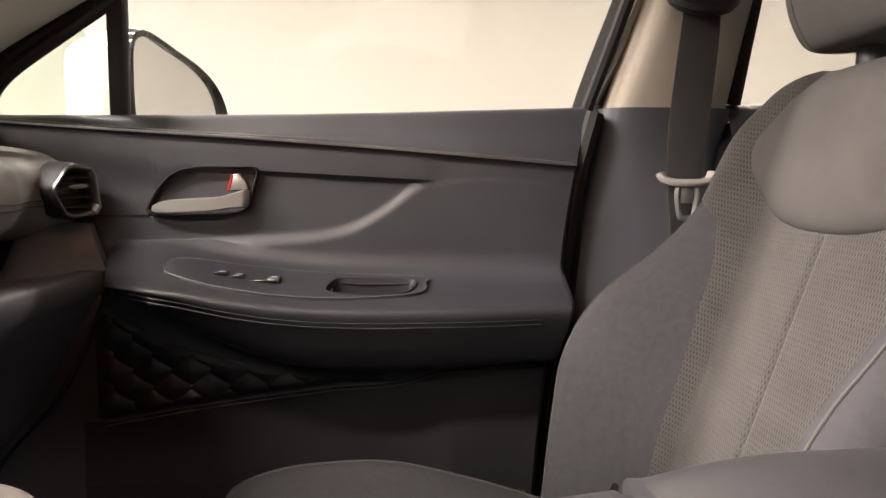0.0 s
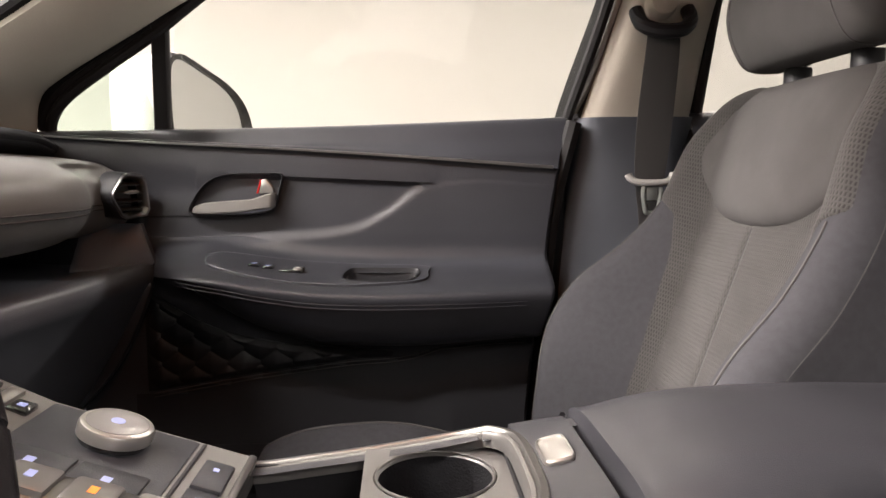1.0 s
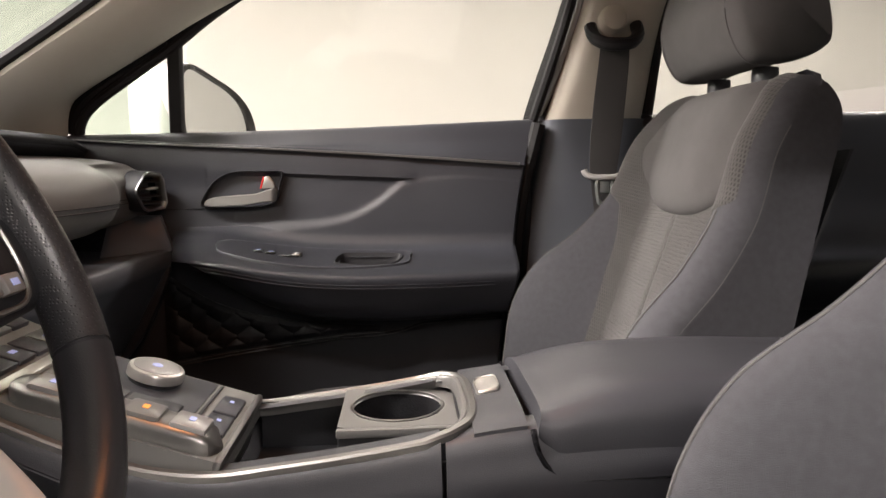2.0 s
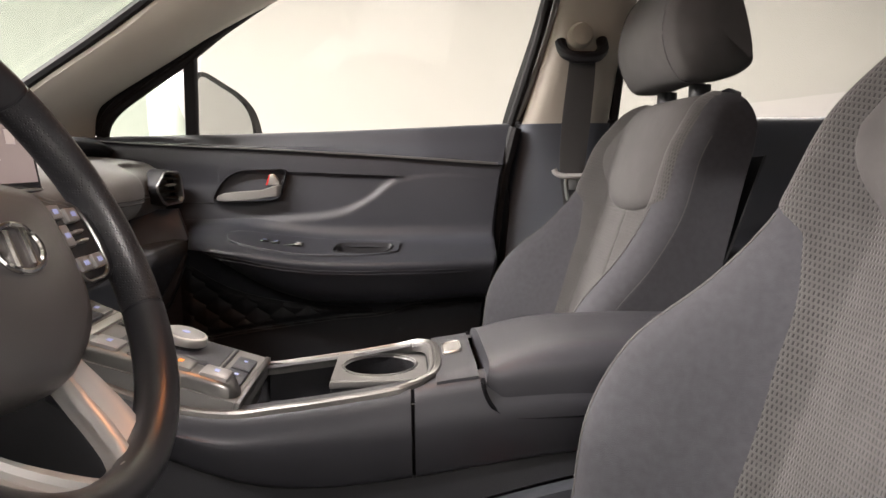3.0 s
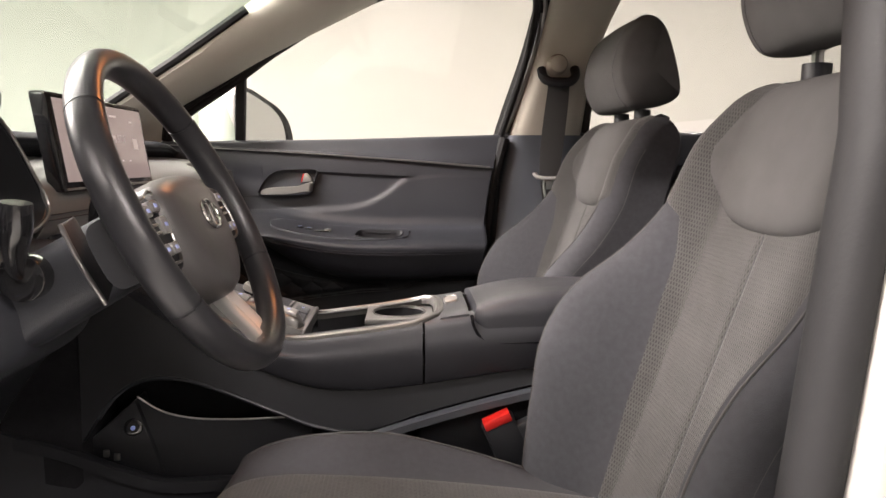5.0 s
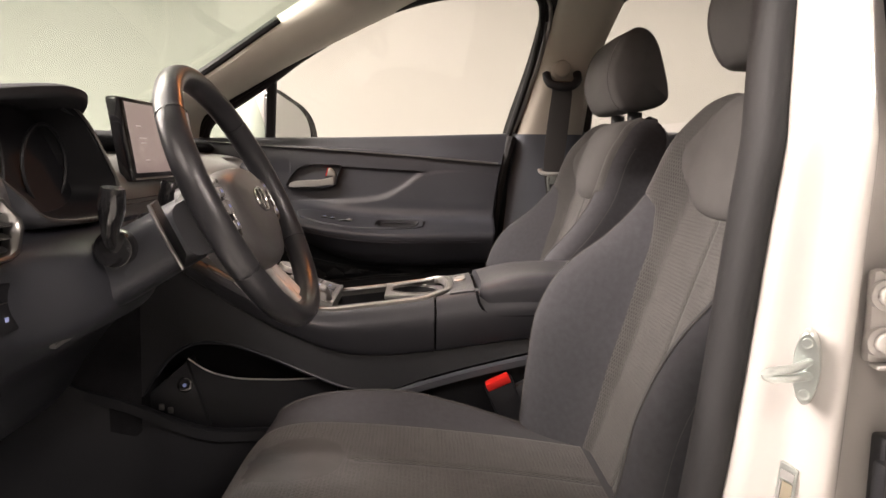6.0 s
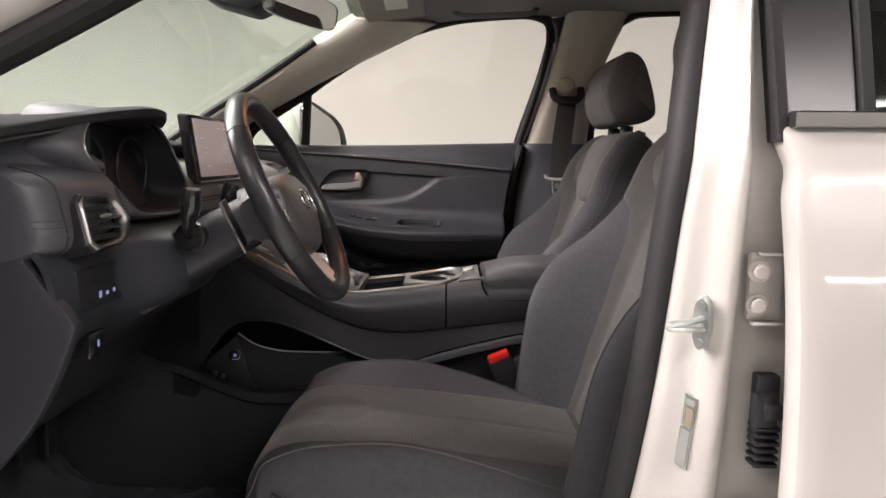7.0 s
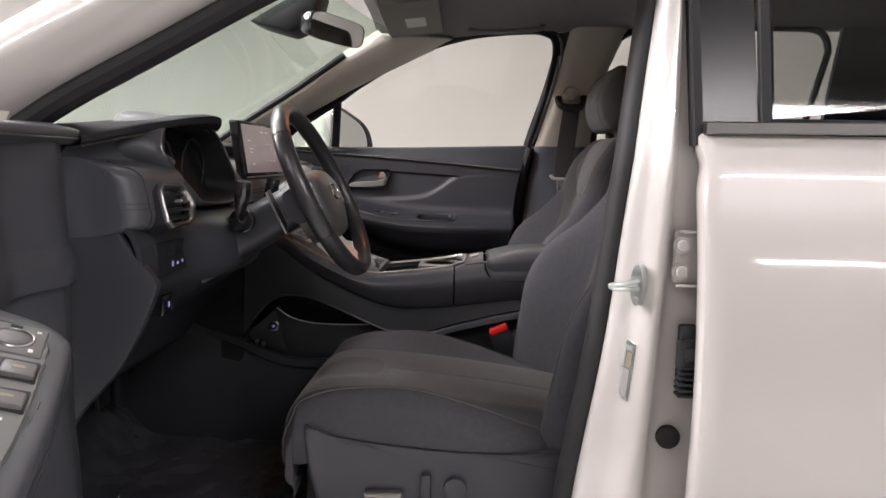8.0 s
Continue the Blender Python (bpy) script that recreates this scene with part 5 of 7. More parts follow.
for y, s, xs in ((YL, 1, (-0.41, 0.058)), (YL, 1, (0.062, 0.43)), (YR, -1, (-0.41, 0.058)), (YR, -1, (0.062, 0.43))):
    grid = []
    for x in np.linspace(*xs, 36):
        t, b = float(rail_z(x)), float(skirt_z(x))
        if x > 0.06:
            t = t - 0.002
        grid.append([(x, y + s * o, z) for o, z in spline([(0.030, t), (0.014, t - 0.001), (0.005, t - 0.008), (0.000, t - 0.024), (-0.004, (t + b) / 2 + 0.006), (0.003, b + 0.018), (0.010, b + 0.003), (0.024, b)], 28)])
    bm = new_mesh()
    shell(bm, grid, (0, s * 0.004, 0))
    part("side_panel", bm, M_LEATHER, console, "soft dark grey console side")
for y, s in ((YL, 1), (YR, -1)):
    grid = []
    for x in np.linspace(-0.62, 0.43, 84):
        b = float(skirt_z(x)) + 0.004
        low = min(float(arch_z(x)), b - 0.006)
        grid.append([(x, y + s * o, z) for o, z in ((0.014, b), (0.011, b - 0.3 * (b - low)), (0.008, b - 0.7 * (b - low)), (0.006, low + 0.004), (0.012, low))])
    bm = new_mesh()
    shell(bm, grid, (0, s * 0.005, 0))
    part("lower_panel", bm, M_TRIM_LOW, console, "black lower console panel")
    bm = new_mesh()
    tube(bm, [(x, y + s * 0.010, float(arch_z(x))) for x in np.linspace(-0.44, -0.03, 40)], 0.0035, 6)
    part("arch_lip", bm, M_TRIM, console, "rounded edge of the open tray arch")
    xs = np.linspace(-0.08, 0.43, 36)
    bm = new_mesh()
    strip(bm, [(x, y - s * 0.004, float(crv(x, (-0.10, 0.660), (-0.029, 0.684), (0.061, 0.712), (0.23, 0.754), (0.43, 0.786)))) for x in xs], 0.014, 0.022, (0, 0, 1), (0, 1, 0))
    part("skirt_rail", bm, M_TRIM_HALF_LIT, console, "grey skirt edge")
bm = new_mesh()
box(bm, -0.90, 0.43, YL + 0.02, YR - 0.02, 0.40, 0.605, 0.02)
part("tunnel", bm, M_CARPET, console, "black carpeted tunnel")
bm = new_mesh()
box(bm, 0.05, 0.43, YL + 0.018, YR - 0.018, 0.56, 0.80, 0.01)
part("rear_core", bm, M_TRIM_LOW, console)
bm = new_mesh()
box(bm, -0.45, 0.06, YL + 0.02, YR - 0.02, 0.774, 0.784, 0.002)
part("console_floor", bm, M_TRIM_LOW, console)
bm = new_mesh()
box(bm, -0.46, 0.06, 0.030, 0.040, 0.600, 0.776, 0.002)
part("tray_back", bm, M_TRIM_LOW, console, "black back wall of the open tray")
# open tray under the console, with socket wedge and bright lip
for y, s in ((YL, 1),):
    xs = np.linspace(-0.60, -0.05, 40)
    bm = new_mesh()
    strip(bm, [(x, y + 0.004, float(crv(x, (-0.62, 0.70), (-0.485, 0.664), (-0.42, 0.636), (-0.36, 0.616), (-0.235, 0.613), (-0.05, 0.615)))) for x in xs], 0.022, 0.02, (0, 0, 1), (0, 1, 0))
    part("tray_lip", bm, M_TRIM_LOW, console, "black lower tray edge")
    bm = new_mesh()
    prism(bm, [(-0.49, -0.07, 0.655), (-0.392, -0.07, 0.742), (-0.352, -0.07, 0.615), (-0.43, -0.07, 0.62)], (0, 0.05, 0), 0.004)
    wedge = part("socket_panel", bm, M_TRIM_LOW, console, "black panel with power socket")
    bm = new_mesh()
    disc(bm, (-0.395, -0.074, 0.698), (0.15, -1, 0.1), 0.014, 0.008, 24)
    part("power_socket", bm, M_PIANO, wedge, "round power socket")
    bm = new_mesh()
    disc(bm, (-0.395, -0.0765, 0.698), (0.15, -1, 0.1), 0.0035, 0.003, 16)
    part("socket_ring", bm, M_ICON_DIM, wedge)
    for k in (0, 1):
        bm = new_mesh()
        box(bm, -0.444 + 0.016 * k, -0.434 + 0.016 * k, -0.075, -0.07, 0.650 - 0.006 * k, 0.662 - 0.006 * k, 0.002)
        part("usb_port", bm, M_SATIN_DARK, wedge)
    bm = new_mesh()
    xs = np.linspace(-0.392, -0.12, 30)
    tube(bm, [(x, -0.060, float(crv(x, (-0.392, 0.744), (-0.36, 0.722), (-0.313, 0.708), (-0.25, 0.704), (-0.12, 0.708)))) for x in xs], 0.0016, 6)
    part("tray_edge", bm, M_SATIN, console, "thin bright tray edge")
    bm = new_mesh()
    shell(bm, [[(x, -0.060, z) for z in np.linspace(0.60, float(crv(x, (-0.392, 0.742), (-0.36, 0.720), (-0.313, 0.706), (-0.25, 0.702), (-0.12, 0.706))), 4)] for x in xs], (0, 0.004, 0))
    part("tray_wall", bm, M_TRIM_LOW, console, "black tray wall")

# silver edging in a long loop round the tray and the cup holder
xs = np.linspace(-0.34, 0.045, 30)
left = [(x, YL + 0.010, float(rail_z(x)) + 0.001) for x in xs]
turn = [(0.068, YL + 0.016, 0.8725), (0.084, YL + 0.034, 0.875), (0.091, YL + 0.060, 0.8765), (0.092, 0.0, 0.877), (0.091, YR - 0.060, 0.8765), (0.084, YR - 0.034, 0.875), (0.068, YR - 0.016, 0.8725)]
right = [(x, YR - 0.010, float(rail_z(x)) + 0.001) for x in reversed(xs)]
loop = np.concatenate([left, spline(turn, 30), right])
def inward(k, d, dz):
    """A point of the loop moved d towards its inside and dz up."""
    p, q = loop[max(k - 1, 0)], loop[min(k + 1, len(loop) - 1)]
    t = Vector((q[0] - p[0], q[1] - p[1])).normalized()
    return (loop[k][0] - t.y * d, loop[k][1] + t.x * d, loop[k][2] + dz)


def loop_band(profile):
    bm = new_mesh()
    surf(bm, [[inward(k, d, dz) for k in range(len(loop))] for d, dz in profile])
    return bm


part("edging", loop_band(((-0.003, -0.006), (-0.003, -0.001), (-0.001, 0.0010), (0.004, 0.0016), (0.0055, 0.0004), (0.0062, -0.0016))), M_EDGE, console, "satin silver edging")
part("inner_edging", loop_band(((0.0062, -0.0014), (0.0075, -0.0004), (0.0105, -0.0010), (0.0120, -0.0030), (0.0126, -0.008), (0.0130, -0.013))), M_DECK, console, "silver grey inner edging")

# tray and cup holder
bm = new_mesh()
box(bm, -0.125, 0.085, YL + 0.014, YR - 0.014, 0.790, 0.796, 0)
tray = part("tray", bm, M_TRIM_LOW, console, "black storage tray")
for y in (YL + 0.015, YR - 0.019):
    bm = new_mesh()
    box(bm, -0.125, 0.078, y, y + 0.004, 0.796, 0.846, 0)
    part("tray_wall", bm, M_TRIM_LOW, tray)
bm = new_mesh()
box(bm, 0.078, 0.084, YL + 0.014, YR - 0.014, 0.796, 0.862, 0)
part("tray_wall", bm, M_TRIM_LOW, tray)
cx, cy, cr, pz = 0.021, 0.034, 0.0435, 0.8565
rect = (-0.034, 0.078, -0.024, YR - 0.017)


def rect_edge(t):
    c, n = math.cos(t), math.sin(t)
    k = min((rect[1] - cx) / c if c > 1e-6 else 9, (rect[0] - cx) / c if c < -1e-6 else 9, (rect[3] - cy) / n if n > 1e-6 else 9, (rect[2] - cy) / n if n < -1e-6 else 9)
    return cx + k * c, cy + k * n


ts = np.linspace(0, 2 * math.pi, 72, endpoint=False)
rows = [[(*rect_edge(t), pz - 0.02) for t in ts], [(*rect_edge(t), pz) for t in ts], [(cx + cr * 1.08 * math.cos(t), cy + cr * 1.08 * math.sin(t), pz) for t in ts], [(cx + cr * math.cos(t), cy + cr * math.sin(t), pz - 0.003) for t in ts]]
bm = new_mesh()
surf(bm, rows, ring_v=True)
plate = part("cup_plate", bm, M_DECK, console, "silver grey cup holder plate")
bm = new_mesh()
surf(bm, [[(cx + r * math.cos(t), cy + r * math.sin(t), z) for t in ts] for r, z in ((cr, pz - 0.003), (cr * 0.97, pz - 0.060), (cr * 0.90, pz - 0.072), (0.001, pz - 0.073))], ring_v=True)
part("cup_well", bm, M_CARPET, plate, "black cup well")
bm = new_mesh()
tube(bm, [(cx + cr * 1.03 * math.cos(t), cy + cr * 1.03 * math.sin(t), pz + 0.0005) for t in ts], 0.0011, 8, closed=True)
part("cup_ring", bm, M_EDGE, plate, "satin cup ring")
bm = new_mesh()
box(bm, -0.033, 0.074, -0.0285, -0.0245, 0.80, pz - 0.008, 0.001)
part("slot_wall", bm, M_TRIM_LOW, plate, "black slot wall")
bm = new_mesh()
box(bm, -0.036, -0.028, -0.078, -0.024, 0.80, 0.838, 0.002)
part("slot_divider", bm, M_PANEL, plate, "silver divider")
bm = new_mesh()
box(bm, -0.0345, 0.078, -0.0315, -0.0235, pz - 0.008, pz + 0.0004, 0.002)
part("plate_lip", bm, M_DECK, plate, "rounded front lip of the plate")

# key pad plate and lid
bm = new_mesh()
def bridge_z(x, y):
    """Flat in the middle, rolling down to the side panels' top edge."""
    top = float(crv(x, (0.08, 0.873), (0.13, 0.884)))
    edge = float(rail_z(x)) - 0.0015
    w = min(1.0, abs(y - (YL + YR) / 2) / ((YR - YL) / 2 - 0.010))
    return top - max(0.0, top - edge) * w ** 6


grid = [[(x, y, bridge_z(x, y)) for y in np.linspace(YL + 0.010, YR - 0.010, 24)] for x in np.linspace(0.086, 0.1305, 6)]
shell(bm, grid, (0, 0, -0.03))
part("lid_bridge", bm, M_LEATHER, console, "dark grey bridge in front of the lid")
bm = new_mesh()
pad = np.array([(0.108 + 0.0115 * math.copysign(abs(math.cos(t)) ** 0.4, math.cos(t)), 0.016 + 0.023 * math.copysign(abs(math.sin(t)) ** 0.4, math.sin(t))) for t in np.linspace(0, 2 * math.pi, 32, endpoint=False)])
pmid = pad.mean(0)
surf(bm, [[(pmid[0] + (p[0] - pmid[0]) * k, pmid[1] + (p[1] - pmid[1]) * k, 0.876 + 0.20 * (p[0] - 0.09) + d) for p in pad] for k, d in ((1.0, -0.01), (1.0, 0.002), (0.93, 0.0035), (0.9, 0.002), (0.4, 0.0022))], ring_v=True, caps=True)
part("park_button", bm, M_LEVER, console, "silver button")
grid = []
for x in np.linspace(0.1385, 0.44, 40):
    f = float(smooth((x - 0.1385) / 0.02))
    top = float(crv(x, (0.137, 0.888), (0.20, 0.904), (0.30, 0.910), (0.44, 0.905)))
    low = float(crv(x, (0.137, 0.868), (0.150, 0.845), (0.175, 0.836), (0.45, 0.838)))
    zc, hh, hw = (top + low) / 2, (top - low) / 2, 0.1022 - 0.003 * (1 - f)
    ring = []
    for t in np.linspace(0, 2 * math.pi, 56, endpoint=False):
        c, n = math.cos(t), math.sin(t)
        e = 0.35 if n < 0 else 0.62
        ring.append((x + 0.006 * max(0.0, n) * (1 - f), 0.004 + hw * math.copysign(abs(c) ** 0.42, c), zc + hh * math.copysign(abs(n) ** e, n)))
    grid.append(ring)
bm = new_mesh()
surf(bm, grid, ring_v=True, caps=True)
part("armrest_lid", bm, M_LEATHER, console, "padded dark grey armrest lid", 50)
for y in (YL - 0.0012, YR + 0.0012):
    bm = new_mesh()
    tube(bm, spline([(0.1342, y + 0.004 * (1 if y < 0 else -1), 0.8765), (0.1348, y, 0.870), (0.139, y, 0.856), (0.150, y, 0.8415), (0.172, y, 0.834), (0.25, y, 0.8345), (0.43, y, 0.836)], 40), 0.0026, 6)
    part("lid_gap", bm, M_COVER, console)

# selector panel that climbs to the dashboard
def deck_z(x):
    return 0.8495 + 0.33 * (-0.118 - x) + 0.15 * max(0.0, -0.28 - x)


def deck_box(bm, x0, x1, y0, y1, rise, bevel=0.002, sink=0.004):
    xm = (x0 + x1) / 2
    a = math.atan(0.33)
    m = Matrix.Translation((xm, (y0 + y1) / 2, deck_z(xm))) @ Matrix.Rotation(a, 4, "Y")
    w = (x1 - x0) / math.cos(a)
    box(bm, -w / 2, w / 2, -(y1 - y0) / 2, (y1 - y0) / 2, -sink, rise, bevel, m)


bm = new_mesh()
grid = [[(x, y, deck_z(x)) for y in np.linspace(YL + 0.016, YR - 0.016, 6)] for x in np.linspace(-0.46, -0.126, 14)]
shell(bm, grid, (0, 0, -0.02))
deck = part("selector_panel", bm, M_DECK, console, "silver grey selector panel with lit buttons")
bm = new_mesh()
deck_box(bm, -0.130, -0.123, YL + 0.014, YR - 0.014, 0.002, 0.003, 0.06)
part("panel_end", bm, M_SATIN_DARK, deck, "bright rear edge of the selector panel")
n_deck = Vector((0.313, 0, 0.950))
kx, ky = -0.222, 0.050
kc = Vector((kx, ky, deck_z(kx)))
bm = new_mesh()
disc(bm, kc + n_deck * 0.005, n_deck, 0.0245, 0.010, 36)
part("dial_base", bm, M_PIANO, deck)
bm = new_mesh()
disc(bm, kc + n_deck * 0.0165, n_deck, 0.0272, 0.0105, 48, 0.0035)
dial = part("drive_dial", bm, M_SATIN, deck, "satin silver rotary dial")
bm = new_mesh()
disc(bm, kc + n_deck * 0.0174, n_deck, 0.0232, 0.002, 48, 0.002)
part("dial_top", bm, M_PANEL, dial)
bm = new_mesh()
disc(bm, kc + n_deck * 0.0179, n_deck, 0.0055, 0.001, 24, 0.001)
part("icon", bm, M_ICON, dial)


def deck_button(x0, x1, y0, y1, rise, mat, icons=()):
    bm = new_mesh()
    deck_box(bm, x0, x1, y0, y1, rise)
    b = part("button", bm, mat, deck)
    for ix, iy, w, h, im in icons:
        bm = new_mesh()
        deck_box(bm, ix - w / 2, ix + w / 2, iy - h / 2, iy + h / 2, rise + 0.0006, 0, 0.0)
        part("icon", bm, im, b)
    return b


# dark field round the dial
bm = new_mesh()
deck_box(bm, -0.280, -0.168, -0.034, 0.086, 0.0012, 0.0008)
part("dial_field", bm, M_TRIM, deck, "dark grey field round the dial")
bm = new_mesh()
deck_box(bm, -0.1655, -0.1625, -0.036, 0.086, 0.0016, 0.0005)
part("field_groove", bm, M_TRIM_LOW, deck)
deck_button(-0.276, -0.228, -0.030, 0.008, 0.003, M_TRIM, ((-0.252, -0.012, 0.006, 0.010, M_ICON),))
deck_button(-0.226, -0.180, -0.030, 0.008, 0.003, M_TRIM, ((-0.203, -0.012, 0.006, 0.010, M_ICON),))
deck_button(-0.156, -0.134, 0.012, 0.058, 0.004, M_TRIM, ((-0.145, 0.042, 0.004, 0.005, M_ICON),))
deck_button(-0.156, -0.134, -0.036, 0.008, 0.004, M_TRIM, ((-0.145, -0.008, 0.004, 0.005, M_ICON),))
for row, x in enumerate((-0.330, -0.368, -0.404)):
    for col, y in enumerate((-0.062, -0.030, 0.002, 0.034, 0.066)):
        deck_button(x - 0.015, x + 0.015, y - 0.0145, y + 0.0145, 0.003, M_TRIM if (row + col) % 4 else M_SATIN_DARK, ((x, y, 0.005, 0.009, M_ICON),) if (row * 5 + col) % 3 else ())
deck_button(-0.312, -0.300, YL + 0.022, YR - 0.022, 0.003, M_SATIN)
# shift-by-wire pod
bm = new_mesh()
rows = []
for x in np.linspace(-0.300, -0.128, 24):
    e = min(1.0, (x + 0.300) / 0.02, (-0.128 - x) / 0.016)
    k = math.sqrt(max(0.02, 1 - (1 - e) ** 2))
    rows.append([(x, -0.058 + 0.021 * k * c, deck_z(x) + 0.016 * k * max(-0.3, n) + 0.002) for c, n in ((math.copysign(abs(math.cos(t)) ** 0.5, math.cos(t)), math.copysign(abs(math.sin(t)) ** 0.5, math.sin(t))) for t in np.linspace(0, 2 * math.pi, 20, endpoint=False))])
surf(bm, rows, ring_v=True, caps=True)
pod = part("shift_pod", bm, M_SATIN_DARK, deck, "raised shift button pod")
for x, mat in ((-0.270, M_PANEL), (-0.232, M_DECK), (-0.196, M_DECK), (-0.158, M_PANEL)):
    bm = new_mesh()
    deck_box(bm, x - 0.015, x + 0.015, -0.074, -0.042, 0.0205, 0.004, -0.012)
    b = part("shift_button", bm, mat, pod)
    bm = new_mesh()
    deck_box(bm, x - 0.0025, x + 0.0025, -0.062, -0.054, 0.0210, 0, -0.0195)
    part("icon", bm, M_ICON_ORANGE if x == -0.196 else M_ICON, b)
# red warning key and blue key on the panel edge
deck_button(-0.300, -0.284, 0.050, 0.070, 0.003, M_PIANO, ((-0.292, 0.060, 0.006, 0.006, M_ICON),))


# ---- steering wheel ----
WC = Vector((-0.203, -0.369, 1.058))
WT = radians(26)
WN, WU, WR = Vector((math.cos(WT), 0, math.sin(WT))), Vector((-math.sin(WT), 0, math.cos(WT))), Vector((0, 1, 0))


def W(a, b, c=0.0):
    return WC + WR * a + WU * b + WN * c


wheel = thing("steering_wheel", tuple(WC), "black leather steering wheel with silver lower spoke", "steering wheel")
RM, RT = 0.1745, 0.0158


def rim_piece(t0, t1, radius, mat, name, label=""):
    n = max(8, int((t1 - t0) / (2 * math.pi) * 120))
    rows = []
    for t in np.linspace(t0, t1, n):
        c, s = math.cos(t), math.sin(t)
        out = WR * c + WU * s
        rows.append([tuple(W(0, 0) + out * (RM + radius * 0.93 * math.cos(p)) + WN * (radius * 1.12 * math.sin(p))) for p in np.linspace(0, 2 * math.pi, 18, endpoint=False)])
    bm = new_mesh()
    surf(bm, rows, ring_v=True, caps=True)
    return part(name, bm, mat, wheel, label)


gap = radians(0.5)
cuts = [radians(a) for a in (-28, 40, 140, 208, 332)]
for k in range(4):
    a, b = cuts[k], cuts[k + 1]
    rim_piece(a + gap, b - gap, RT, M_PERF if k == 0 else M_WHEEL, "rim_section", "perforated leather grip" if k == 0 else "smooth black leather rim")
for a in cuts[:4]:
    rim_piece(a - gap, a + gap, RT * 0.94, M_TRIM_LOW, "rim_joint")
# hub
rows = []
for k, d in ((0.55, -0.067), (0.95, -0.057), (1.0, -0.032), (1.0, -0.012), (0.97, 0.0), (0.90, 0.008), (0.75, 0.013), (0.4, 0.017), (0.05, 0.018)):
    ring = spline([(-0.086, 0.046), (-0.048, 0.060), (0.0, 0.064), (0.048, 0.060), (0.086, 0.046), (0.090, 0.010), (0.079, -0.034), (0.052, -0.064), (0.0, -0.082), (-0.052, -0.064), (-0.079, -0.034), (-0.090, 0.010)], 48, True)
    rows.append([tuple(W(p[0] * k, p[1] * k - 0.018, d)) for p in ring])
bm = new_mesh()
surf(bm, rows, ring_v=True, caps=True)
hub = part("airbag_cover", bm, M_HUB, wheel, "dark grey airbag cover", 50)
bm = new_mesh()
tube(bm, [tuple(W(0.024 * math.cos(t), -0.011 + 0.016 * math.sin(t), 0.0190)) for t in np.linspace(0, 2 * math.pi, 40, endpoint=False)], 0.0022, 8, closed=True, up=tuple(WN))
badge = part("badge_ring", bm, M_CHROME, hub, "oval chrome badge")
for k in (-1, 1):
    bm = new_mesh()
    tube(bm, [tuple(W(k * 0.009 + 0.003, 0.001, 0.0190)), tuple(W(k * 0.009 - 0.003, -0.023, 0.0190))], 0.0026, 8)
    part("badge_bar", bm, M_CHROME, badge)
# side spokes with switches
for s in (-1, 1):
    rows = []
    for u in np.linspace(0, 1, 10):
        a = s * (0.068 + 0.100 * u)
        hh, cc = 0.044 - 0.012 * u, 0.010 - 0.004 * u
        rows.append([tuple(W(a, cc - 0.020 + hh * math.copysign(abs(math.sin(t)) ** 0.6, math.sin(t)), -0.022 + 0.020 * math.copysign(abs(math.cos(t)) ** 0.6, math.cos(t)))) for t in np.linspace(0, 2 * math.pi, 20, endpoint=False)])
    bm = new_mesh()
    surf(bm, rows, ring_v=True, caps=True)
    spoke = part("side_spoke", bm, M_TRIM_LOW, wheel, "black spoke with switches")
    bm = new_mesh()
    ring = spline([(0.083, 0.046), (0.110, 0.044), (0.140, 0.036), (0.146, 0.012), (0.138, -0.018), (0.112, -0.024), (0.092, -0.016)], 34, True)
    tube(bm, [tuple(W(s * p[0], p[1] - 0.020, -0.001)) for p in ring], 0.0017, 6, closed=True, up=tuple(WN))
    part("switch_frame", bm, M_SATIN_DARK, spoke, "satin switch surround")
    for a, b, w, h, mat in ((0.100, 0.034, 0.020, 0.012, M_PANEL), (0.124, 0.030, 0.018, 0.012, M_PANEL), (0.098, 0.014, 0.016, 0.018, M_PANEL), (0.121, 0.016, 0.014, 0.003, M_SATIN), (0.121, 0.008, 0.014, 0.003, M_SATIN), (0.102, -0.010, 0.018, 0.012, M_PANEL), (0.125, -0.010, 0.018, 0.012, M_PANEL)):
        bm = new_mesh()
        m = Matrix((tuple(WR) + (0,), tuple(WU) + (0,), tuple(WN) + (0,), (0, 0, 0, 1))).transposed()
        m.translation = W(s * a, b - 0.020, -0.001)
        box(bm, -w / 2, w / 2, -h / 2, h / 2, -0.006, 0.004, 0.002, m)
        key = part("wheel_switch", bm, mat, spoke)
        if h > 0.005:
            bm = new_mesh()
            box(bm, -0.0035, 0.0035, -0.002, 0.002, 0.004, 0.0045, 0, m)
            part("icon", bm, M_ICON, spoke)
    # paddle behind the spoke
    bm = new_mesh()
    prism(bm, [tuple(W(s * 0.085, 0.040, -0.076)), tuple(W(s * 0.122, 0.034, -0.073)), tuple(W(s * 0.130, -0.006, -0.071)), tuple(W(s * 0.121, -0.050, -0.073)), tuple(W(s * 0.085, -0.036, -0.076))], tuple(WN * -0.006), 0.002)
    paddle = part("shift_paddle", bm, M_TRIM_LOW, wheel, "black shift paddle with silver edge")
    bm = new_mesh()
    tube(bm, spline([tuple(W(s * 0.123, 0.034, -0.075)), tuple(W(s * 0.131, -0.006, -0.073)), tuple(W(s * 0.122, -0.050, -0.075))], 14), 0.0024, 8)
    part("paddle_edge", bm, M_VENT, paddle)
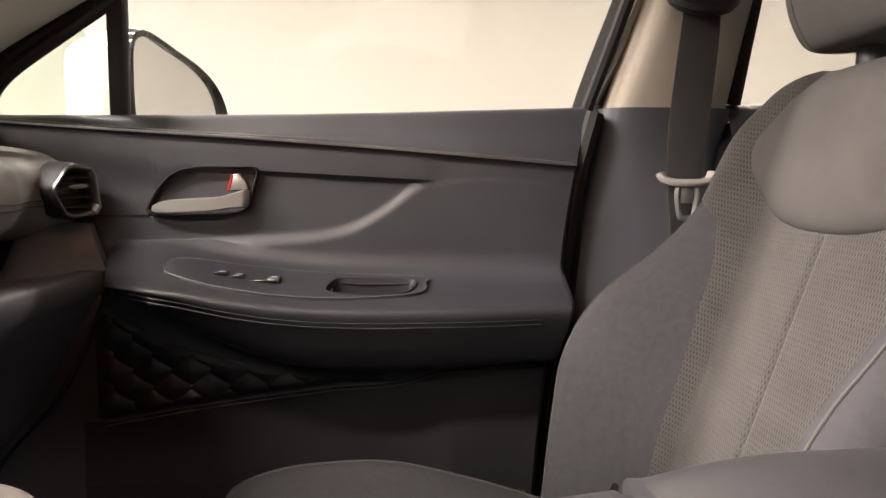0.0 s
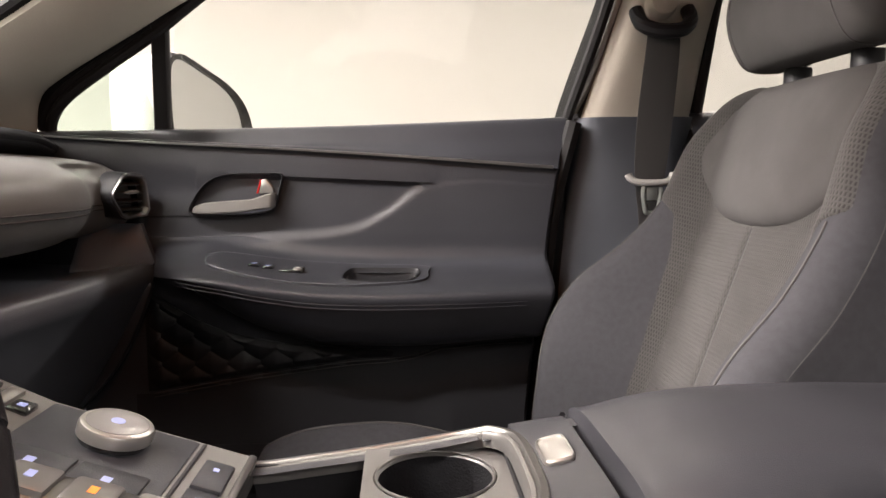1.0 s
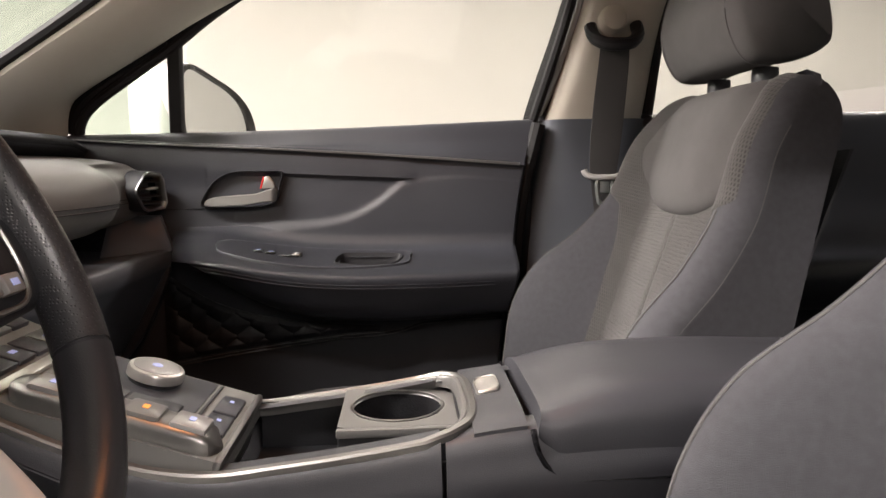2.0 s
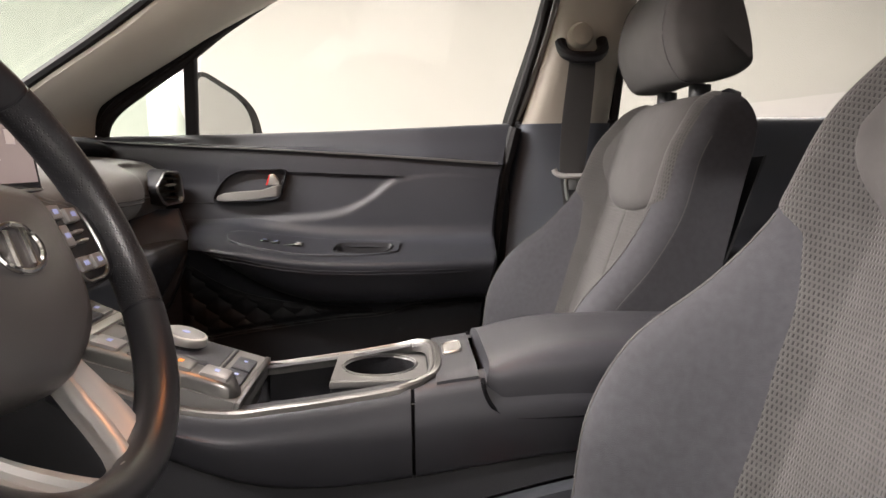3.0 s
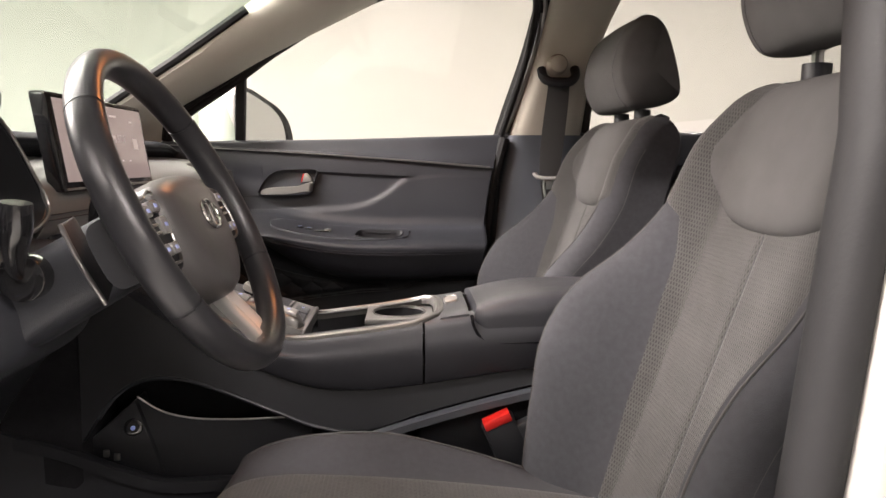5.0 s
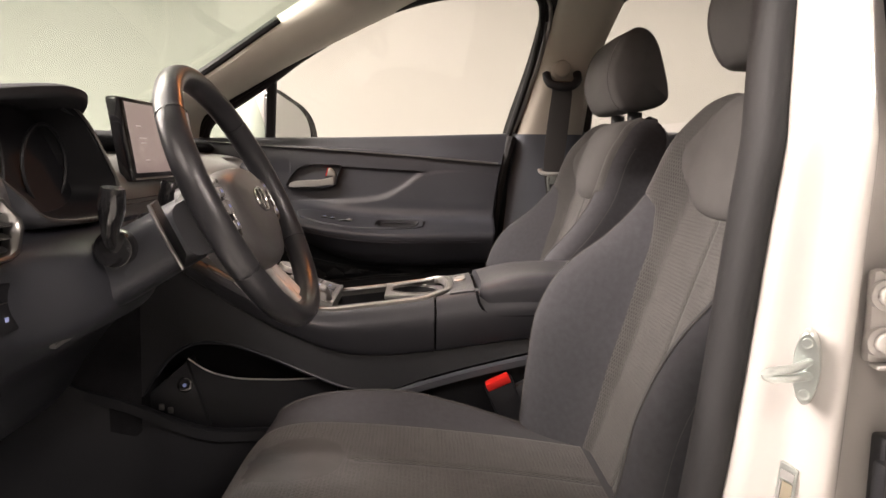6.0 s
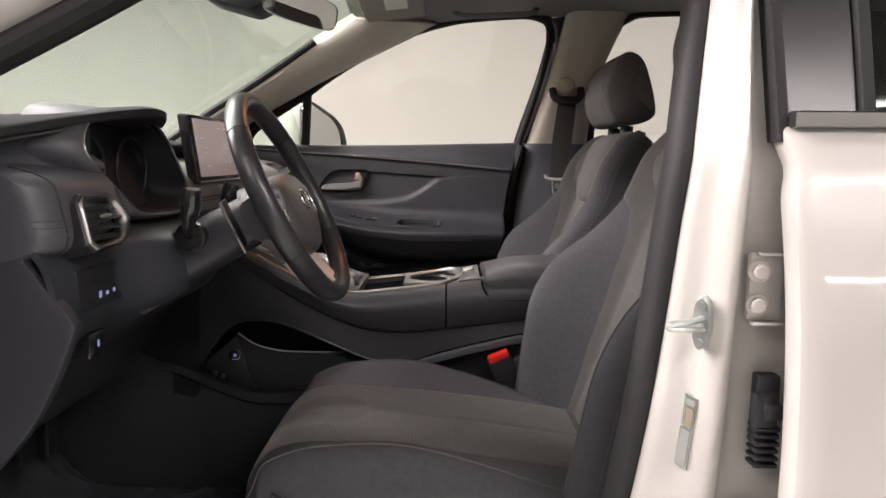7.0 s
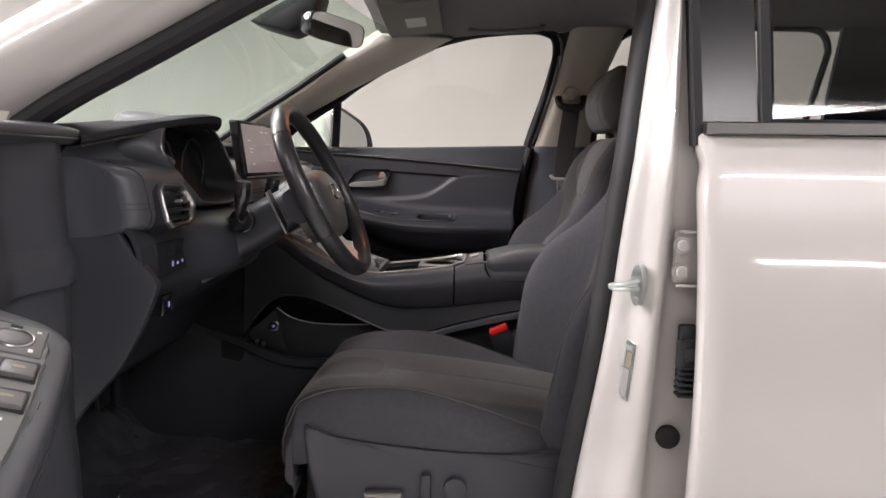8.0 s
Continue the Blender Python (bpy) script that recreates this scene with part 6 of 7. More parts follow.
# split silver lower spoke: two hollowed arms slant from the recessed hub up to a foot on the rim
for s in (-1, 1):
    outer = spline([(0.082, -0.092, -0.030), (0.080, -0.116, -0.022), (0.070, -0.144, -0.010), (0.050, -0.171, 0.002), (0.030, -0.184, 0.006)], 20)
    inner = spline([(0.058, -0.098, -0.036), (0.046, -0.120, -0.026), (0.034, -0.138, -0.016), (0.020, -0.156, -0.006), (0.006, -0.168, 0.000)], 20)
    grid = []
    for p, q in zip(outer, inner):
        grid.append([tuple(W(s * (p[0] + (q[0] - p[0]) * k), p[1] + (q[1] - p[1]) * k, p[2] + (q[2] - p[2]) * k + d)) for k, d in ((0.0, -0.008), (0.0, 0.000), (0.06, 0.0030), (0.22, 0.0036), (0.34, 0.0010), (0.50, -0.0030), (0.66, -0.0010), (0.76, 0.0034), (0.92, 0.0038), (1.0, 0.0010), (1.0, -0.008))])
    bm = new_mesh()
    shell(bm, grid, tuple(WN * -0.004))
    part("lower_spoke", bm, M_SPOKE, wheel, "satin silver hollowed lower spoke arm", 40)
bm = new_mesh()
prism(bm, [tuple(W(a, b, 0.0075)) for a, b in ((-0.050, -0.170), (-0.016, -0.162), (0.0, -0.160), (0.016, -0.162), (0.050, -0.170), (0.042, -0.184), (0.0, -0.189), (-0.042, -0.184))], tuple(WN * -0.016), 0.003)
part("spoke_foot", bm, M_SPOKE, wheel, "satin silver spoke foot")
bm = new_mesh()
tube(bm, [tuple(W(0, 0, -0.04)), tuple(W(0, 0, -0.075))], 0.05, 24)
part("wheel_boss", bm, M_TRIM_LOW, wheel)

# column shroud and stalks
column = thing("steering_column", (-0.35, -0.369, 1.0), "dark steering column shroud with stalks", "steering column")
rows = []
for u in np.linspace(0, 1, 14):
    c = W(0, -0.004 - 0.010 * u, -0.060 - 0.16 * u)
    w, h = 0.050 + 0.006 * u, 0.042 + 0.004 * u
    rows.append([tuple(c + WR * w * math.copysign(abs(math.cos(t)) ** 0.6, math.cos(t)) + WU * h * math.copysign(abs(math.sin(t)) ** 0.6, math.sin(t))) for t in np.linspace(0, 2 * math.pi, 32, endpoint=False)])
bm = new_mesh()
surf(bm, rows, ring_v=True, caps=True)
part("shroud", bm, M_TRIM, column, "dark grey shroud")
for s in (-1, 1):
    a = W(s * 0.062, 0.010, -0.160)
    bm = new_mesh()
    disc(bm, tuple(a + WR * s * 0.012), tuple(WR * s), 0.024, 0.02, 24)
    part("stalk_boot", bm, M_PIANO, column)
    bm = new_mesh()
    tube(bm, spline([tuple(a), tuple(a + Vector((0.003, s * 0.022, 0.014))), tuple(a + Vector((0.010, s * 0.034, 0.044))), tuple(a + Vector((0.016, s * 0.038, 0.078)))], 18), crv(np.linspace(0, 1, 18), (0, 0.010), (0.5, 0.011), (0.75, 0.016), (1, 0.014)), 12)
    part("stalk", bm, M_PIANO, column, "black control stalk")


# ---- dashboard ----
dash = thing("dashboard", (-0.7, 0.0, 0.6), "dark grey padded dashboard with stitched wings", "dashboard")

# upper deck with an overhanging rear lip
ys = np.linspace(-0.70, 0.70, 57)
grid = []
for y in ys:
    edge = -0.535 - 0.02 * (y / 0.7) ** 2
    sect = [(-1.08, 1.085), (-0.95, 1.128), (-0.80, 1.148), (-0.66, 1.158), (edge - 0.03, 1.158), (edge, 1.150), (edge + 0.002, 1.140), (edge - 0.03, 1.126), (edge - 0.06, 1.110), (edge - 0.07, 1.07)]
    side = 0.012 * max(0.0, (abs(y) - 0.62) / 0.08) ** 2
    grid.append([(x, y, z - side) for x, z in spline(sect, 44)])
bm = new_mesh()
shell(bm, grid, (-0.006, 0, -0.006))
part("upper_deck", bm, M_TOP, dash, "dark grey soft dashboard top")


# padded wings with the seam, left and right of the middle
def wing(y):
    a = abs(y)
    if y > 0:
        nose = float(crv(y, (0.0, -0.435), (0.15, -0.433), (0.30, -0.415), (0.42, -0.406), (0.50, -0.420), (0.56, -0.446), (0.60, -0.458), (0.64, -0.454), (0.70, -0.430)))
    else:
        nose = -0.432 - 0.045 * (1 - math.sqrt(max(0.0, 1 - max(0.0, (a - 0.60) / 0.096) ** 2)))
    if y < -0.5:
        nose += 0.014
        return [(-0.70, 1.128), (-0.60, 1.122), (-0.52, 1.112), (nose - 0.040, 1.102), (nose - 0.014, 1.088), (nose - 0.006, 1.068), (nose, 1.040), (nose + 0.003, 1.016), (nose - 0.012, 0.998), (nose - 0.08, 0.990), (nose - 0.18, 0.985)]
    return [(-0.70, 1.128), (-0.60, 1.122), (-0.50, 1.110), (nose - 0.035, 1.096), (nose - 0.008, 1.078), (nose, 1.052), (nose - 0.006, 1.030), (nose - 0.022, 1.008), (nose - 0.06, 0.994), (nose - 0.14, 0.988), (nose - 0.20, 0.985)]


def wing_grid(y0, y1, n):
    return [[(x, y, z) for x, z in spline(wing(y), 60)] for y in np.linspace(y0, y1, n)]


for y0, y1 in ((-0.695, -0.53), (-0.215, 0.695)):
    bm = new_mesh()
    shell(bm, wing_grid(y0, y1, 40), (-0.008, 0, -0.004))
    # same pad both sides; the passenger's paler colour imitates stronger light
    w = part("padded_wing", bm, M_WING_LIT if y1 > 0 else M_TRIM_HALF_LIT, dash, "padded dashboard wing with a stitched seam")
    for dz in (0.0, 0.008):
        path = []
        for y in np.linspace(y0, y1, 40):
            p = spline(wing(y), 60)
            i = int(np.argmin(np.abs(p[20:45, 1] - (1.034 + dz)))) + 20
            path.append((p[i][0] + 0.001, y, p[i][1]))
        bm = new_mesh()
        tube(bm, path, 0.0009, 6)
        part("stitching", bm, M_STITCH, w)


# seam where the driver side pad turns to the door
bm = new_mesh()
tube(bm, [(x + 0.0006, -0.664, z + 0.0004) for x, z in spline(wing(-0.664), 60)[14:52]], 0.0013, 6)
part("pad_seam", bm, M_TRIM_LOW, w, "dark seam round the pad's end")
bm = new_mesh()
prism(bm, [(x, -0.6945, z) for x, z in spline(wing(-0.695), 40)], (0, 0.006, 0))
part("wing_end", bm, M_TRIM_HALF_LIT, dash, "smooth dark wing end")


# passenger shelf, lip and glovebox
def shelf(y):
    nose = -0.405 - 0.03 * float(smooth((0.45 - y) / 0.3))
    return [(-0.62, 0.990), (-0.64, 0.972), (-0.60, 0.950), (nose - 0.07, 0.945), (nose - 0.012, 0.948), (nose, 0.938), (nose - 0.002, 0.918), (nose - 0.02, 0.89), (nose - 0.07, 0.80), (nose - 0.14, 0.70), (nose - 0.26, 0.62)]


grid = [[(x, y, z) for x, z in spline(shelf(y), 60)] for y in np.linspace(0.13, 0.685, 30)]
bm = new_mesh()
shell(bm, grid, (-0.008, 0, -0.004))
# raised tone here stands in for light that the shelf lacks
part("glovebox", bm, M_TRIM_LIT, dash, "dark open shelf above the glovebox")
# shelf end, which curves up to the vent
bm = new_mesh()
grid = [[(-0.40 - 0.09 * u - 0.02 * v, 0.675 - 0.10 * (1 - v) * u, 0.945 + 0.065 * v) for v in np.linspace(0, 1, 8)] for u in np.linspace(0, 1, 8)]
shell(bm, grid, (0, 0.015, 0))
part("shelf_end", bm, M_TRIM_LIT, dash, "dark shelf end")
for s in (1, -1):
    bm = new_mesh()
    cap = spline([(-0.70, 1.085), (-0.567, 1.079), (-0.515, 1.073), (-0.492, 1.045), (-0.477, 1.010), (-0.445, 0.962), (-0.412, 0.920), (-0.412, 0.892), (-0.464, 0.783), (-0.538, 0.696), (-0.60, 0.63), (-0.75, 0.62)], 44)
    prism(bm, [(x, s * 0.672, z) for x, z in cap], (0, s * 0.022, 0), 0.004)
    part("end_cap", bm, M_TRIM, dash, "smooth dark dashboard end cap")


# hexagonal air vents at both ends
def vent(corners, xc, yc, zc, turn, lean):
    """corners: (across, up) of the outline, in order; the face is turned and leans about its middle."""
    pts = []
    for k in range(len(corners)):
        a, b = np.array(corners[k]), np.array(corners[(k + 1) % len(corners)])
        pts += [a + (b - a) * f for f in (0.14, 0.38, 0.62, 0.86)]
    way = Vector((1.0, -turn, -lean)).normalized()

    def at(u, v, d):
        return tuple(Vector((xc + turn * u + lean * v, yc + u, zc + v)) + way * d)

    mk = lambda k, d: [at(p[0] * k, p[1] * k, d) for p in pts]
    bm = new_mesh()
    surf(bm, [mk(k, d) for k, d in ((1.13, -0.035), (1.13, 0.001), (1.08, 0.0035), (1.055, 0.0015))], ring_v=True)
    v = part("vent_surround", bm, M_TRIM_LOW, dash, "black vent surround")
    bm = new_mesh()
    surf(bm, [mk(k, d) for k, d in ((1.07, -0.010), (1.07, 0.004), (1.03, 0.0065), (0.94, 0.0055), (0.85, 0.001), (0.82, -0.012))], ring_v=True)
    part("vent_frame", bm, M_VENT, v, "satin hexagonal vent frame")
    bm = new_mesh()
    surf(bm, [mk(0.84, -0.010), mk(0.80, -0.045), mk(0.02, -0.046)], ring_v=True)
    part("vent_duct", bm, M_TRIM_LOW, v)
    us, vs = np.array(corners).T
    span = us.max() - us.min()
    for dv in (-0.020, -0.007, 0.006, 0.019):
        inner = [u for u in np.linspace(us.min(), us.max(), 60) if hex_inside(corners, u, dv)]
        u0, u1 = min(inner) * 0.82, max(inner) * 0.82
        bm = new_mesh()
        strip(bm, [at(u, dv, -0.007) for u in np.linspace(u0, u1, 8)], 0.014, 0.0022, (0.94, 0, -0.34), (0.34, 0, 0.94))
        part("vent_slat", bm, M_SLAT, v)
    bm = new_mesh()
    tube(bm, [at(u, 0.006 + 0.05 * u, 0.0005) for u in np.linspace(-0.011, 0.014, 6)], (0.001, 0.0026, 0.003, 0.0034, 0.003, 0.0015), 8)
    part("vent_tab", bm, M_SATIN, v, "small silver vent tab")


def hex_inside(corners, u, v):
    inside = False
    for k in range(len(corners)):
        (a, b), (c, d) = corners[k], corners[(k + 1) % len(corners)]
        if (b > v) != (d > v) and u < (c - a) * (v - b) / (d - b) + a:
            inside = not inside
    return inside


vent([(-0.036, 0.001), (-0.015, 0.034), (0.021, 0.030), (0.031, -0.029), (-0.015, -0.034)], -0.424, 0.652, 1.055, 0.5, 0.05)
vent([(-0.043, 0.033), (0.026, 0.032), (0.046, 0.002), (0.022, -0.030), (-0.052, -0.035)], -0.406, -0.602, 1.037, 0.15, -0.30)

# instrument cluster
hexa = [(-0.552, 1.124), (-0.524, 1.166), (-0.460, 1.186), (-0.300, 1.186), (-0.248, 1.160), (-0.222, 1.100), (-0.215, 1.052), (-0.262, 1.030), (-0.340, 1.026), (-0.440, 1.034), (-0.482, 1.062)]
hexa = spline(hexa, 66, True)
hm = hexa.mean(0)
hx = lambda z: -0.428 - 0.30 * (z - 1.03)
ring = lambda k, d: [(hx(hm[1] + (p[1] - hm[1]) * k) + d, hm[0] + (p[0] - hm[0]) * k, hm[1] + (p[1] - hm[1]) * k) for p in hexa]
bm = new_mesh()
surf(bm, [ring(k, d) for k, d in ((1.07, -0.06), (1.06, -0.004), (1.02, 0.003), (0.985, 0.0), (0.96, -0.02), (0.90, -0.065), (0.4, -0.07), (0.02, -0.07))], ring_v=True)
cluster = part("cluster_housing", bm, M_TRIM_LOW, dash, "black instrument binnacle")
bm = new_mesh()
surf(bm, [ring(k, d) for k, d in ((1.20, -0.070), (1.15, -0.030), (1.10, -0.010), (1.06, 0.0005), (1.02, 0.0045))], ring_v=True)
part("cluster_bezel", bm, M_TRIM_HALF_LIT, cluster, "smooth dark bezel round the instruments")
bm = new_mesh()
tube(bm, ring(1.005, 0.004), 0.0022, 6, closed=True, up=(1, 0, 0))
part("cluster_rim", bm, M_SATIN_DARK, cluster, "thin bright binnacle rim")
for yc in (-0.455, -0.295):
    bm = new_mesh()
    tube(bm, [(hx(1.10) - 0.055, yc + 0.058 * math.cos(t), 1.098 + 0.058 * math.sin(t)) for t in np.linspace(0, 2 * math.pi, 40, endpoint=False)], 0.003, 6, closed=True, up=(1, 0, 0))
    gauge = part("gauge_ring", bm, M_TRIM_LOW, cluster)
    for k in range(9 if yc < -0.4 else 0):
        t = radians(250 - 15 * k)
        a, b = 0.047, 0.051
        bm = new_mesh()
        tube(bm, [(hx(1.10) - 0.056, yc + a * math.cos(t), 1.098 + a * math.sin(t)), (hx(1.10) - 0.056, yc + b * math.cos(t), 1.098 + b * math.sin(t))], 0.0009, 5)
        part("gauge_tick", bm, M_ICON_DIM, gauge)
# binnacle body down to the column, and the hood over it
def hood_edge(y):
    """Place of the hood's rear lip: long and straight towards the door, rounded towards the middle."""
    if y < -0.378:
        f = (-0.378 - y) / 0.312
        return -0.425 - 0.095 * f**1.15, 1.203 - 0.052 * f**1.3
    v = (y + 0.378) / 0.222
    return -0.425 - 0.125 * v**2.2, 1.203 - 0.042 * v**2.4


grid = []
for y in np.linspace(-0.545, -0.205, 24):
    top = float(np.interp(y, [-0.545, -0.50, -0.455, -0.30, -0.25, -0.205], [1.10, 1.165, 1.185, 1.185, 1.165, 1.09]))
    grid.append([(x, y, z) for x, z in ((hx(top) - 0.004, top), (hx(top) - 0.04, top + 0.006), (hx(top) - 0.12, top), (-0.66, 1.12))])
bm = new_mesh()
surf(bm, grid)
part("binnacle_shell", bm, M_TRIM, dash, "dark binnacle shell")
grid = []
for y in np.linspace(-0.694, -0.155, 60):
    tip, zt = hood_edge(y)
    sect = [(-0.80, 1.146), (-0.70, 1.160 + 0.2 * (zt - 1.16)), (-0.60, 1.168 + 0.5 * (zt - 1.16)), (tip - 0.04, zt + 0.001), (tip - 0.004, zt), (tip, zt - 0.006), (tip - 0.004, zt - 0.015), (tip - 0.03, zt - 0.018), (tip - 0.09, zt - 0.022)]
    grid.append([(x, y, z) for x, z in spline(sect, 34)])
bm = new_mesh()
surf(bm, grid)
part("binnacle_hood", bm, M_TOP, dash, "dark grey hood over the instruments")
# thin line under the hood's lip
bm = new_mesh()
tube(bm, [(hood_edge(y)[0] - 0.004, y, hood_edge(y)[1] - 0.0185) for y in np.linspace(-0.690, -0.56, 20)], 0.0016, 6)
part("lip_strip", bm, M_SATIN_DARK, dash, "thin satin strip under the hood lip")
# concave side that sweeps from the hood's lip down to the wing
bm = new_mesh()
grid = []
for y in np.linspace(-0.694, -0.500, 26):
    tip, zt = hood_edge(y)
    grid.append([(x, y, z) for x, z in spline([(tip - 0.02, zt - 0.014), (tip - 0.034, zt - 0.030), (tip - 0.030, zt - 0.052), (tip + 0.004, max(1.094, zt - 0.078)), (-0.472, 1.088)], 20)])
surf(bm, grid)
part("binnacle_flank", bm, M_TRIM_HALF_LIT, dash, "dark concave flank beside the instruments")

# display
bm = new_mesh()
tilt = lambda z: -0.448 - 0.14 * (z - 1.075)
prism(bm, [(tilt(1.070), -0.182, 1.070), (tilt(1.070), 0.152, 1.070), (tilt(1.206), 0.152, 1.206), (tilt(1.206), -0.182, 1.206)], (0.024, 0, 0), 0.005)
display = part("display", bm, M_PIANO, dash, "wide infotainment display")
face = lambda y, z, d=0.0: (tilt(z) + 0.0245 + d, y, z)
bm = new_mesh()
prism(bm, [face(-0.170, 1.084), face(0.140, 1.084), face(0.140, 1.198), face(-0.170, 1.198)], (0.0008, 0, 0))
lit = part("display_face", bm, M_SCREEN, display, "dim grey display picture")
bm = new_mesh()
strip(bm, [face(y, 1.0745) for y in np.linspace(-0.176, 0.146, 4)], 0.003, 0.004, (0, 0, 1), (1, 0, 0))
part("display_edge", bm, M_SATIN, display)


def screen_text(text, y, z, size):
    cu = bpy.data.curves.new("screen_text", "FONT")
    cu.body, cu.size, cu.extrude = text, size, 0.0002
    cu.materials.append(M_SCREEN_TEXT)
    tmp = bpy.data.objects.new("screen_text", cu)
    me = bpy.data.meshes.new_from_object(tmp)
    bpy.data.objects.remove(tmp)
    bm = new_mesh()
    bm.from_mesh(me)
    m = Matrix(((0, 0, 1, 0), (1, 0, 0, 0), (0, 1, 0, 0), (0, 0, 0, 1)))
    bmesh.ops.transform(bm, matrix=Matrix.Translation(face(y, z, 0.0014)) @ Matrix.Rotation(radians(-8), 4, "Y") @ m, verts=bm.verts)
    return part("screen_text", bm, M_SCREEN_TEXT, lit)


screen_text("FM 97.9", -0.005, 1.142, 0.018)
for y, z, w, h in ((-0.020, 1.182, 0.030, 0.003), (0.020, 1.182, 0.026, 0.003), (0.090, 1.176, 0.012, 0.003), (0.000, 1.112, 0.006, 0.002), (0.030, 1.112, 0.006, 0.002), (0.060, 1.112, 0.006, 0.002), (-0.120, 1.140, 0.030, 0.002), (-0.120, 1.132, 0.024, 0.002), (-0.115, 1.104, 0.018, 0.002), (-0.130, 1.16, 0.02, 0.0015)):
    bm = new_mesh()
    prism(bm, [face(y - w / 2, z, 0.001), face(y + w / 2, z, 0.001), face(y + w / 2, z + h, 0.001), face(y - w / 2, z + h, 0.001)], (0.0004, 0, 0))
    part("text_bar", bm, M_SCREEN_TEXT, lit)
bm = new_mesh()
prism(bm, [face(0.085, 1.132, 0.001), face(0.105, 1.132, 0.001), face(0.105, 1.150, 0.001), face(0.085, 1.150, 0.001)], (0.0004, 0, 0), 0.0)
part("station_tile", bm, M_SCREEN_TEXT, lit)

# centre stack between display and console
grid = []
for y in np.linspace(-0.205, 0.135, 16):
    grid.append([(x, y, z) for x, z in spline([(-0.50, 1.075), (-0.455, 1.066), (-0.440, 1.045), (-0.452, 1.01), (-0.455, 0.98), (-0.44, 0.945), (-0.42, 0.925), (-0.40, 0.915)], 30)])
bm = new_mesh()
shell(bm, grid, (-0.01, 0, -0.004))
part("centre_stack", bm, M_TRIM_LIT, dash, "dark centre stack")
for k in range(4):
    bm = new_mesh()
    box(bm, -0.46, -0.449, -0.18 + 0.08 * k, -0.11 + 0.08 * k, 0.985, 1.022, 0.004)
    v = part("centre_vent", bm, M_PIANO, dash)
    for z in (0.994, 1.004, 1.014):
        bm = new_mesh()
        box(bm, -0.452, -0.445, -0.177 + 0.08 * k, -0.113 + 0.08 * k, z - 0.001, z + 0.001, 0)
        part("vent_slat", bm, M_SATIN_DARK, v)


# lower driver panel
def knee(y):
    v = float(np.exp(-(((y + 0.340) / 0.15) ** 4)))
    return [(-0.52, 1.012), (-0.465, 1.008 + 0.01 * v), (-0.445 + 0.055 * v, 0.996), (-0.432 + 0.070 * v, 0.965), (-0.430 + 0.070 * v, 0.925), (-0.440 + 0.06 * v, 0.893), (-0.470 + 0.035 * v, 0.862), (-0.515, 0.812), (-0.560, 0.755), (-0.61, 0.68), (-0.70, 0.62)]


bm = new_mesh()
grid = [[(x, y, z) for x, z in spline(knee(y), 60)] for y in np.linspace(-0.693, -0.09, 50)]
shell(bm, grid, (-0.008, 0, -0.004))
# darker tone than the pad above imitates shade on this down-facing panel
knee_panel = part("knee_panel", bm, M_TRIM, dash, "lower dashboard panel in a shade-darkened tone")
# oval trim with release handle
bm = new_mesh()
tube(bm, [(-0.405 - 0.70 * (0.93 - z) - 0.004, -0.36 + 0.15 * math.cos(t), z) for t, z in ((t, 0.885 + 0.040 * math.sin(t)) for t in np.linspace(0.2, 2.9, 30))], 0.004, 6)
part("panel_seam", bm, M_TRIM_LOW, knee_panel)
bm = new_mesh()
strip(bm, [(-0.418 + 0.02 * k, -0.47 + 0.045 * k, 0.880 + 0.014 * k) for k in np.linspace(0, 1, 6)], 0.006, 0.008, (0, 0, 1), (1, 0, 0))
part("release_handle", bm, M_SATIN_DARK, knee_panel, "small bright release handle")
bm = new_mesh()
prism(bm, [(-0.436, -0.640, 0.972), (-0.434, -0.520, 0.972), (-0.430, -0.520, 0.915), (-0.432, -0.640, 0.915)], (0.006, 0, 0), 0.003)
pad = part("switch_block", bm, M_TRIM_LOW, dash, "small switch block with lit icons")
for k in range(4):
    bm = new_mesh()
    box(bm, -0.4260, -0.4245, -0.590 + 0.020 * k, -0.5845 + 0.020 * k, 0.927 + 0.001 * k, (0.932 if k else 0.936) + 0.001 * k, 0)
    part("icon", bm, M_ICON, pad)
bm = new_mesh()
box(bm, -0.4320, -0.4252, -0.605, -0.545, 0.950, 0.9515, 0)
part("card_slot", bm, M_PIANO, pad)
bm = new_mesh()
box(bm, -0.490, -0.458, -0.560, -0.512, 0.828, 0.866, 0.004)
b = part("brake_switch", bm, M_PIANO, dash, "parking brake switch")
bm = new_mesh()
box(bm, -0.4585, -0.4570, -0.538, -0.533, 0.842, 0.852, 0)
part("icon", bm, M_ICON, b)
# side of the tunnel under the dashboard
bm = new_mesh()
grid = [[(x, -0.092 - 0.02 * float(smooth((-0.45 - x) / 0.2)), z) for z in np.linspace(0.40, float(crv(x, (-0.90, 0.80), (-0.62, 0.72), (-0.485, 0.664), (-0.42, 0.636), (-0.36, 0.612), (-0.1, 0.605))), 10)] for x in np.linspace(-0.90, -0.08, 30)]
shell(bm, grid, (0, 0.01, 0))
part("tunnel_side", bm, M_TRIM_LOW, dash, "black tunnel side")
bm = new_mesh()
box(bm, -0.75, -0.46, YL, YR, 0.60, 0.93, 0.02)
part("heater_box", bm, M_CARPET, dash)

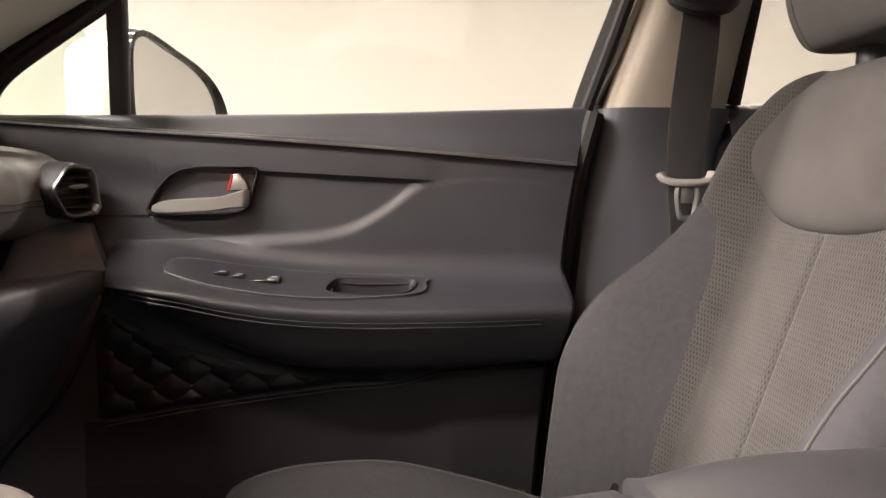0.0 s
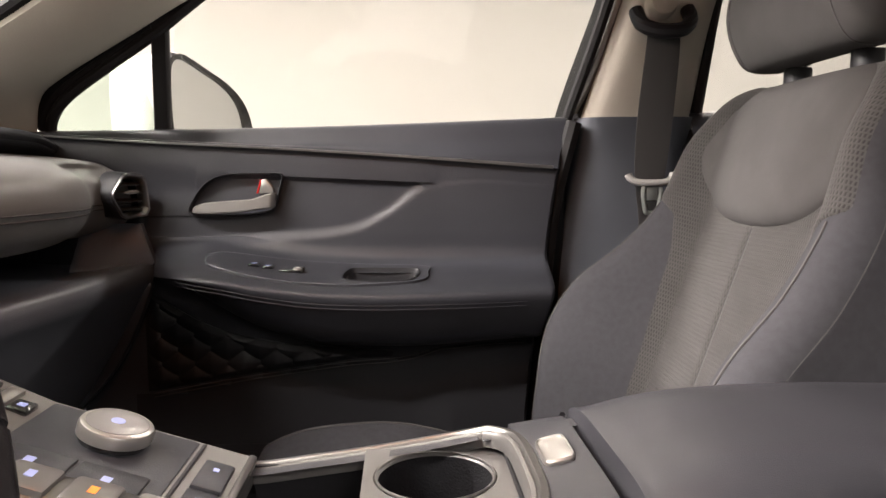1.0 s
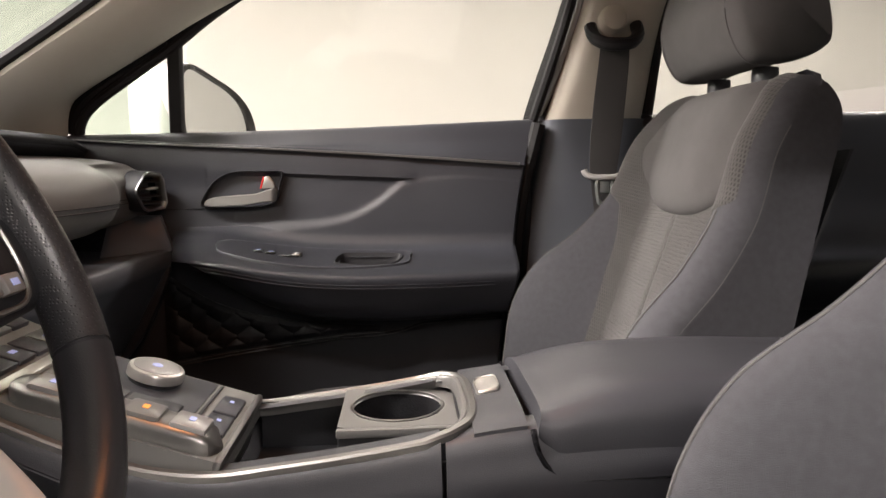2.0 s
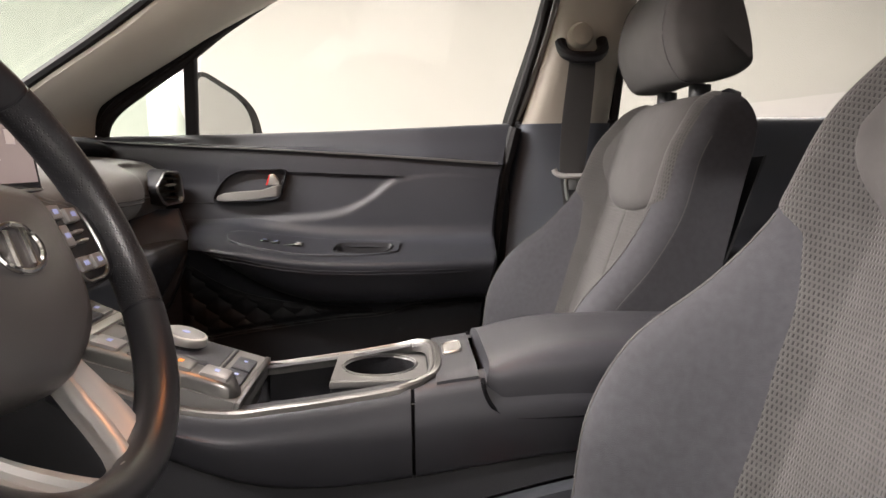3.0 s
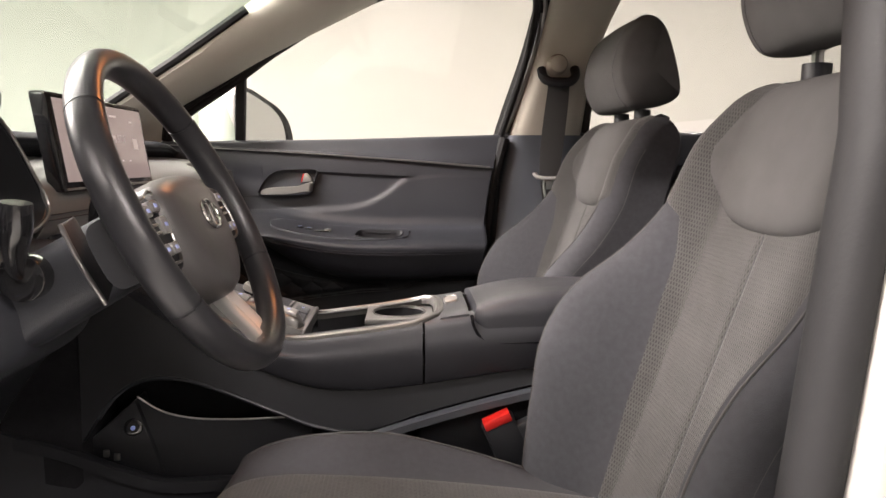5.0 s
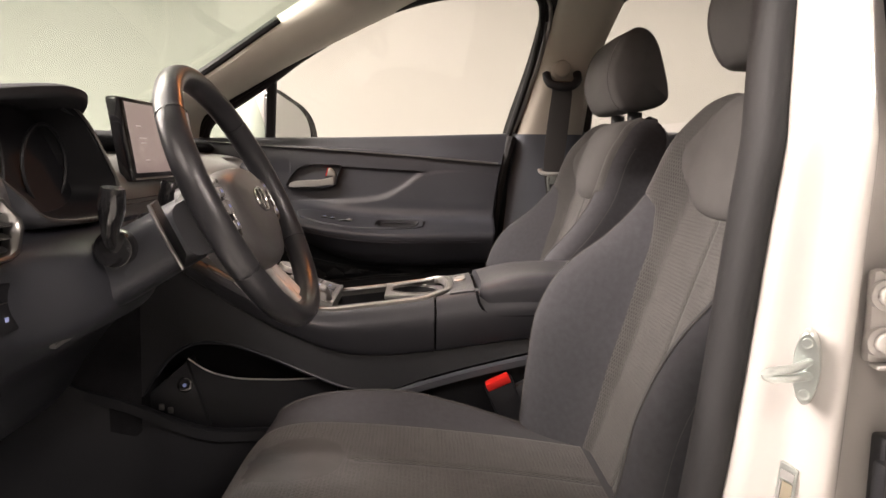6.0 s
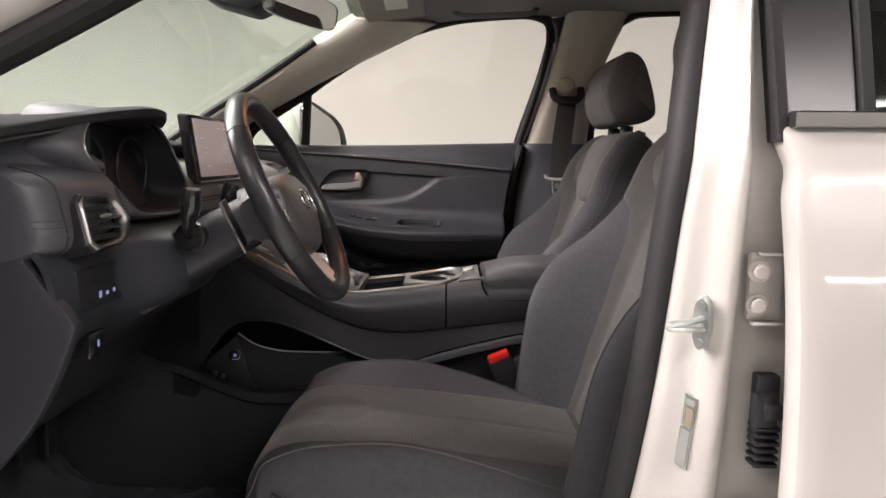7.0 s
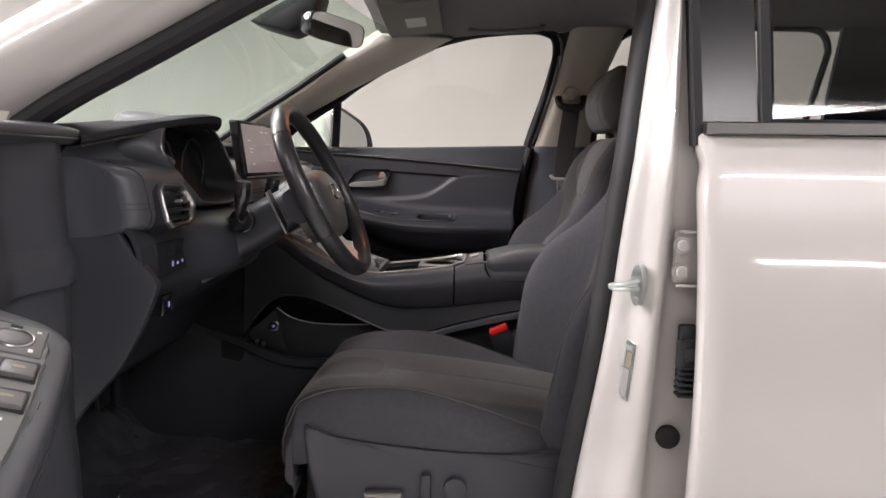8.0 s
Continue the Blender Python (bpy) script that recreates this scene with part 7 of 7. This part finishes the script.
# pedals and mat
for y, w, z, name in ((-0.30, 0.05, 0.60, "brake_pedal"), (-0.215, 0.045, 0.575, "throttle_pedal")):
    bm = new_mesh()
    box(bm, -0.73, -0.715, y - w / 2, y + w / 2, z - 0.045, z + 0.045, 0.006, Matrix.Identity(4))
    tube(bm, spline([(-0.73, y, z), (-0.80, y, z + 0.10), (-0.88, y, z + 0.25)], 10), 0.010, 8)
    made(name, bm, M_TRIM_LOW, "black pedal with rubber pad in the footwell", "pedal")
bm = new_mesh()
grid = [[(x, y, 0.418 + 0.012 * noise.noise((x * 9, y * 9, 0.3)) + 0.006 * noise.noise((x * 31, y * 31, 1.3)) + 0.22 * float(smooth((-0.66 - x) / 0.26))) for y in np.linspace(-0.66, -0.12, 60)] for x in np.linspace(-0.92, -0.19, 80)]
shell(bm, grid, (0, 0, -0.012))
made("floor_mat", bm, M_FILM, "black floor mat under crumpled clear plastic film", "floor mat")
bm = new_mesh()
grid = [[(x, y, 0.415 + 0.22 * float(smooth((-0.66 - x) / 0.26))) for y in np.linspace(0.13, 0.66, 20)] for x in np.linspace(-0.92, -0.19, 30)]
shell(bm, grid, (0, 0, -0.012))
made("floor_mat", bm, M_CARPET, "black carpet floor mat", "floor mat")

# ---- overhead ----
mirror_thing = thing("rear_view_mirror", (-0.25, 0.0, 1.5), "black inside mirror on the windscreen", "car mirror")
mn = Vector((0.92, -0.40, -0.20)).normalized()
ms = Vector((0, 0, 1)).cross(mn).normalized()
mu = mn.cross(ms).normalized()
mc = Vector((-0.250, 0.0, 1.440))


def mring(k, d):
    return [tuple(mc + ms * 0.118 * k * math.copysign(abs(math.cos(t)) ** 0.45, math.cos(t)) + mu * 0.033 * k * math.copysign(abs(math.sin(t)) ** 0.5, math.sin(t)) + mn * d) for t in np.linspace(0, 2 * math.pi, 40, endpoint=False)]


bm = new_mesh()
surf(bm, [mring(k, d) for k, d in ((0.5, -0.045), (0.85, -0.035), (1.0, -0.01), (1.0, 0.004), (0.97, 0.007), (0.95, 0.005))], ring_v=True, caps=False)
part("housing", bm, M_PIANO, mirror_thing, "black mirror housing")
bm = new_mesh()
bm.faces.new([bm.verts.new(p) for p in mring(0.955, 0.0052)])
part("glass", bm, M_MIRROR, mirror_thing, "mirror glass")
bm = new_mesh()
tube(bm, spline([tuple(mc - mn * 0.03), (-0.30, 0.01, 1.475), (-0.33, 0.01, 1.50)], 10), 0.012, 10)
part("stem", bm, M_PIANO, mirror_thing)
bm = new_mesh()
prism(bm, [(-0.46, -0.05, 1.452), (-0.36, -0.05, 1.425), (-0.30, -0.05, 1.455), (-0.28, -0.05, 1.53), (-0.36, -0.05, 1.51)], (0, 0.12, 0), 0.01)
made("sensor_cover", bm, M_TRIM_LOW, "black camera cover behind the inside mirror", "sensor cover")

for s in (1, -1):
    visor = thing("sun_visor", (-0.1, s * 0.36, 1.56), "grey sun visor folded up under the roof", "sun visor", "sun visors")
    bm = new_mesh()
    grid = [[(-0.175 + 0.165 * u, s * (0.20 + 0.33 * v), 1.560 - 0.030 * v + 0.020 * u - 0.012 * (v > 2)) for v in np.linspace(0, 1, 12)] for u in np.linspace(0, 1, 10)]
    shell(bm, grid, (0, 0, -0.018))
    part("panel", bm, M_VISOR, visor, "grey cloth visor panel")
    bm = new_mesh()
    prism(bm, [(-0.115, s * 0.34, 1.5355), (-0.055, s * 0.34, 1.5425), (-0.055, s * 0.43, 1.534), (-0.115, s * 0.43, 1.527)], (0, 0, -0.0015))
    part("warning_label", bm, M_LABEL, visor, "pale paper label")
    bm = new_mesh()
    tube(bm, [(-0.18, s * 0.18, 1.556), (-0.18, s * 0.54, 1.528)], 0.007, 8)
    part("pivot_rod", bm, M_VISOR, visor)
    if s > 0:
        grab = thing("grab_handle", (0.2, 0.6, 1.55), "grey folding grab handle over the passenger door", "grab handle")
        bm = new_mesh()
        tube(bm, spline([(0.075, 0.600, 1.560), (0.085, 0.575, 1.545), (0.12, 0.562, 1.540), (0.20, 0.560, 1.543), (0.27, 0.562, 1.548), (0.305, 0.575, 1.556), (0.315, 0.600, 1.572)], 30), 0.010, 10, 0.8)
        part("grip", bm, M_LINER_DARK, grab)
bm = new_mesh()
box(bm, -0.19, 0.02, -0.09, 0.11, 1.545, 1.60, 0.02)
console_top = thing("overhead_console", (-0.08, 0, 1.6), "grey overhead console with map lights", "overhead console")
part("housing", bm, M_VISOR, console_top)
for y in (-0.04, 0.06):
    bm = new_mesh()
    box(bm, -0.10, -0.04, y - 0.022, y + 0.022, 1.539, 1.548, 0.004)
    part("map_light", bm, M_WHITE, console_top, "white map light lens")

# ---- rear bench ----
bench = thing("rear_bench", (1.3, 0, 0.42), "dark grey rear bench seat", "car seat")
bm = new_mesh()
rows = []
for x in np.linspace(0.86, 1.36, 14):
    top = float(crv(x, (0.86, 0.60), (0.90, 0.68), (1.0, 0.70), (1.36, 0.66)))
    rows.append([(x, y, z) for y, z in spline([(-0.62, 0.50), (-0.64, top - 0.04), (-0.58, top), (-0.3, top - 0.015), (0, top + 0.005), (0.3, top - 0.015), (0.58, top), (0.64, top - 0.04), (0.62, 0.50)], 40)])
surf(bm, rows, ring_v=True, caps=True)
part("cushion", bm, M_CLOTH, bench, "dark grey cushion")
bm = new_mesh()
rows = []
for u in np.linspace(0, 1, 16):
    x, z = 1.33 + 0.22 * u, 0.66 + 0.56 * u
    t = 0.09 * (1 - 0.6 * max(0.0, u - 0.85) / 0.15)
    rows.append([(x + a, y, z) for y, a in spline([(-0.62, 0.02), (-0.58, -t * 0.8), (-0.3, -t * 0.5), (0, -t * 0.7), (0.3, -t * 0.5), (0.58, -t * 0.8), (0.62, 0.02), (0.58, 0.1), (-0.58, 0.1)], 40, True)])
surf(bm, rows, ring_v=True, caps=True)
part("backrest", bm, M_CLOTH, bench, "dark grey backrest")
